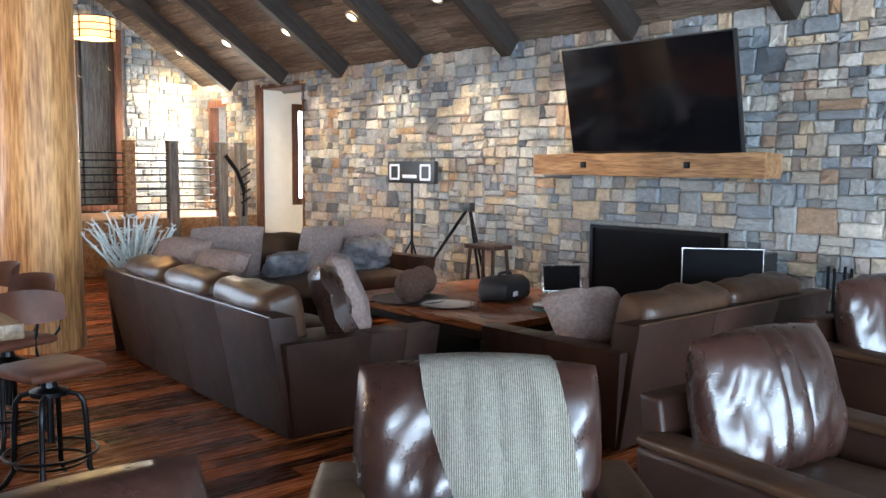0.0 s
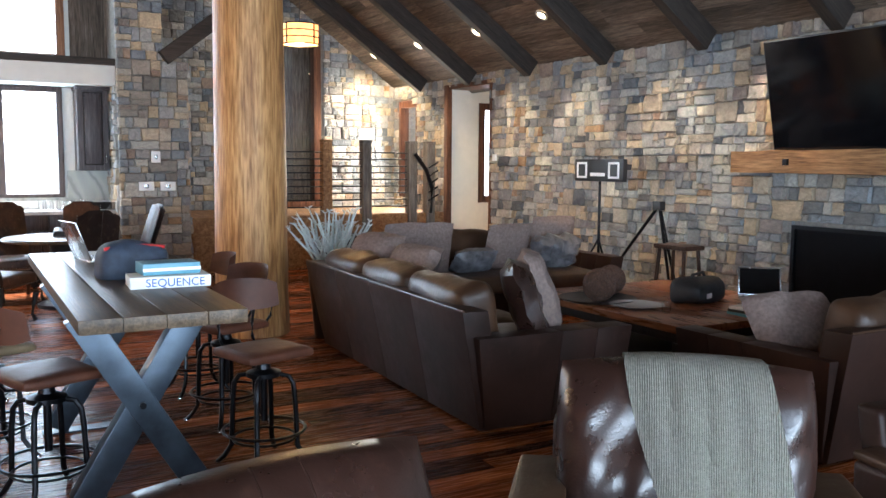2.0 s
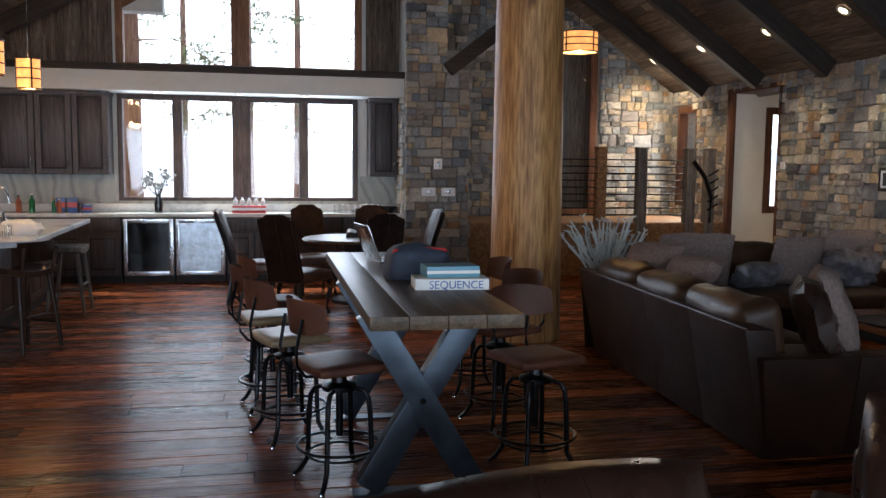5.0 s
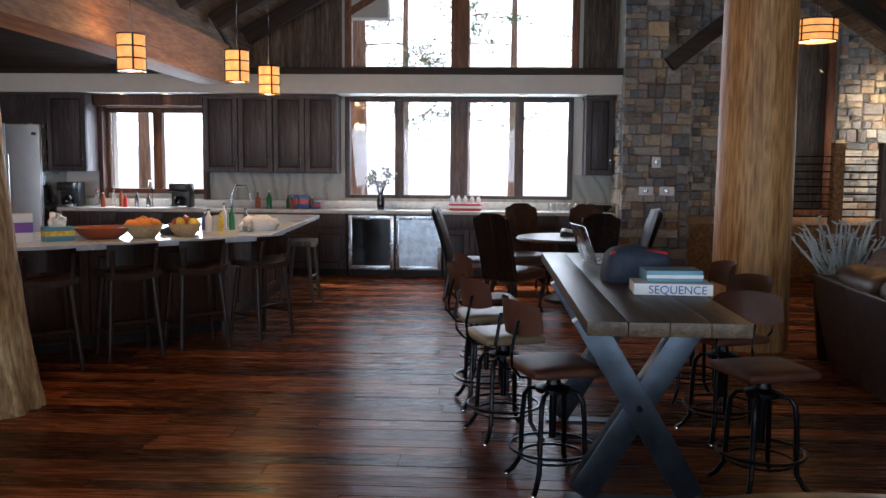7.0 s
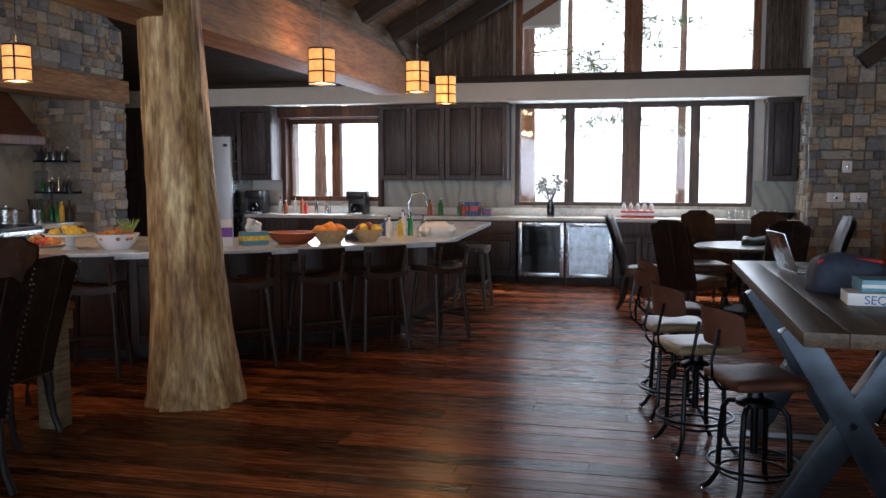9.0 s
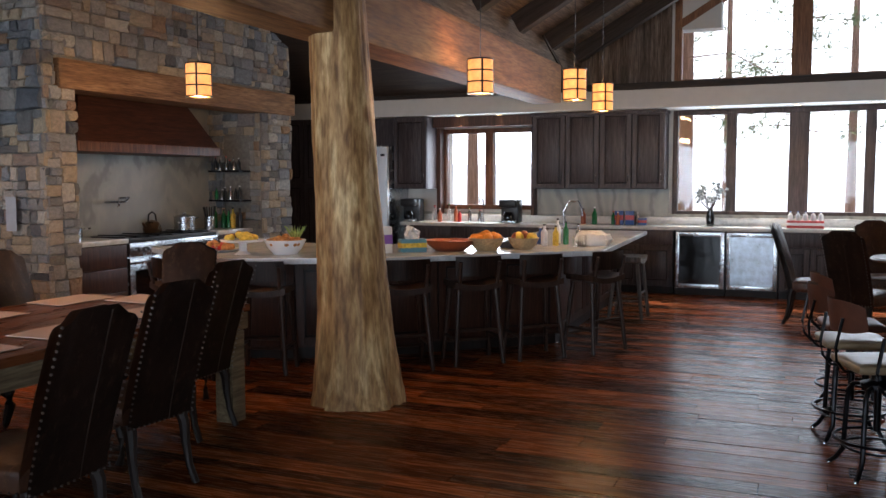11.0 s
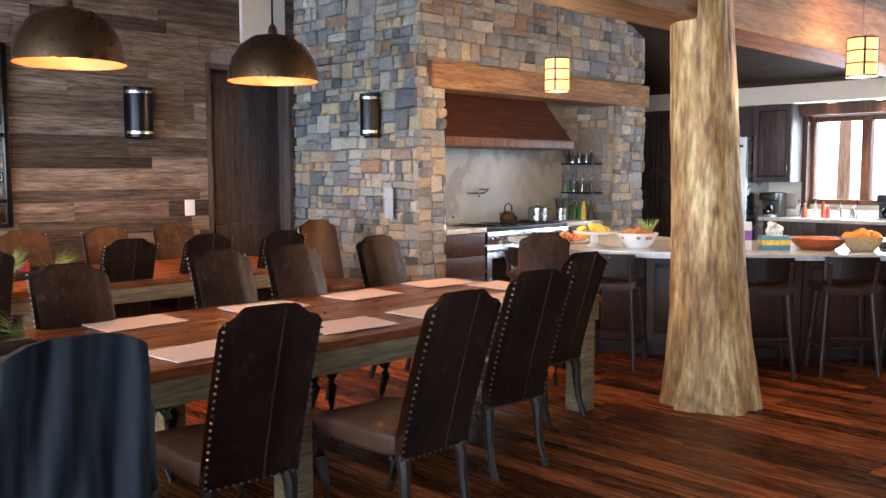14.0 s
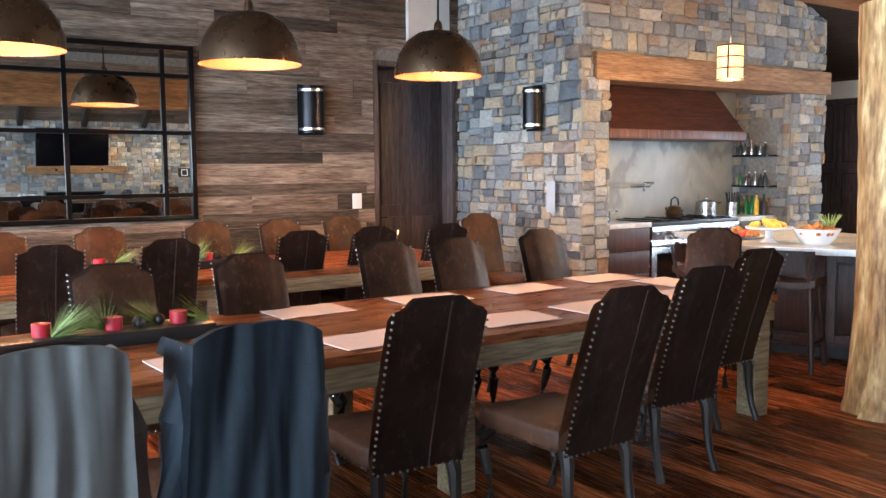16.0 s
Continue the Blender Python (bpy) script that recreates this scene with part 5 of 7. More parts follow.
pendant(-5.76, 6.60, 2.53, 4.29, power=58)
pendant(-3.28, 7.40, 2.53, 4.0)
pendant(-2.72, 8.60, 2.55, 4.0)
pendant(-2.68, 9.70, 2.52, 4.0)
pendant(3.17, 9.50, 3.03, 5.4, 0.21, 0.22, "pendants in the living room", 24)
def dome(y, x=-7.2, rim=2.42):
    d = thing("dome_pendant", "large aged bronze dome pendant with copper lining", "pendant lamp", pose(x, y, rim), "bronze domes over the dining tables")
    R = 0.40
    part("shade", lathe(BM(), [(R, 0), (R * .985, .09), (R * .9, .2), (R * .72, .31), (R * .45, .385), (R * .15, .41), (.03, .415)], 40, caps=False), "bronze", d)
    part("lining", lathe(BM(), [(R - .004, .002), (R * .97, .088), (R * .885, .197), (R * .705, .305), (R * .44, .378), (.02, .40)], 40, caps=False), "copper_in", d, "warm copper lining")
    part("cap", lathe(BM(), [(.04, .41), (.035, .47), (.015, .5), (0, .5)], 16), "bronze", d)
    part("rod", tube(BM(), (0, 0, .49), (0, 0, 4.29 - rim), .009, seg=8), "black_metal", d)
    bulb((x, y, rim + .12), 34, (1.0, 0.47, 0.17))
for y in (-0.85, 0.85, 2.60, 4.38):
    dome(y)


def sconce(m, h, r):
    s = thing("wall_sconce", "dark bronze half-cylinder wall sconce with pale bands", "sconce", m, "wall sconces")
    part("body", lathe(BM(), [(r, 0), (r, h), (r - .01, h), (r - .01, 0), (r, 0)], 24, caps=False), "black_metal", s)
    part("backplate", box(BM(), -r * 1.05, r * 1.05, 0.0, .03, -.02, h + .02, .004), "black_metal", s)
    for z in (.03, h - .06):
        part("band", lathe(BM(), [(r, z), (r + .006, z), (r + .006, z + .03), (r, z + .03)], 24, caps=False), "steel", s)
sconce(pose(XD + .11, 4.25, 2.0, 0, 0, 90), 0.52, 0.15)
sconce(pose(-8.08, YC - .14, 2.02, 0, 0, 0), 0.46, 0.115)
single("light_switch", box(BM(), .0, .012, -.06, .06, -.09, .09, .003), "ceramic", "white double light switch plate on barn boards", "switch", pose(XD + .035, 4.85, 1.22))
single("notice_sheet", box(BM(), -.07, .07, -.004, 0, -.17, .17), "notice", "printed paper notice fixed to the stone", "notice", pose(-7.80, YC - .115, 1.28))

# grid mirror on the barn wall
mr = thing("grid_mirror", "wide black iron grid mirror on the barn-board wall", "mirror", pose(XD + .04, 0, 0))
MY0, MY1, MZ0, MZ1 = -1.6, 2.93, 1.08, 2.87
part("frame", box(box(box(box(BM(), 0, .06, MY0, MY0 + .05, MZ0, MZ1, .004), 0, .06, MY1 - .05, MY1, MZ0, MZ1, .004), 0, .06, MY0 + .05, MY1 - .05, MZ0, MZ0 + .05, .004), 0, .06, MY0 + .05, MY1 - .05, MZ1 - .05, MZ1, .004), "black_metal", mr)
part("glass", box(BM(), .005, .02, MY0 + .05, MY1 - .05, MZ0 + .05, MZ1 - .05), "mirror", mr, "clear mirror glass")
for y in (2.61, 1.67, .7, -.27):
    part("bar", box(BM(), .02, .045, y - .022, y + .022, MZ0 + .05, MZ1 - .05), "black_metal", mr)
for z in (1.34, 1.98, 2.56):
    part("bar", box(BM(), .02, .048, MY0 + .05, MY1 - .05, z - .02, z + .02), "black_metal", mr)


# ---- bar table and industrial stools ----
bt = thing("bar_table", "tall table with a worn plank top on blued steel X legs", "table", pose(0, 0, 0))
for k in range(4):
    part("top_plank", box(BM(), .12 + k * .1625 + .001, .12 + (k + 1) * .1625 - .001, 3.50, 6.20, .942, 1.0, .004), "bartop", bt)
for y in (4.20, 5.50):
    for s in (1, -1):
        cx, h = 0.455, 0.925
        L = math.hypot(0.56, h)
        mt = Matrix.Translation((cx, y + (0.004 if s > 0 else -.004), h / 2 + .008)) @ pose(0, 0, 0, 0, s * math.degrees(math.atan2(0.56, h)), 0)
        part("cross_leg", box(BM(), -.065, .065, -.05, .05, -L / 2 + .03, L / 2 - .03, .006, m=mt), "blue_steel", bt)
    part("bolt", tube(BM(), (.455, y - .065, .47), (.455, y - .05, .47), .016), "black_metal", bt)
    part("top_plate", box(BM(), .15, .76, y - .06, y + .06, .928, .942), "blue_steel", bt)
    part("foot_plate", box(BM(), .12, .79, y - .05, y + .05, 0, .01), "blue_steel", bt)
part("spine", box(BM(), .43, .48, 4.2, 5.5, .88, .928), "blue_steel", bt)


def bar_stool(m, seat, label, first=None):
    s = thing("bar_stool", label, "bar stool", m, "swivel stools at the bar table")
    for k in range(4):
        a = k * math.pi / 2 + math.pi / 4
        c, t = math.cos(a), math.sin(a)
        leg = part("leg", bent(BM(), [(c * .08, t * .08, .55), (c * .13, t * .13, .54), (c * .155, t * .155, .50), (c * .165, t * .165, .40), (c * .175, t * .175, .12), (c * .215, t * .215, .05), (c * .25, t * .25, .015)], .014, 8), "black_metal", s)
        part("foot_cap", lathe(BM(), [(.0, 0), (.014, .002), (.016, .012), (.010, .024), (0, .026)], 10, Matrix.Translation((c * .25, t * .25, 0))), "chrome", leg, "shiny round foot cap")
    n = 24
    part("foot_ring", bent(BM(), [(.215 * math.cos(2 * math.pi * i / n), .215 * math.sin(2 * math.pi * i / n), .22) for i in range(n + 1)], .009, 6), "black_metal", s)
    part("brace_ring", bent(BM(), [(.165 * math.cos(2 * math.pi * i / n), .165 * math.sin(2 * math.pi * i / n), .17) for i in range(n + 1)], .008, 6), "black_metal", s)
    part("screw_post", tube(BM(), (0, 0, .27), (0, 0, .64), .019), "black_metal", s)
    part("hub", lathe(BM(), [(.09, .54), (.09, .565), (.04, .585), (.03, .64), (.15, .655), (.15, .662), (0, .662)], 20), "black_metal", s)
    part("seat", slab_cushion(BM(), -.20, .20, -.19, .19, .655, .715, .028, .012, seed=3, wrinkle=.004, n=8), seat, s, "worn saddle leather seat")
    for x in (-.09, .09):
        part("back_bar", bent(BM(), [(x, -.12, .65), (x, -.22, .66), (x * 1.1, -.265, .72), (x * 1.15, -.275, .80), (x * 1.2, -.245, .98)], .009, 6), "black_metal", s)
    bm = BM()
    bmesh.ops.create_grid(bm, x_segments=14, y_segments=6, size=0.5)
    for v in bm.verts:
        u, w = v.co.x * 2, v.co.y * 2
        v.co = Vector((u * .20, -.26 + .10 * u * u - .01 * w, 1.0 + w * .085 * (1 - .35 * u ** 4)))
    bmesh.ops.solidify(bm, geom=bm.faces[:], thickness=0.028)
    part("backrest", bm, "seatleather", s, "curved red-brown leather back pad")
    s.matrix_world = m @ Matrix.Diagonal((1, 1, .89, 1))
    return s


for x, y, rz, seat in ((0.07, 4.40, -70, "seatleather"), (-0.16, 5.17, -70, "seatcream"), (-0.26, 5.84, -80, "seatcream"), (-0.24, 6.50, -80, "seatleather"),
                       (1.11, 4.40, 195, "seatleather"), (1.14, 5.25, 110, "seatleather"), (1.16, 6.05, 92, "seatleather")):
    bar_stool(pose(x, y, 0, 0, 0, rz), seat, "industrial swivel stool with %s leather seat and black iron legs" % ("pale worn" if seat == "seatcream" else "brown"))

BZ = 1.0
laptop(pose(0.50, 5.62, BZ, 0, 0, 100), 0.34, 0.24, "open silver laptop at the end of the bar table", "steel", 20)
bg = thing("cloth_bag", "navy cloth pouch with red trim on the bar table", "bag", pose(0.52, 4.72, BZ, 0, 0, 5))
part("body", slab_cushion(BM(), -.17, .17, -.10, .10, 0, .16, .05, .02, seed=8, wrinkle=.03, n=8), "navy", bg)
part("trim", bent(BM(), [(-.15, -.06, .155), (0, -.05, .17), (.15, -.06, .155)], .010), "red", bg)
gb = thing("game_box", "white board game box with blue lettering", "game box", pose(0.62, 4.33, BZ, 0, 0, -3))
part("box", box(BM(), -.185, .185, -.10, .10, 0, .055, .003), "paper", gb)
cu = bpy.data.curves.new("lettering", 'FONT')
cu.body, cu.size, cu.extrude, cu.align_x = "SEQUENCE", 0.055, 0.0008, 'CENTER'
tob = bpy.data.objects.new("tmp_text", cu)
scene.collection.objects.link(tob)
me = bpy.data.meshes.new_from_object(tob.evaluated_get(bpy.context.evaluated_depsgraph_get()))
bpy.data.objects.remove(tob)
me.materials.append(M["blue"])
tx = new("lettering", me)
tx.parent = gb
tx.matrix_basis = Matrix.Translation((0.02, -.1015, .008)) @ pose(0, 0, 0, 90, 0, 0)
g2 = thing("game_box", "smaller blue and white game box stacked on top", "game box", pose(0.63, 4.38, BZ + .056, 0, 0, 2))
part("box", box(BM(), -.135, .135, -.09, .09, 0, .055, .003), "teal", g2)
part("label_strip", box(BM(), -.137, .137, -.092, -.09, .018, .034), "paper", g2)


# ---- dining ----
def dining_chair(m, label):
    """Tall camel-back chair: the back stands near y=0, the seat reaches to y=0.5."""
    s = thing("dining_chair", label, "chair", m, "tall leather dining chairs")
    W, F, D = 0.42, 0.50, 0.50
    bm = slab_cushion(BM(), -F / 2, F / 2, -.03, D, .375, .49, .035, .028, seed=2, wrinkle=.008, n=8)
    for v in bm.verts:
        v.co.x *= (W + (F - W) * max(0, v.co.y + .03) / (D + .03)) / F
    part("seat", bm, "chairfront", s, "worn tan leather seat")

    def crest(u):
        k = min(1, max(0, (.80 - abs(u)) / .38))
        return 1.062 + .048 * k * k * (3 - 2 * k) - .03 * max(0, abs(u) - .88) / .12

    def back(y0, grow, t, dish):
        bm = BM()
        cols, rws = 22, 10
        g = {}
        for i in range(cols + 1):
            for j in range(rws + 1):
                u, v = 2 * i / cols - 1, j / rws
                z = .375 + v * (crest(u) + grow - .375)
                g[i, j] = bm.verts.new((u * (W / 2 + grow), y0 - .20 * v ** 1.2 + dish * (1 - u * u) * math.sin(v * 3.1), z))
        for i in range(cols):
            for j in range(rws):
                bm.faces.new((g[i, j], g[i + 1, j], g[i + 1, j + 1], g[i, j + 1]))
        bmesh.ops.solidify(bm, geom=bm.faces[:], thickness=t)
        return bm
    part("back_panel", back(-.062, 0, -.030, -.006), "chairback", s, "dark scuffed leather back")
    part("back_pad", back(-.006, -.006, .054, .016), "chairfront", s, "tan leather inner back")
    part("seam", bent(BM(), [(.03, -.0965 - .20 * (k / 8) ** 1.2 - .006 * math.sin(k / 8 * 3.1), .385 + k / 8 * .71) for k in range(9)], .004, 5), "chairback", s)
    nails = [(sx * (W / 2 + .001), -.078 - .20 * v ** 1.2, .395 + v * .665) for sx in (-1, 1) for v in [k / 22 for k in range(23)]]
    nails += [(x, -.094, .388) for x in [-W / 2 + .012 + k * (W - .024) / 12 for k in range(13)]]
    nails += [(sx * (W / 2 + (F - W) / 2 * y / D + .001), y, .392) for sx in (-1, 1) for y in [k * .036 - .01 for k in range(14)]]
    nails += [(x, D + .001, .392) for x in [-F / 2 + .015 + k * (F - .03) / 14 for k in range(15)]]
    bm = BM()
    for p in nails:
        bmesh.ops.create_icosphere(bm, subdivisions=1, radius=.0065, matrix=Matrix.Translation(p))
    tagged(part("nailhead_trim", bm, "pewter", s, "row of pewter nailheads"), kind="stuff")
    for sx in (-1, 1):
        part("front_leg", bent(BM(), [(sx * .205, D - .05, .39), (sx * .222, D - .018, .34), (sx * .222, D - .012, .28), (sx * .208, D - .04, .16), (sx * .20, D - .052, .07), (sx * .206, D - .03, .02), (sx * .21, D - .015, 0)], .022, 8, [.040, .038, .031, .021, .016, .020, .024]), "chairleg", s, "curved black carved leg")
        part("rear_leg", bent(BM(), [(sx * .17, -.03, .39), (sx * .178, -.05, .33), (sx * .182, -.055, .22), (sx * .185, -.075, .10), (sx * .19, -.115, .0)], .02, 8, [.034, .031, .024, .020, .021]), "chairleg", s, "curved black carved leg")
    return s


def dining_table(m, L, label):
    t = thing("dining_table", label, "dining table", m)
    W = 1.42
    for k in range(6):
        part("top_plank", box(BM(), -W / 2 + k * W / 6 + .001, -W / 2 + (k + 1) * W / 6 - .001, 0, L, .725, .775, .004), "tabletop", t)
    for x in (-W / 2 + .04, W / 2 - .04):
        part("apron", box(BM(), x - .035, x + .035, .02, L - .02, .61, .725, .006), "tablebase", t)
    for y in (.055, L - .055):
        part("end_apron", box(BM(), -W / 2 + .075, W / 2 - .075, y - .03, y + .03, .61, .725, .006), "tablebase", t)
    for y in (.14, L / 2, L - .14):
        for x in (-W / 2 + .07, W / 2 - .07):
            part("leg", box(BM(), x - .07, x + .07, y - .07, y + .07, 0, .61, .01), "tablebase", t)
    return t


dining_table(pose(-4.70, -0.10, 0), 4.95, "long dining table with reddish plank top and pale base")
dining_table(pose(-7.72, -0.30, 0), 5.0, "second long dining table with reddish plank top")
DARK = "tall dining chair with dark scuffed leather back and nailhead trim"
TAN = "tall dining chair with tan leather inner back and carved legs"
for y, x, rz in ((-.35, -3.62, 92), (.40, -3.50, 90), (1.00, -3.48, 88), (1.83, -3.60, 86), (2.60, -3.35, 91), (3.47, -3.63, 85), (4.42, -4.06, 92)):
    dining_chair(pose(x, y, 0, 0, 0, rz), DARK)
for y, x in ((.25, -5.15), (1.07, -5.12), (1.86, -5.20), (2.91, -5.40), (3.46, -5.37), (4.48, -5.66)):
    dining_chair(pose(x, y, 0, 0, 0, -90), TAN)
dining_chair(pose(-5.00, 5.42, 0, 0, 0, 210), TAN)
for y, x in ((.1, -7.1), (1.02, -7.08), (1.82, -7.09), (2.92, -7.24), (3.63, -7.32), (4.31, -7.22)):
    dining_chair(pose(x, y, 0, 0, 0, 90), DARK)
for y, x in ((.2, -8.2), (.88, -8.1), (1.70, -8.28), (2.70, -8.42), (3.43, -8.40), (4.16, -8.48)):
    dining_chair(pose(x, y, 0, 0, 0, -90), TAN)
dining_chair(pose(-7.92, 5.50, 0, 0, 0, -98), TAN)
MZ = .777
for x, y, rz in ((-4.22, 2.0, 4), (-4.27, 2.88, -3), (-4.30, 3.55, 3), (-4.35, 4.25, -4), (-5.16, 2.10, 3), (-5.14, 2.92, -4), (-5.14, 3.70, 4), (-5.22, 4.50, -2), (-4.75, 4.72, 88), (-4.22, 1.2, 3), (-5.16, 1.2, 0), (-4.22, .3, 2)):
    bm = BM()
    box(bm, -.165, .165, -.235, .235, 0, .004)
    bmesh.ops.subdivide_edges(bm, edges=bm.edges[:], cuts=8, use_grid_fill=True)
    for v in bm.verts:
        v.co.z += .003 * (1 + noise.noise(v.co * 7 + Vector((x, y, 0)))) + .001
        if abs(v.co.x) > .16 or abs(v.co.y) > .23:
            v.co.x += .006 * noise.noise(v.co * 60)
            v.co.y += .006 * noise.noise(v.co * 55)
    single("placemat", bm, "linen", "pale pink frayed linen placemat on the dining table", "placemat", pose(x, y, MZ, 0, 0, rz), "linen placemats")


def centrepiece(x, y, L, n):
    t = thing("centrepiece", "dark wooden trough with pine sprigs and red candles", "centrepiece", pose(x, y, .776))
    part("trough", box(BM(), -.10, .10, -L / 2, L / 2, 0, .07, .012), "black", t)
    r = random.Random(n)
    for k in range(n):
        yy = -L / 2 + (k + .5) * L / n
        part("candle", lathe(BM(), [(0, .05), (.042, .05), (.042, .13), (.03, .128), (0, .12)], 18, Matrix.Translation((r.uniform(-.02, .02), yy, 0))), "candle", t, "short red candle")
    for k in range(n + 2):
        bm = BM()
        yy = -L / 2 + k * L / (n + 1)
        c = Vector((r.uniform(-.05, .05), yy, .07))
        d = Vector((r.uniform(-.6, .6), r.uniform(-1, 1), .5)).normalized()
        for q in range(110):
            e = (d + Vector((r.gauss(0, .33), r.gauss(0, .33), r.gauss(0, .3)))).normalized() * r.uniform(.13, .26)
            s = e.cross(Vector((.2, .7, .4))).normalized() * .0035
            bm.faces.new([bm.verts.new(p) for p in (c - s, c + s, c + e)])
        part("sprig", bm, "pine_sprig", t, "yellow-green pine sprig", soft=False)
    for k in range(n * 2):
        part("pine_cone", lathe(BM(), [(.005, 0), (.026, .015), (.03, .03), (.02, .05), (0, .06)], 10, Matrix.Translation((r.uniform(-.07, .07), r.uniform(-L / 2, L / 2), .065))), "black", t)


centrepiece(-4.86, 0.80, 1.25, 4)
centrepiece(-7.72, 1.95, 1.3, 3)


def jacket(m, mat, label, seed):
    """A coat hung over a chair back: shoulders on the top, folds falling behind and a little in front."""
    s = thing("jacket", label, "jacket", m)
    bm = BM()
    nu, nv = 80, 40
    rows_ = []
    for j in range(nv + 1):
        f = j / nv
        row = []
        for i in range(nu + 1):
            u = 2 * i / nu - 1
            wid = .224 + .03 * f - .02 * max(0, .22 - f) / .22 * abs(u) ** 2
            top = 1.15 - .05 * u ** 4 - .012 * u * u
            if f < .15:
                a = f / .15
                y, z = -.14 - .20 * a, top - .03 * (1 - a) ** 2 - .06 * (1 - a) * (1 - a)
            else:
                a = (f - .15) / .85
                y, z = -.34 - .03 * math.sin(a * 2.2) + .13 * a, top - .95 * a
            fold = (.012 + .026 * f) * (math.sin(u * 6.5 + seed + 1.8 * math.sin(f * 2.4)) * .45 + noise.noise(Vector((u * 4.0 + f, f * 2.2, seed))) * 1.5 + noise.noise(Vector((u * 8, f * 4 - u, seed + 4))) * .22)
            y -= fold
            y += .25 * max(0, abs(u) - .93) / .07
            row.append(bm.verts.new((u * wid, y, z)))
        rows_.append(row)
    for a, b in zip(rows_, rows_[1:]):
        for i in range(nu):
            bm.faces.new((a[i], a[i + 1], b[i + 1], b[i]))
    bmesh.ops.solidify(bm, geom=bm.faces[:], thickness=.012)
    smooth(part("body", bm, mat, s).data, 75)
    for sx in (-1, 1):
        part("sleeve", bent(BM(), [(sx * .17, -.20, 1.00), (sx * .215, -.215, .85), (sx * .23, -.20, .6), (sx * .225, -.17, .32)], .06, 10, [.05, .065, .06, .05]), mat, s)
    return s


jacket(pose(-3.455, 1.00, -.02, 0, 0, 88), "denim", "dark blue-grey suede jacket hung on a dining chair", 1.0)
jacket(pose(-3.475, 0.40, -.03, 0, 0, 90), "parka", "grey-green shell jacket hung on a dining chair", 4.0)


# ---- kitchen ----
def panel_front(parent, name, m, w, h, mat, knob=True, handle="chrome"):
    """A framed cabinet door in the plane y=0 facing -y, from x=0..w, z=0..h."""
    # near-black slab: the shade in the grooves round the panel is put into colour
    d = part(name, box(BM(), .004, w - .004, -.022, 0, .004, h - .004, .004), "chairleg", parent)
    d.matrix_basis = m
    fr = BM()
    e = min(.075, w * .2)
    for a, b, c, q in ((.006, e, .006, h - .006), (w - e, w - .006, .006, h - .006), (e, w - e, .006, e), (e, w - e, h - e, h - .006)):
        box(fr, a, b, -.034, -.0225, c, q, .003, seg=1)
    f = part("door_frame", fr, mat, d)
    if w > .25:
        part("raised_panel", box(BM(), e + .02, w - e - .02, -.031, -.0225, e + .02, h - e - .02, .006), mat, d)
    if knob:
        part("handle", bent(BM(), [(w - .05, -.034, .10), (w - .05, -.06, .12), (w - .05, -.06, .22), (w - .05, -.034, .24)], .006, 6), handle, d)
    return d


def base_unit(x0, x1, y0=12.36, doors=1, label="dark stained base cabinet under the stone counter"):
    c = thing("base_cabinet", label, "cabinet", pose(x0, y0, 0), "kitchen base cabinets")
    w = x1 - x0
    part("body", box(BM(), .001, w - .001, .0, .62, .10, .90), "cabinet", c)
    part("plinth", box(BM(), .001, w - .001, .05, .60, 0, .10), "chairleg", c)
    part("drawer", box(BM(), .01, w - .01, -.022, 0, .70, .89, .006), "cabinet", c)
    for k in range(doors):
        panel_front(c, "door", pose(k * w / doors, 0, .11), w / doors, .58, "cabinet")


def wall_unit(x0, x1, z0, z1, doors):
    c = thing("wall_cabinet", "dark stained raised-panel wall cabinet", "cabinet", pose(x0, 12.64, z0), "kitchen wall cabinets")
    w = x1 - x0
    part("body", box(BM(), .001, w - .001, 0, .35, 0, z1 - z0), "cabinet", c)
    for k in range(doors):
        panel_front(c, "door", pose(k * w / doors, 0, 0), w / doors, z1 - z0, "cabinet")
    part("cornice", box(BM(), -.02, w + .02, -.06, .35, z1 - z0 - .05, z1 - z0, .012), "cabinet", c)


wall_unit(-4.38, -3.36, 1.47, 2.60, 2)
wall_unit(-3.355, -2.42, 1.47, 2.60, 2)
wall_unit(1.16, 1.56, 1.47, 2.60, 1)
for a, b, n in ((-6.4, -5.6, 2), (-5.6, -4.9, 2), (-4.9, -4.1, 2), (-4.1, -3.2, 2), (-3.2, -2.24, 2), (-.86, -.1, 2), (-.1, .75, 2), (.75, 1.6, 2)):
    base_unit(a + .002, b - .002, doors=n)
bm = BM()
box(bm, -6.45, 1.6, 12.30, YK - .14, .90, .95, .006)
single("kitchen_counter", bm, "counter", "long pale quartzite counter along the windows", "counter")
bm = BM()
box(bm, -6.45, 1.60, YK - .05, YK - .03, .951, 1.10)
box(bm, -4.40, -2.40, YK - .05, YK - .03, 1.101, 1.47)
box(bm, 1.05, 1.60, YK - .05, YK - .03, 1.101, 1.47)
single("splashback", bm, "marble", "pale veined stone splashback behind the counter", "splashback", soft=False)
bm = BM()
box(bm, -6.45, 1.60, YK - .16, YK - .052, .951, 1.06, .004)
single("window_ledge", bm, "counter", "pale stone ledge under the kitchen windows", "ledge")
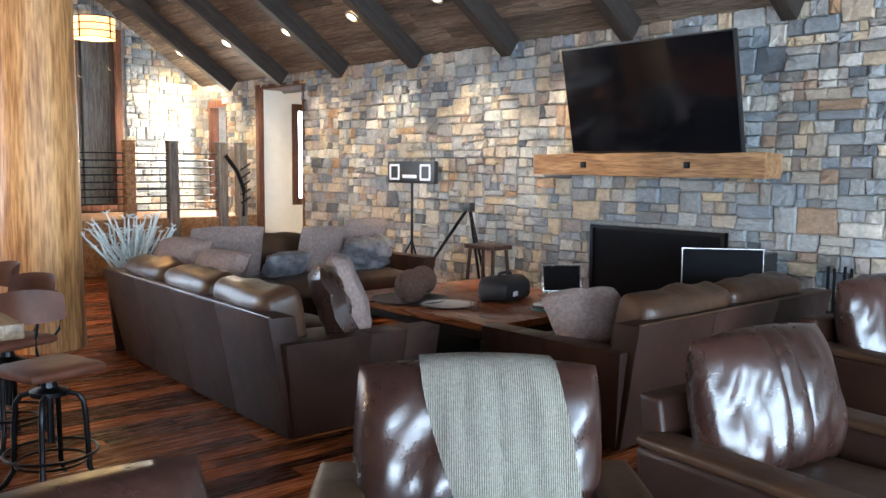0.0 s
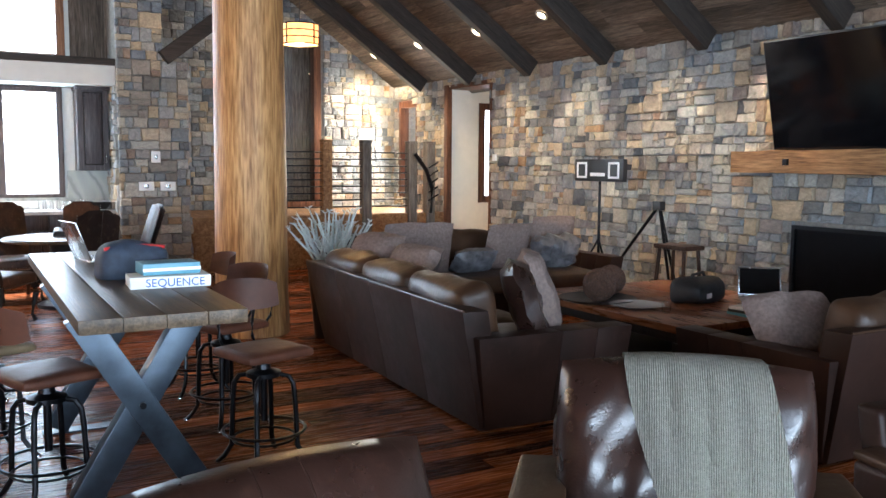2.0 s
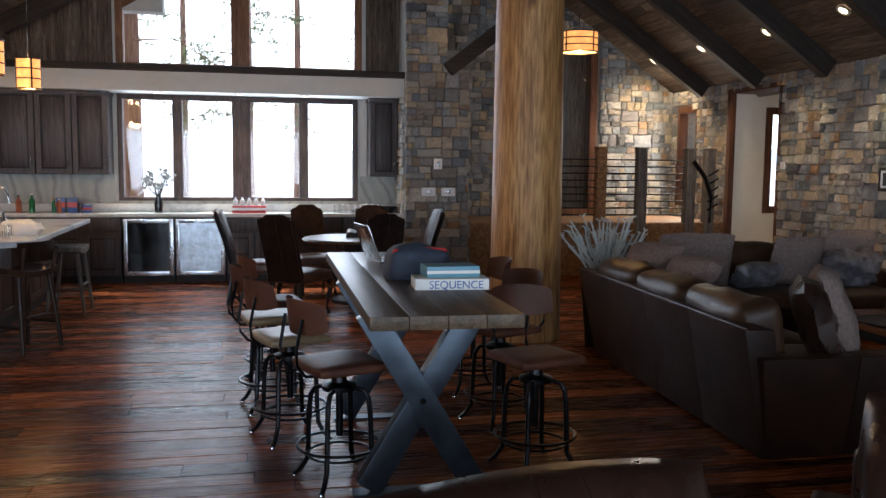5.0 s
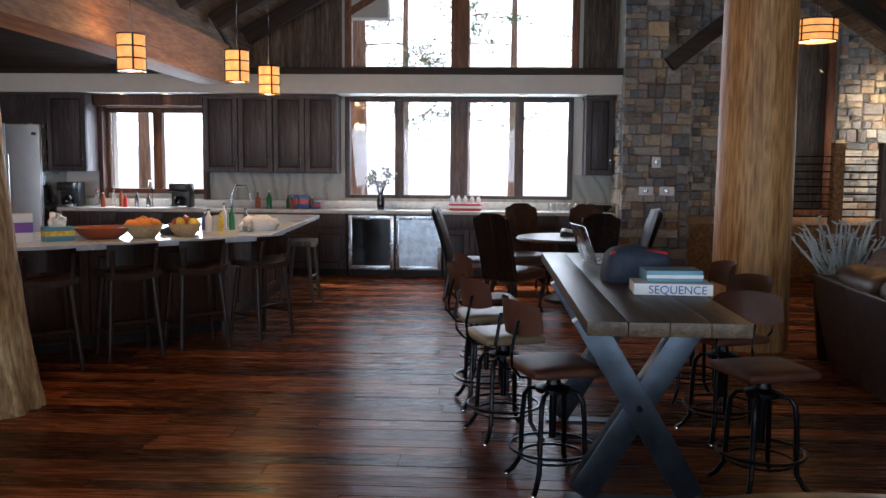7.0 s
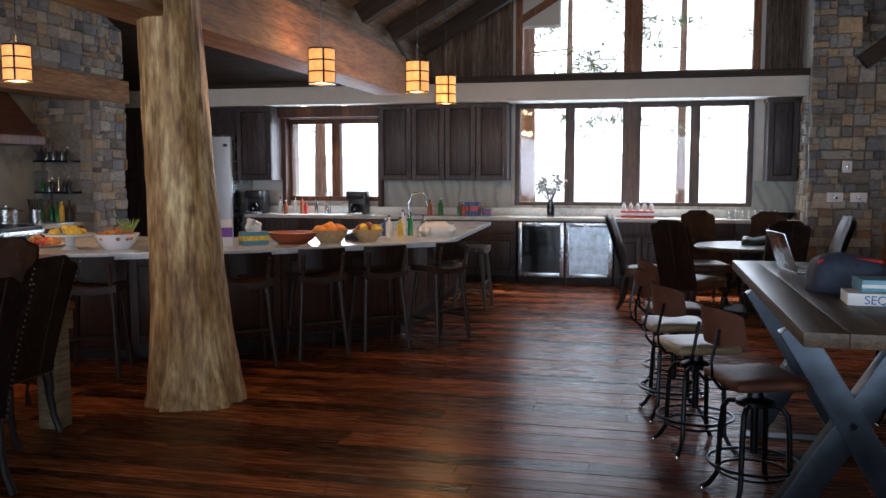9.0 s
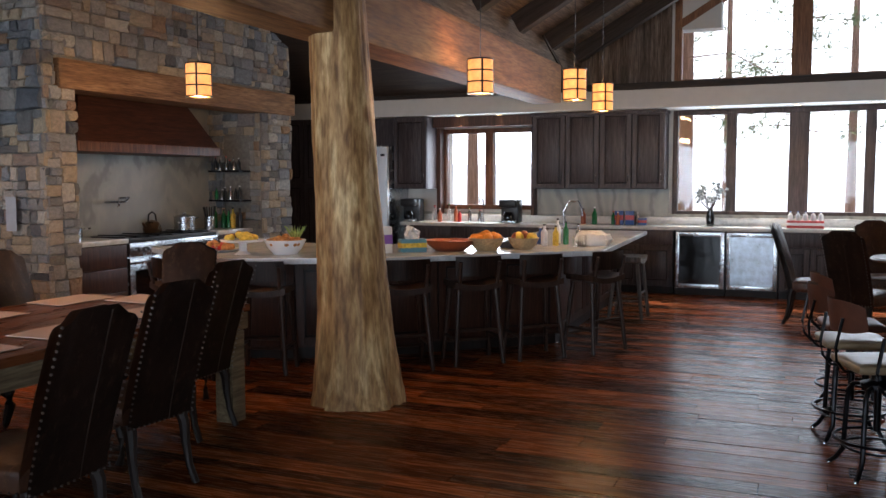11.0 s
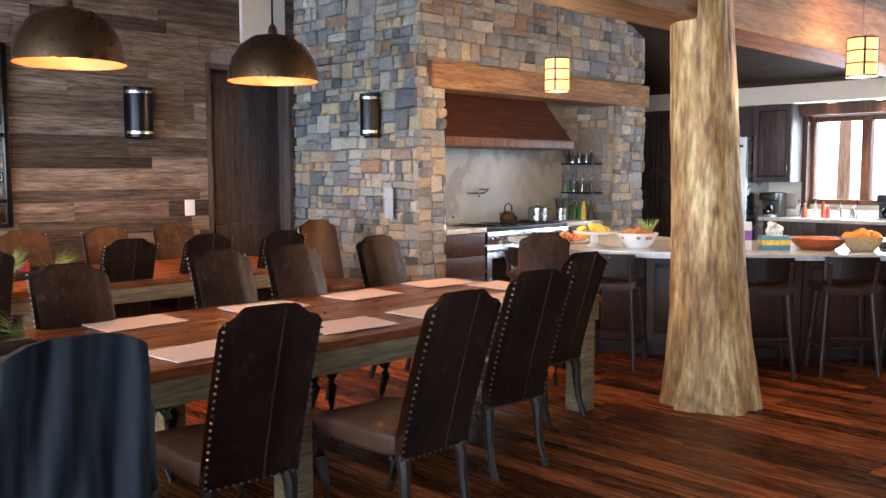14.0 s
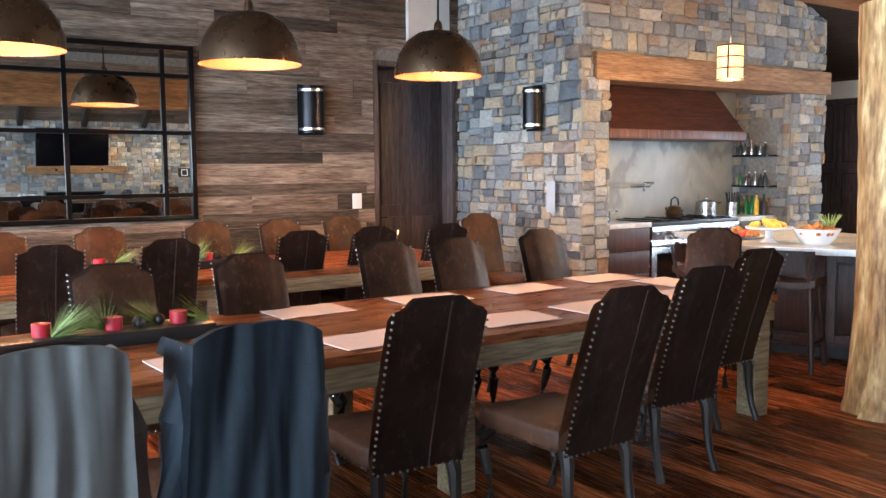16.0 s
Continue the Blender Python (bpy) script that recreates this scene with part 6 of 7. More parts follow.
for x0 in (-2.22, -1.54):
    f = thing("wine_fridge", "stainless framed glass-door undercounter fridge", "fridge", pose(x0, 12.34, 0), "undercounter fridges")
    part("case", box(BM(), .003, .667, .03, .6, .09, .89), "black", f)
    d = part("door", box(box(box(box(BM(), .005, .06, -.02, .025, .10, .88, .004), .605, .66, -.02, .025, .10, .88, .004), .06, .605, -.02, .025, .10, .16, .004), .06, .605, -.02, .025, .82, .88, .004), "steel", f)
    part("glass", box(BM(), .06, .605, .0, .006, .16, .82), "screen" if x0 < -2 else "frosted", d, "dark reflecting glass" if x0 < -2 else "frosted glass with silver bottles behind")
    part("handle", tube(BM(), (.03, -.05, .2), (.03, -.05, .8), .012), "steel", d)
    for k in range(5):
        part("shelf", box(BM(), .065, .60, .007, .03, .24 + k * .12, .25 + k * .12), "steel", f)
    part("kick", box(BM(), .003, .667, .04, .5, 0, .09), "chairleg", f)
fr = thing("refrigerator", "tall stainless steel built-in refrigerator", "refrigerator", pose(-7.60, 12.25, 0))
part("body", box(BM(), 0, .98, .02, .74, 0, 2.15, .006), "steel", fr)
for a, b in ((.005, .485), (.495, .975)):
    d = part("door", box(BM(), a, b, -.03, .02, .12, 2.13, .008), "steel_door", fr)
    part("handle", tube(BM(), ((b - .05) if a < .1 else a + .05, -.08, .6), ((b - .05) if a < .1 else a + .05, -.08, 1.7), .013), "chrome", d)
part("badge", box(BM(), .86, .93, -.034, -.03, 1.98, 2.02), "black", fr)
tc = thing("tall_cabinet", "tall dark panelled kitchen cabinet beside the refrigerator", "cabinet", pose(-6.615, 12.45, 0))
part("body", box(BM(), .002, .58, 0, .53, 1.47, 2.60), "cabinet", tc)
panel_front(tc, "door", pose(.0, 0, 1.47), .58, 1.12, "cabinet")
part("surround", box(BM(), -.98, .0, .25, .53, 2.16, 2.60), "cabinet", tc)

bm = BM()
box(bm, -6.03, -4.40, 12.66, YK - .035, 2.43, 2.598, .006)
setting("window_valance", bm, "island", "dark stained valance above the sink window", "trim")
for x0, x1 in ((-6.03, -5.965), (-4.455, -4.40)):
    bm = BM()
    box(bm, x0, x1, 12.80, YK - .035, 1.06, 2.43, .004)
    setting("window_casing", bm, "island", "dark stained upright beside the sink window", "trim")
for x in (-5.55, -4.9, -1.76, -.68, .23):
    l = thing("soffit_light", "small lit recessed light in the kitchen soffit", "ceiling light", pose(x, 12.55, 2.60), "recessed lights in the soffit")
    part("trim_ring", lathe(BM(), [(.05, -.010), (.075, -.010), (.075, -.001), (.05, -.001), (.05, -.010)], 20, caps=False), "white_paint", l)
    part("lamp", lathe(BM(), [(0, -.006), (.05, -.006), (.05, -.001), (0, -.001)], 18), "bulb_glow", l)
    warm_spot((x, 12.55, 2.57), (x, 12.5, 0.9), 26, 100)

pc = thing("pantry_cabinet", "tall dark panelled pantry cabinet beside the refrigerator", "cabinet", pose(-8.75, 12.30, 0))
part("body", box(BM(), .002, 1.14, .001, .66, .10, 2.598), "cabinet", pc)
part("plinth", box(BM(), .002, 1.14, .05, .62, 0, .099), "chairleg", pc)
for k in range(2):
    panel_front(pc, "door", pose(.003 + k * .568, 0, .11), .568, 1.45, "cabinet")
    panel_front(pc, "door", pose(.003 + k * .568, 0, 1.57), .568, 1.02, "cabinet")

# island
ISL = [(-6.55, 6.80), (-5.25, 5.98), (-4.55, 6.22), (-3.85, 6.62), (-2.28, 8.02), (-2.42, 11.25), (-3.7, 11.25), (-3.7, 8.9), (-4.6, 7.9), (-6.1, 7.9)]
single("island_counter", poly(BM(), ISL, .895, .945, .006), "counter", "angled pale quartzite island counter with rounded edge", "counter")
ISB = [(-6.30, 6.95), (-5.25, 6.42), (-4.75, 6.60), (-4.15, 6.95), (-2.78, 8.18), (-2.86, 11.1), (-3.62, 11.1), (-3.62, 8.95), (-4.65, 7.83), (-6.0, 7.83)]
isl = thing("kitchen_island", "dark stained panelled kitchen island base", "island", pose(0, 0, 0))
part("body", poly(BM(), ISB, .10, .893), "island", isl)
part("plinth", poly(BM(), [(x * .995 - .02, y * .995 + .04) for x, y in ISB], 0, .10), "chairleg", isl)
for (xa, ya), (xb, yb) in zip(ISB[:5], ISB[1:6]):
    L = math.hypot(xb - xa, yb - ya)
    n = max(1, round(L / .62))
    ang = math.degrees(math.atan2(yb - ya, xb - xa))
    for k in range(n):
        px, py = xa + (xb - xa) * k / n, ya + (yb - ya) * k / n
        panel_front(isl, "panel", pose(px, py, .12, 0, 0, ang), L / n, .76, "island", knob=False)
for (x, y) in ((-5.2, 6.2), (-3.85, 6.88), (-2.62, 8.1), (-2.68, 9.6)):
    part("corbel", box(BM(), x - .04, x + .04, y - .12, y + .12, .70, .893, .02), "island", isl)


def island_stool(m, back=True, mat="stoolwood"):
    s = thing("counter_stool", "dark wooden counter stool with scooped seat" + (" and low back" if back else ""), "counter stool", m, "wooden stools at the island")
    bm = box(BM(), -.22, .22, -.17, .17, .64, .69, 0)
    bmesh.ops.subdivide_edges(bm, edges=bm.edges[:], cuts=5, use_grid_fill=True)
    for v in bm.verts:
        v.co.z += .035 * (abs(v.co.x) / .22) ** 2
    part("seat", bm, mat, s)
    for x in (-1, 1):
        for y in (-1, 1):
            part("leg", tube(BM(), (x * .22, y * .19, 0), (x * .17, y * .12, .65), .020, .024), mat, s)
        part("stretcher", tube(BM(), (x * .205, -.165, .22), (x * .205, .165, .22), .014), mat, s)
    part("stretcher", tube(BM(), (-.20, -.15, .30), (.20, -.15, .30), .014), mat, s)
    part("stretcher", tube(BM(), (-.20, .15, .16), (.20, .15, .16), .014), mat, s)
    if back:
        for x in (-.17, .17):
            part("back_post", tube(BM(), (x, -.15, .67), (x * 1.05, -.20, .90), .016), mat, s)
        bm = BM()
        bmesh.ops.create_grid(bm, x_segments=8, y_segments=2, size=.5)
        for v in bm.verts:
            v.co = Vector((v.co.x * .42, -.205 + .05 * (v.co.x * 2) ** 2, .87 + v.co.y * .15))
        bmesh.ops.solidify(bm, geom=bm.faces[:], thickness=.02)
        part("back_rail", bm, mat, s)


for x, y, rz in ((-5.55, 6.02, -20), (-4.72, 6.08, 18), (-3.70, 6.62, 38), (-3.25, 7.13, 40), (-2.81, 7.53, 42), (-2.36, 8.04, 60)):
    island_stool(pose(x, y, 0, 0, 0, rz))
island_stool(pose(-2.42, 10.05, 0, 0, 0, 90), False, "fence_grey")

# range alcove
rg = thing("cooking_range", "wide stainless range with dark cooktop", "range", pose(-7.62, 7.62, 0, 0, 0, 90))
part("body", box(BM(), 0, 1.60, .03, .66, .10, .90, .006), "steel", rg)
part("cooktop", box(BM(), 0, 1.60, .0, .66, .90, .945, .006), "black", rg)
part("control_panel", box(BM(), 0, 1.60, -.03, .03, .74, .90, .012), "steel", rg)
for k in range(10):
    part("knob", tube(BM(), (.1 + k * .155, -.03, .82), (.1 + k * .155, -.075, .82), .028, .024, 14), "chrome", rg)
for a, b in ((.02, .55), (.57, 1.58)):
    d = part("oven_door", box(BM(), a, b, -.01, .03, .14, .72, .008), "steel", rg)
    part("window", box(BM(), a + .09, b - .09, -.014, -.0105, .24, .58), "screen", d)
    part("handle", tube(BM(), (a + .03, -.06, .67), (b - .03, -.06, .67), .014), "chrome", d)
for k in range(4):
    part("grate", box(box(BM(), .06 + k * .39, .40 + k * .39, .08, .6, .946, .96), .2 + k * .39, .24 + k * .39, .05, .63, .958, .972), "black_metal", rg)
part("foot", box(BM(), .02, 1.58, .06, .6, 0, .10), "black", rg)
for y0, y1 in ((6.76, 7.61), (9.23, 9.99)):
    c = thing("base_cabinet", "dark stained drawer cabinet beside the range", "cabinet", pose(-7.62, y0, 0, 0, 0, 90), "range side cabinets")
    w = y1 - y0
    part("body", box(BM(), .001, w - .001, .0, .66, .08, .90), "island", c)
    part("plinth", box(BM(), .001, w - .001, .05, .6, 0, .08), "chairleg", c)
    for k in range(3):
        part("drawer", box(BM(), .02, w - .02, -.022, -.0005, .11 + k * .265, .36 + k * .265, .008), "island", c)
    single("side_counter", box(BM(), -.69, .03, y0, y1, .90, .955, .006), "counter", "pale stone counter beside the range", "counter", pose(-7.62, 0, 0))
hd = thing("range_hood", "wide copper-brown range hood with sloped canopy", "range hood", pose(0, 0, 0))
bm = BM()
lo = [(-8.295, 6.95), (-7.62, 6.95), (-7.62, 9.30), (-8.295, 9.30)]
hi = [(-8.295, 7.35), (-8.0, 7.35), (-8.0, 8.90), (-8.295, 8.90)]
vl = [bm.verts.new((x, y, 2.03)) for x, y in lo]
vh = [bm.verts.new((x, y, 2.79)) for x, y in hi]
bm.faces.new(vl[::-1]), bm.faces.new(vh)
for i in range(4):
    bm.faces.new((vl[i], vl[(i + 1) % 4], vh[(i + 1) % 4], vh[i]))
bmesh.ops.recalc_face_normals(bm, faces=bm.faces[:])
part("canopy", bm, "hood", hd)
part("lip", box(BM(), -8.295, -7.60, 6.93, 9.32, 1.92, 2.03, .008), "trim", hd)
for z in (1.32, 1.72):
    sh = thing("spice_shelf", "thin dark shelf in the stone niche", "shelf", pose(-7.86, 9.86, z), "spice shelves")
    part("board", box(BM(), -.26, .26, -.14, .12, 0, .025, .003), "black_metal", sh)


def bottle(x, y, z, h, r, mat, capm, label, cat="bottle", group=""):
    b = thing("bottle", label, cat, pose(x, y, z), group)
    part("body", lathe(BM(), [(0, 0), (r, 0), (r, h * .62), (r * .4, h * .78), (r * .36, h * .92), (0, h * .92)], 14), mat, b)
    part("cap", lathe(BM(), [(0, h * .921), (r * .42, h * .921), (r * .42, h), (0, h)], 12), capm, b)


rnd = random.Random(9)
for z in (1.345, 1.745):
    for k in range(6):
        bottle(-8.06 + k * .08, 9.82 + rnd.uniform(-.03, .03), z, rnd.uniform(.14, .2), .026, rnd.choice(("black", "green", "terracotta", "steel")), rnd.choice(("black", "red", "ceramic")), "small spice bottle on the niche shelf", "bottle", "spice bottles")
for k in range(5):
    bottle(-8.05 + k * .09, 9.80 + rnd.uniform(-.04, .04), .957, rnd.uniform(.24, .32), .035, rnd.choice(("green", "black", "yellow")), "black", "oil bottle on the side counter", "bottle", "oil bottles by the range")


def pot(x, y, z, r, h, label):
    p = thing("cooking_pot", label, "pot", pose(x, y, z))
    part("body", lathe(BM(), [(0, 0), (r, 0), (r, h), (r - .005, h), (r - .005, .01), (0, .01)], 24), "steel", p)
    part("lid", lathe(BM(), [(r, h), (r * .7, h + .02), (.02, h + .03), (.02, h + .05), (0, h + .05)], 24), "steel", p)
    part("handle", bent(BM(), [(0, r, h * .8), (0, r + .16, h * .9)], .01, 6), "steel", p)


pot(-7.95, 7.15, .957, .10, .13, "steel saucepan with lid beside the range")
pot(-7.95, 9.0, .974, .13, .17, "large steel stock pot on the range")
kt = thing("kettle", "dark kettle with looped handle on the range", "kettle", pose(-7.9, 8.35, .974))
part("body", lathe(BM(), [(0, 0), (.10, 0), (.115, .05), (.08, .13), (.03, .15), (0, .155)], 24), "bronze", kt)
part("handle", bent(BM(), [(0, -.07, .13), (0, -.06, .22), (0, 0, .25), (0, .06, .22), (0, .07, .13)], .01, 6), "black", kt)
part("spout", bent(BM(), [(0, -.1, .06), (0, -.16, .12)], .015, 6), "bronze", kt)
pf = thing("pot_filler", "steel folding pot filler tap on the backsplash", "tap", pose(-8.3, 8.0, 1.35))
part("pipe", bent(BM(), [(0, 0, 0), (.08, 0, 0), (.08, .25, 0), (.12, .27, .05), (.18, .05, .05), (.18, .03, -.06)], .012, 8), "steel", pf)
ub = thing("utensil_crock", "steel crock full of dark cooking utensils", "utensils", pose(-7.9, 9.45, .957))
part("crock", lathe(BM(), [(0, 0), (.07, 0), (.07, .17), (.065, .17), (.065, .02), (0, .02)], 18), "steel", ub)
for k in range(7):
    a = k * .9
    part("utensil", bent(BM(), [(.03 * math.cos(a), .03 * math.sin(a), .03), (.08 * math.cos(a), .08 * math.sin(a), .30)], .009, 6), rnd.choice(("black", "stoolwood")), ub)

# on the island
IZ = .945
def bowl(x, y, z, r, h, mat, label, name="bowl"):
    t = thing(name, label, name.replace("_", " "), pose(x, y, z))
    part("shell", lathe(BM(), [(0, 0), (r * .55, 0), (r * .8, h * .4), (r, h), (r - .01, h), (r * .76, h * .42), (r * .5, .012), (0, .012)], 28), mat, t)
    return t
def heap(parent, name, x, y, z, r, n, size, mat, seed):
    q = random.Random(seed)
    for k in range(n):
        a, d = q.uniform(0, 6.28), r * math.sqrt(q.random())
        bm = BM()
        bmesh.ops.create_icosphere(bm, subdivisions=2, radius=size * q.uniform(.85, 1.15), matrix=Matrix.Translation((x + d * math.cos(a), y + d * math.sin(a), z + size * .6 + (r - d) * .35)))
        part(name, bm, mat, parent)
b1 = bowl(-3.30, 7.62, IZ, .17, .12, "basket", "round wicker basket heaped with oranges", "fruit_basket")
heap(b1, "orange", 0, 0, .085, .12, 20, .044, "orange", 1)
b2 = bowl(-3.02, 7.88, IZ, .15, .11, "basket", "round wicker basket of mixed fruit", "fruit_basket")
heap(b2, "apple", 0, 0, .08, .10, 9, .044, "yellow", 2)
heap(b2, "peach", 0, 0, .08, .10, 5, .044, "terracotta", 12)
bowl(-3.62, 7.50, IZ, .24, .10, "terracotta", "wide glazed red-brown serving bowl", "serving_bowl")
bs2 = bowl(-4.85, 6.60, IZ, .19, .13, "ceramic", "white bowl heaped with baked snacks", "snack_bowl")
heap(bs2, "snack", 0, 0, .08, .15, 26, .035, "food", 3)
ck = thing("cake_stand", "white footed cake stand with sliced fruit", "cake stand", pose(-5.20, 6.45, IZ))
part("stand", lathe(BM(), [(0, 0), (.08, 0), (.035, .03), (.035, .10), (.19, .115), (.20, .135), (0, .13)], 28), "ceramic", ck)
heap(ck, "fruit_slice", 0, 0, .12, .15, 22, .03, "yellow", 4)
pt = thing("platter", "white platter of fruit and pastries", "platter", pose(-5.62, 6.62, IZ))
part("dish", lathe(BM(), [(0, 0), (.18, 0), (.24, .025), (.18, .014), (0, .012)], 28), "ceramic", pt)
heap(pt, "pastry", 0, 0, .01, .17, 18, .033, "food", 5)
heap(pt, "strawberry", .05, .03, .02, .10, 8, .025, "red", 6)
pn = thing("pineapple_top", "spiky green pineapple leaves among the snacks", "fruit", pose(-4.88, 6.82, IZ))
for k in range(12):
    a = k * .55
    part("leaf", bent(BM(), [(0, 0, 0), (.03 * math.cos(a), .03 * math.sin(a), .14), (.10 * math.cos(a), .10 * math.sin(a), .24)], .01, 5, [.014, .012, .002]), "pine_sprig", pn)
def carton(x, y, z, w, d, h, mat, label, band=None, rz=20, name="carton"):
    c = thing(name, label, name.replace("_", " "), pose(x, y, z, 0, 0, rz))
    part("box", box(BM(), -w / 2, w / 2, -d / 2, d / 2, 0, h, .004), mat, c)
    if band:
        part("print_band", box(BM(), -w / 2 - .001, w / 2 + .001, -d / 2 - .001, d / 2 + .001, h * .35, h * .7), band, c)
    return c
carton(-4.08, 7.0, IZ, .17, .1, .24, "paper", "white and purple cereal carton on the island", "purple", 40)
tb = carton(-3.88, 7.22, IZ, .24, .12, .12, "teal", "pale floral tissue box with a tissue pulled up", "yellow", 42, "tissue_box")
part("tissue", pillow(BM(), .14, .14, .06, Matrix.Translation((0, 0, .16)) @ pose(0, 0, 0, 70, 20, 0), 8, wrinkle=.05, seed=2), "paper", tb)
bottle(-4.52, 6.72, IZ, .30, .038, "green", "steel", "green glass bottle on the island")
for k, (x, y, h, r, mt_) in enumerate(((-2.95, 8.35, .22, .035, "ceramic"), (-2.86, 8.45, .20, .03, "yellow"), (-2.80, 8.62, .24, .03, "green"), (-3.05, 8.55, .18, .035, "blue"), (-2.92, 8.75, .26, .03, "ceramic"), (-3.12, 8.2, .16, .03, "ceramic"), (-2.74, 8.9, .2, .028, "steel"), (-2.98, 9.0, .22, .03, "green"))):
    bottle(x, y, IZ, h, r, mt_, rnd.choice(("ceramic", "red", "black")), "bottle of drink or sauce standing on the island", "bottle", "bottles on the island")
for k in range(6):
    single("drinking_glass", lathe(BM(), [(0, 0), (.028, 0), (.034, .11), (.031, .11), (.025, .008), (0, .008)], 14), "glass", "clear drinking glass on the island", "glass", pose(-2.62 + .05 * (k % 2), 8.32 + .09 * k, IZ), "glasses on the island")
single("crumpled_sheet", pillow(BM(), .36, .26, .15, None, 14, wrinkle=.03, seed=5), "paper", "crumpled white plastic sheet on the island", "plastic sheet", pose(-2.52, 8.62, IZ + .06))
single("folded_cloth", slab_cushion(BM(), -.15, .15, -.11, .11, 0, .07, .03, .01, wrinkle=.03), "navy", "folded dark cloth on the island counter", "cloth", pose(-3.12, 8.05, IZ + .004))
fa = thing("island_tap", "tall steel gooseneck tap at the island sink", "tap", pose(-3.0, 9.3, IZ))
part("spout", bent(BM(), [(0, 0, 0), (0, 0, .3), (.06, 0, .42), (.16, 0, .42), (.2, 0, .34), (.2, 0, .26)], .014, 8), "steel", fa)
# along the back counter
CZ = .951
for k, (x, label, mt_) in enumerate(((-6.35, "black drip coffee maker on the back counter", "black"), (-4.70, "black pod coffee machine on the back counter", "black"))):
    c = thing("coffee_maker", label, "coffee maker", pose(x, 12.55, CZ))
    part("body", box(BM(), -.14, .14, -.05, .18, 0, .36, .03), mt_, c)
    part("head", box(BM(), -.13, .13, -.18, -.0505, .24, .36, .03), mt_, c)
    part("drip_tray", box(BM(), -.11, .11, -.17, -.0505, 0, .04, .008), "steel", c)
    part("carafe", lathe(BM(), [(0, .041), (.07, .041), (.08, .11), (.05, .17), (0, .17)], 18, Matrix.Translation((0, -.115, 0))), "screen", c)
for k in range(12):
    x = (-6.0 + k * .13 if k < 7 else -3.55 + (k - 7) * .18) + rnd.uniform(-.05, .05)
    bottle(x, 12.58 + rnd.uniform(-.06, .08), CZ, rnd.uniform(.16, .3), rnd.uniform(.028, .04), rnd.choice(("green", "glass", "ceramic", "steel", "terracotta", "ceramic", "red")), rnd.choice(("ceramic", "red", "black", "green")), "bottle standing on the back counter", "bottle", "bottles on the back counter")
for x in (-3.05, -2.9, -2.72):
    carton(x, 12.6, CZ, .12, .1, .2 if x < -2.8 else .1, "blue", "blue and red drink carton on the back counter", "red", 5)
tp2 = thing("sink_tap", "steel gooseneck tap before the window", "tap", pose(-5.2, 12.72, CZ))
part("spout", bent(BM(), [(0, 0, 0), (0, 0, .28), (0, -.05, .38), (0, -.14, .38), (0, -.18, .3)], .012, 8), "steel", tp2)
vs_ = thing("flower_vase", "dark glass vase of pale dried flowers by the window", "vase", pose(-1.78, 12.6, CZ))
part("vase", lathe(BM(), [(0, 0), (.05, 0), (.06, .12), (.035, .22), (.04, .25), (.035, .25), (.03, .22), (0, .05)], 18), "screen", vs_)
for k in range(16):
    a, d = rnd.uniform(0, 6.28), rnd.uniform(.06, .26)
    e = Vector((d * math.cos(a), d * math.sin(a) * .6, rnd.uniform(.36, .58)))
    st = part("stem", bent(BM(), [(0, 0, .2), e * .6 + Vector((0, 0, .08)), e], .004, 5), "stoolwood", vs_)
    bm = BM()
    for q in range(6):
        bmesh.ops.create_icosphere(bm, subdivisions=1, radius=rnd.uniform(.014, .026), matrix=Matrix.Translation(e + Vector((rnd.gauss(0, .03), rnd.gauss(0, .03), rnd.gauss(0, .03)))))
    part("blossom", bm, "twig", st)
carton(-.55, 12.56, CZ, .46, .2, .10, "red", "red tray of packed drink bottles on the counter", "ceramic", 0, "drink_tray")
for k in range(10):
    bottle(-.74 + (k % 5) * .095, 12.52 + (k // 5) * .09, CZ + .101, .12, .03, "ceramic", "blue", "small clear water bottle in the tray", "bottle", "water bottles in the tray")
for k in range(16):
    single("drinking_glass", lathe(BM(), [(0, 0), (.03, 0), (.036, .12), (.033, .12), (.027, .008), (0, .008)], 12), "glass", "clear drinking glass on the window counter", "glass", pose(.68 + (k % 8) * .085, 12.52 + (k // 8) * .1, CZ), "glasses on the window counter")
single("bowl", lathe(BM(), [(0, 0), (.08, 0), (.15, .09), (.14, .09), (.07, .012), (0, .012)], 20), "black", "dark bowl at the end of the counter", "bowl", pose(1.42, 12.6, CZ))

# small round breakfast table with tall chairs
rt = thing("round_table", "round dark pedestal table with a glossy pale top", "table", pose(.72, 10.35, 0))
part("tabletop", lathe(BM(), [(0, .73), (.60, .73), (.62, .75), (.60, .77), (0, .77)], 40), "bartop", rt)
part("pedestal", lathe(BM(), [(.28, 0), (.28, .04), (.10, .10), (.08, .4), (.14, .70), (.2, .73)], 24), "chairleg", rt)
for x, y, rz in ((-.62, 10.40, -95), (-.08, 9.30, -35), (.98, 11.15, 165), (1.52, 10.42, 95), (0.25, 11.3, 190), (.92, 9.5, 8)):
    dining_chair(pose(x, y, 0, 0, 0, rz), DARK if y < 10 else "tall dining chair with olive-tan leather at the round table")
single("crumpled_cloth", slab_cushion(BM(), -.22, .22, -.12, .12, 0, .07, .03, .02, wrinkle=.06, n=8), "black_cloth", "dark cloth heap on the round table", "cloth", pose(.85, 10.45, .772))
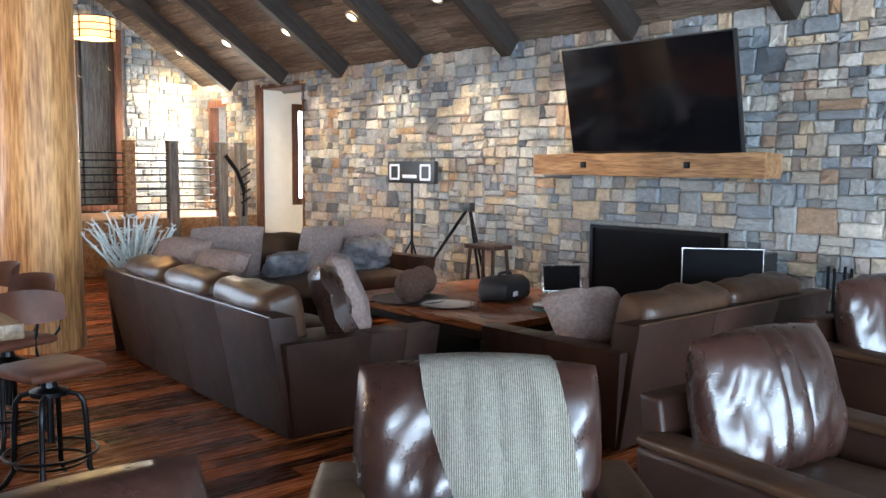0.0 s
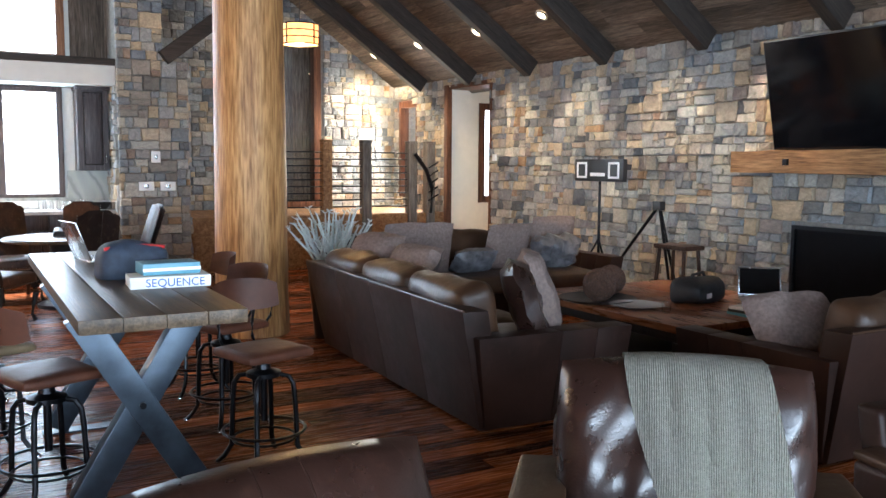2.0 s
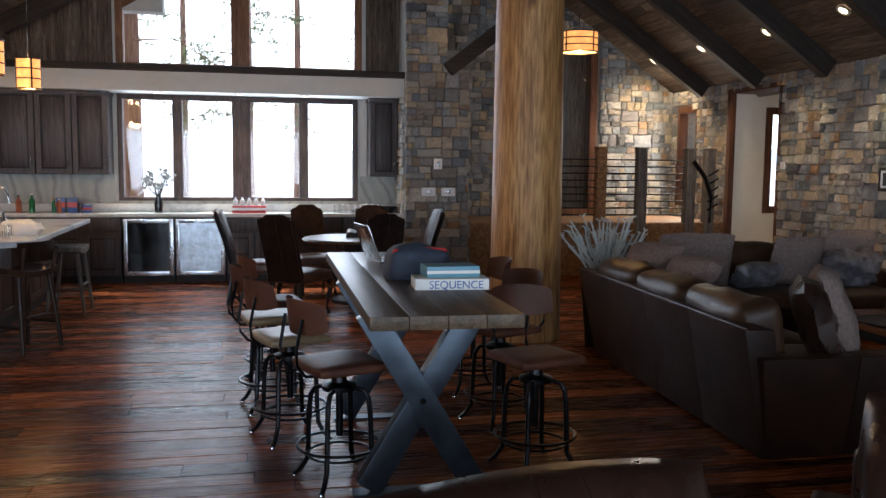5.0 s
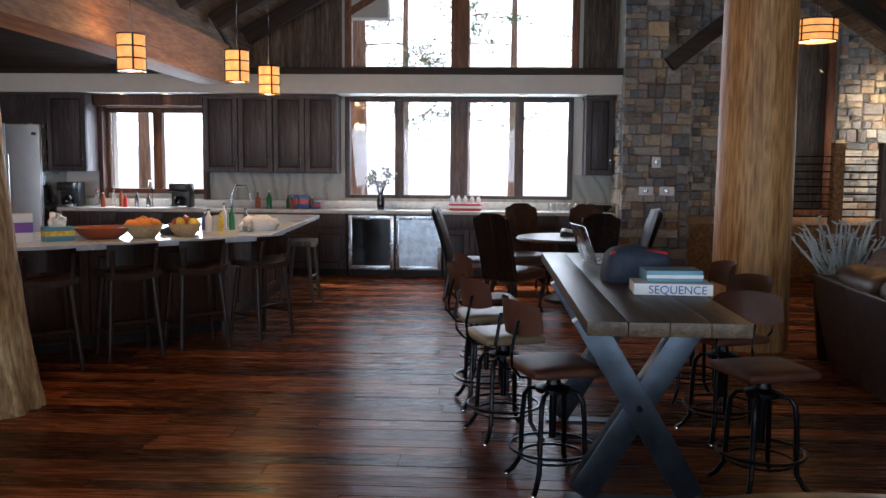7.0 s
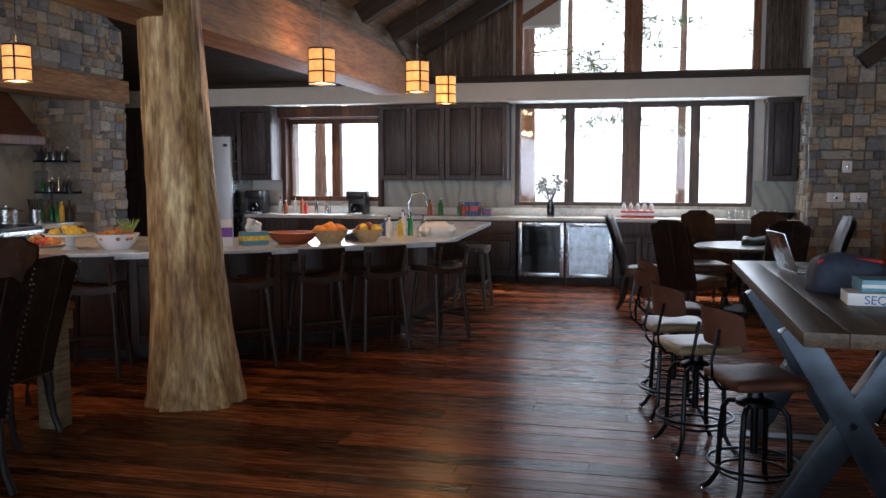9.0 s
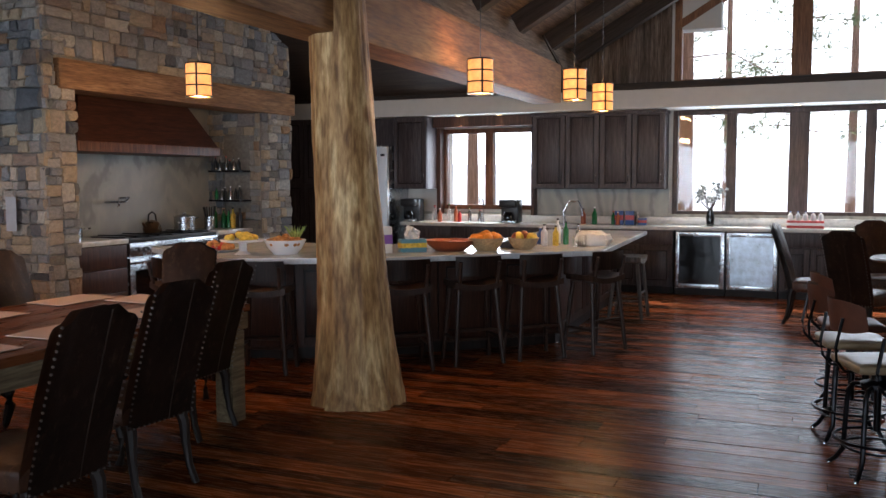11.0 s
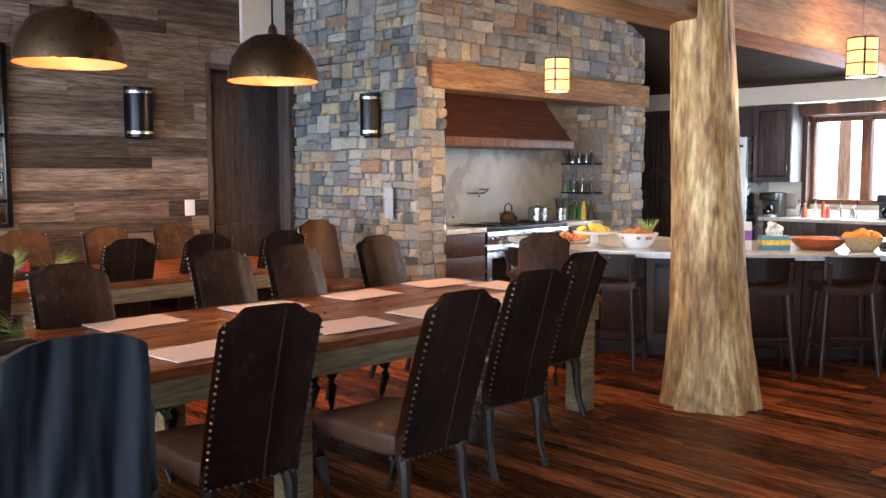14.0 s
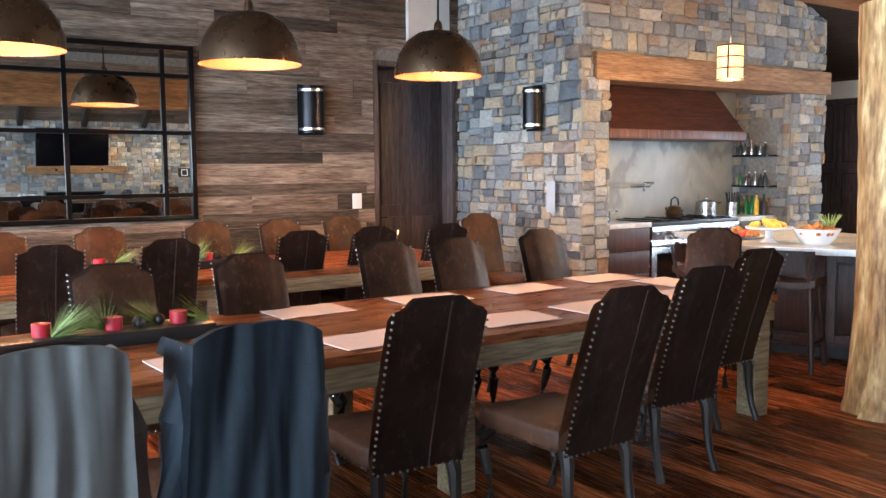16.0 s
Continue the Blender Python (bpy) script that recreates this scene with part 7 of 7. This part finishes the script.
# wall plates on the pillar
for x, z, w, h in ((2.06, 1.66, .06, .075), (1.93, 1.27, .10, .06), (2.21, 1.27, .10, .06)):
    s_ = thing("wall_plate", "white switch plate on the stone pier", "switch", pose(x, 12.05, z))
    part("plate", box(BM(), -w, w, 0, .02, -h, h, .004), "ceramic", s_)
    part("toggle", box(BM(), -w * .3, w * .3, -.008, 0, -h * .4, h * .4, .002), "steel", s_)

# recessed ceiling lights and vent on the vault
def on_vault(y, x):
    a = math.degrees(math.atan2(SL_R, 1))
    return Matrix.Translation((x, y, roof_z(x) - .062)) @ pose(0, 0, 0, 0, a, 0)
for x, y in ((6.05, 13.75), (6.06, 12.15), (6.08, 10.45), (6.07, 8.9), (6.06, 7.3), (6.06, 5.75)):
    l = thing("recessed_light", "small lit recessed ceiling spotlight", "ceiling light", on_vault(y, x), "recessed lights in the vault")
    part("trim_ring", lathe(BM(), [(.055, -.012), (.085, -.012), (.085, .004), (.055, .004), (.055, -.012)], 24, caps=False), "white_paint", l)
    part("lamp", lathe(BM(), [(0, -.004), (.055, -.004), (.055, .002), (0, .002)], 20), "bulb_glow", l)
    warm_spot((x - .02, y, roof_z(x) - .11), (x + .6, y + (.6 if y > 13 else 0), 0.6), 105 if y > 13 else 80, 125 if y > 13 else 70)
v = thing("ceiling_vent", "white slatted air vent in the board ceiling", "vent", on_vault(6.35, 5.95))
part("frame", box(box(box(box(BM(), -.09, -.07, -.18, .18, -.015, .0), .07, .09, -.18, .18, -.015, 0), -.07, .07, -.18, -.16, -.015, 0), -.07, .07, .16, .18, -.015, 0), "white_paint", v)
for k in range(6):
    part("slat", box(BM(), -.06 + k * .022, -.048 + k * .022, -.16, .16, -.01, -.004), "white_paint", v)


# ---- pieces of floor and walls ----
def plank_mesh(seed):
    bm = BM()
    box(bm, -.5, .5, -.5, .5, -.5, .5)
    for v in bm.verts:
        if v.co.z > 0:
            v.co.x *= 0.999
            v.co.y *= 0.985
    return mesh_of(bm, "plank", "plank")


PLANK = plank_mesh(0)
rnd = random.Random(11)
far_v, far_f, made = [], [], 0
y = YS
while y < YE:
    w = rnd.choice((0.10, 0.13, 0.16, 0.19))
    x = XD - rnd.uniform(0, 2)
    while x < XW:
        L = rnd.uniform(0.9, 2.8)
        a, b = max(x, XD), min(x + L, XW)
        if b - a > 0.03:
            dz = rnd.uniform(-0.0025, 0.0015)
            cx, cy = (a + b) / 2, y + w / 2
            near = -3.6 < cx < 1.6 and 2.0 < cy < 7.6 and made < 300
            if near:
                ob = new("plank", PLANK)
                ob.parent = floor
                ob.matrix_world = Matrix.Translation((cx, cy, -0.012 + dz)) @ pose(0, 0, 0, rnd.uniform(-.7, .7), 0, 0) @ Matrix.Diagonal((b - a - .003, w - .004, 0.024, 1))
                made += 1
            else:
                n, tl = len(far_v), rnd.uniform(-.0016, .0016)
                for zz in (-0.024, 0.0):
                    for px, py in ((a + .0015, y + .002), (b - .0015, y + .002), (b - .0015, y + w - .002), (a + .0015, y + w - .002)):
                        far_v.append((px, py, zz + dz + (tl if py > cy else -tl)))
                far_f += [(n + 4, n + 5, n + 6, n + 7)] + [(n + k, n + (k + 1) % 4, n + 4 + (k + 1) % 4, n + 4 + k) for k in range(4)]
        x += L
    y += w
me = bpy.data.meshes.new("planking")
me.from_pydata(far_v, [], far_f)
me.materials.append(M["plank_far"])
ob = tagged(new("planking", me), "dark reddish-brown floor planks", kind="stuff")
ob.parent = floor

# barn boards on the west wall
bb = BM()
box(bb, -.5, .5, -.5, .5, -.5, .5)
BOARD = mesh_of(bb, "board", "barn")
rnd = random.Random(21)
z = 0.0
while z < 4.28:
    h = rnd.choice((0.13, 0.16, 0.19, 0.22))
    h = min(h, 4.3 - z)
    y = YS - rnd.uniform(0, 1.5)
    while y < YC:
        L = rnd.uniform(0.8, 2.6)
        a, b = max(y, YS), min(y + L, YC)
        spans = [(a, b)] if z > 2.88 or b < 5.1 or a > 6.28 else [s for s in ((a, 5.095), (6.285, b)) if s[1] - s[0] > .04]
        for p, q in spans:
            if q - p > 0.04:
                ob = new("board", BOARD)
                ob.parent = wall_barn
                ob.matrix_world = Matrix.Translation((XD + .012 + rnd.uniform(0, .008), (p + q) / 2, z + h / 2)) @ Matrix.Diagonal((.03, q - p - .003, h - .004, 1))
        y += L
    z += h

lay_stones(wall_tv, 'x', XW - .012, -1, YS, YE, 0, EAVE, TV_HOLES, 1, near=lambda u, z: 3.0 < u < 8.6 and z > 0.75)
lay_stones(wall_entry, 'y', YE - .012, -1, 2.52, XW - .02, 0.8, 5.6, [(4.45, 5.40, .75, 3.85)], 2, near=lambda u, z: 5.4 < u and z < 3.4, top=lambda u: roof_z(u) + .1)
lay_stones(pillar, 'y', 12.15 - .012, -1, 1.60, 2.52, 0, 2.94, (), 3, near=lambda u, z: True)
lay_stones(pillar, 'y', 12.15 - .012, -1, 1.60, 2.20, 2.94, 6.3, (), 31)
lay_stones(pillar, 'x', 1.62 - .012, -1, 12.16, YK, 0, 2.6, (), 32)
lay_stones(pillar, 'x', 2.50 + .012, 1, 12.16, YE, 0, 2.94, (), 33)
lay_stones(alcove, 'y', YC - .012, -1, XD + .02, XH + .03, 0, 4.28, (), 4, near=lambda u, z: True)
lay_stones(alcove, 'x', XH + .012, 1, YC - .03, 10.70, 0, 4.28, [(6.74, 10.0, 0, 2.80), (6.48, 10.78, 2.52, 2.84)], 5, near=lambda u, z: True)
lay_stones(alcove, 'y', 10.0 - .012, -1, -8.3, XH, 0.94, 2.52, [(-8.05, -7.6, 1.15, 2.2)], 6, near=lambda u, z: True)
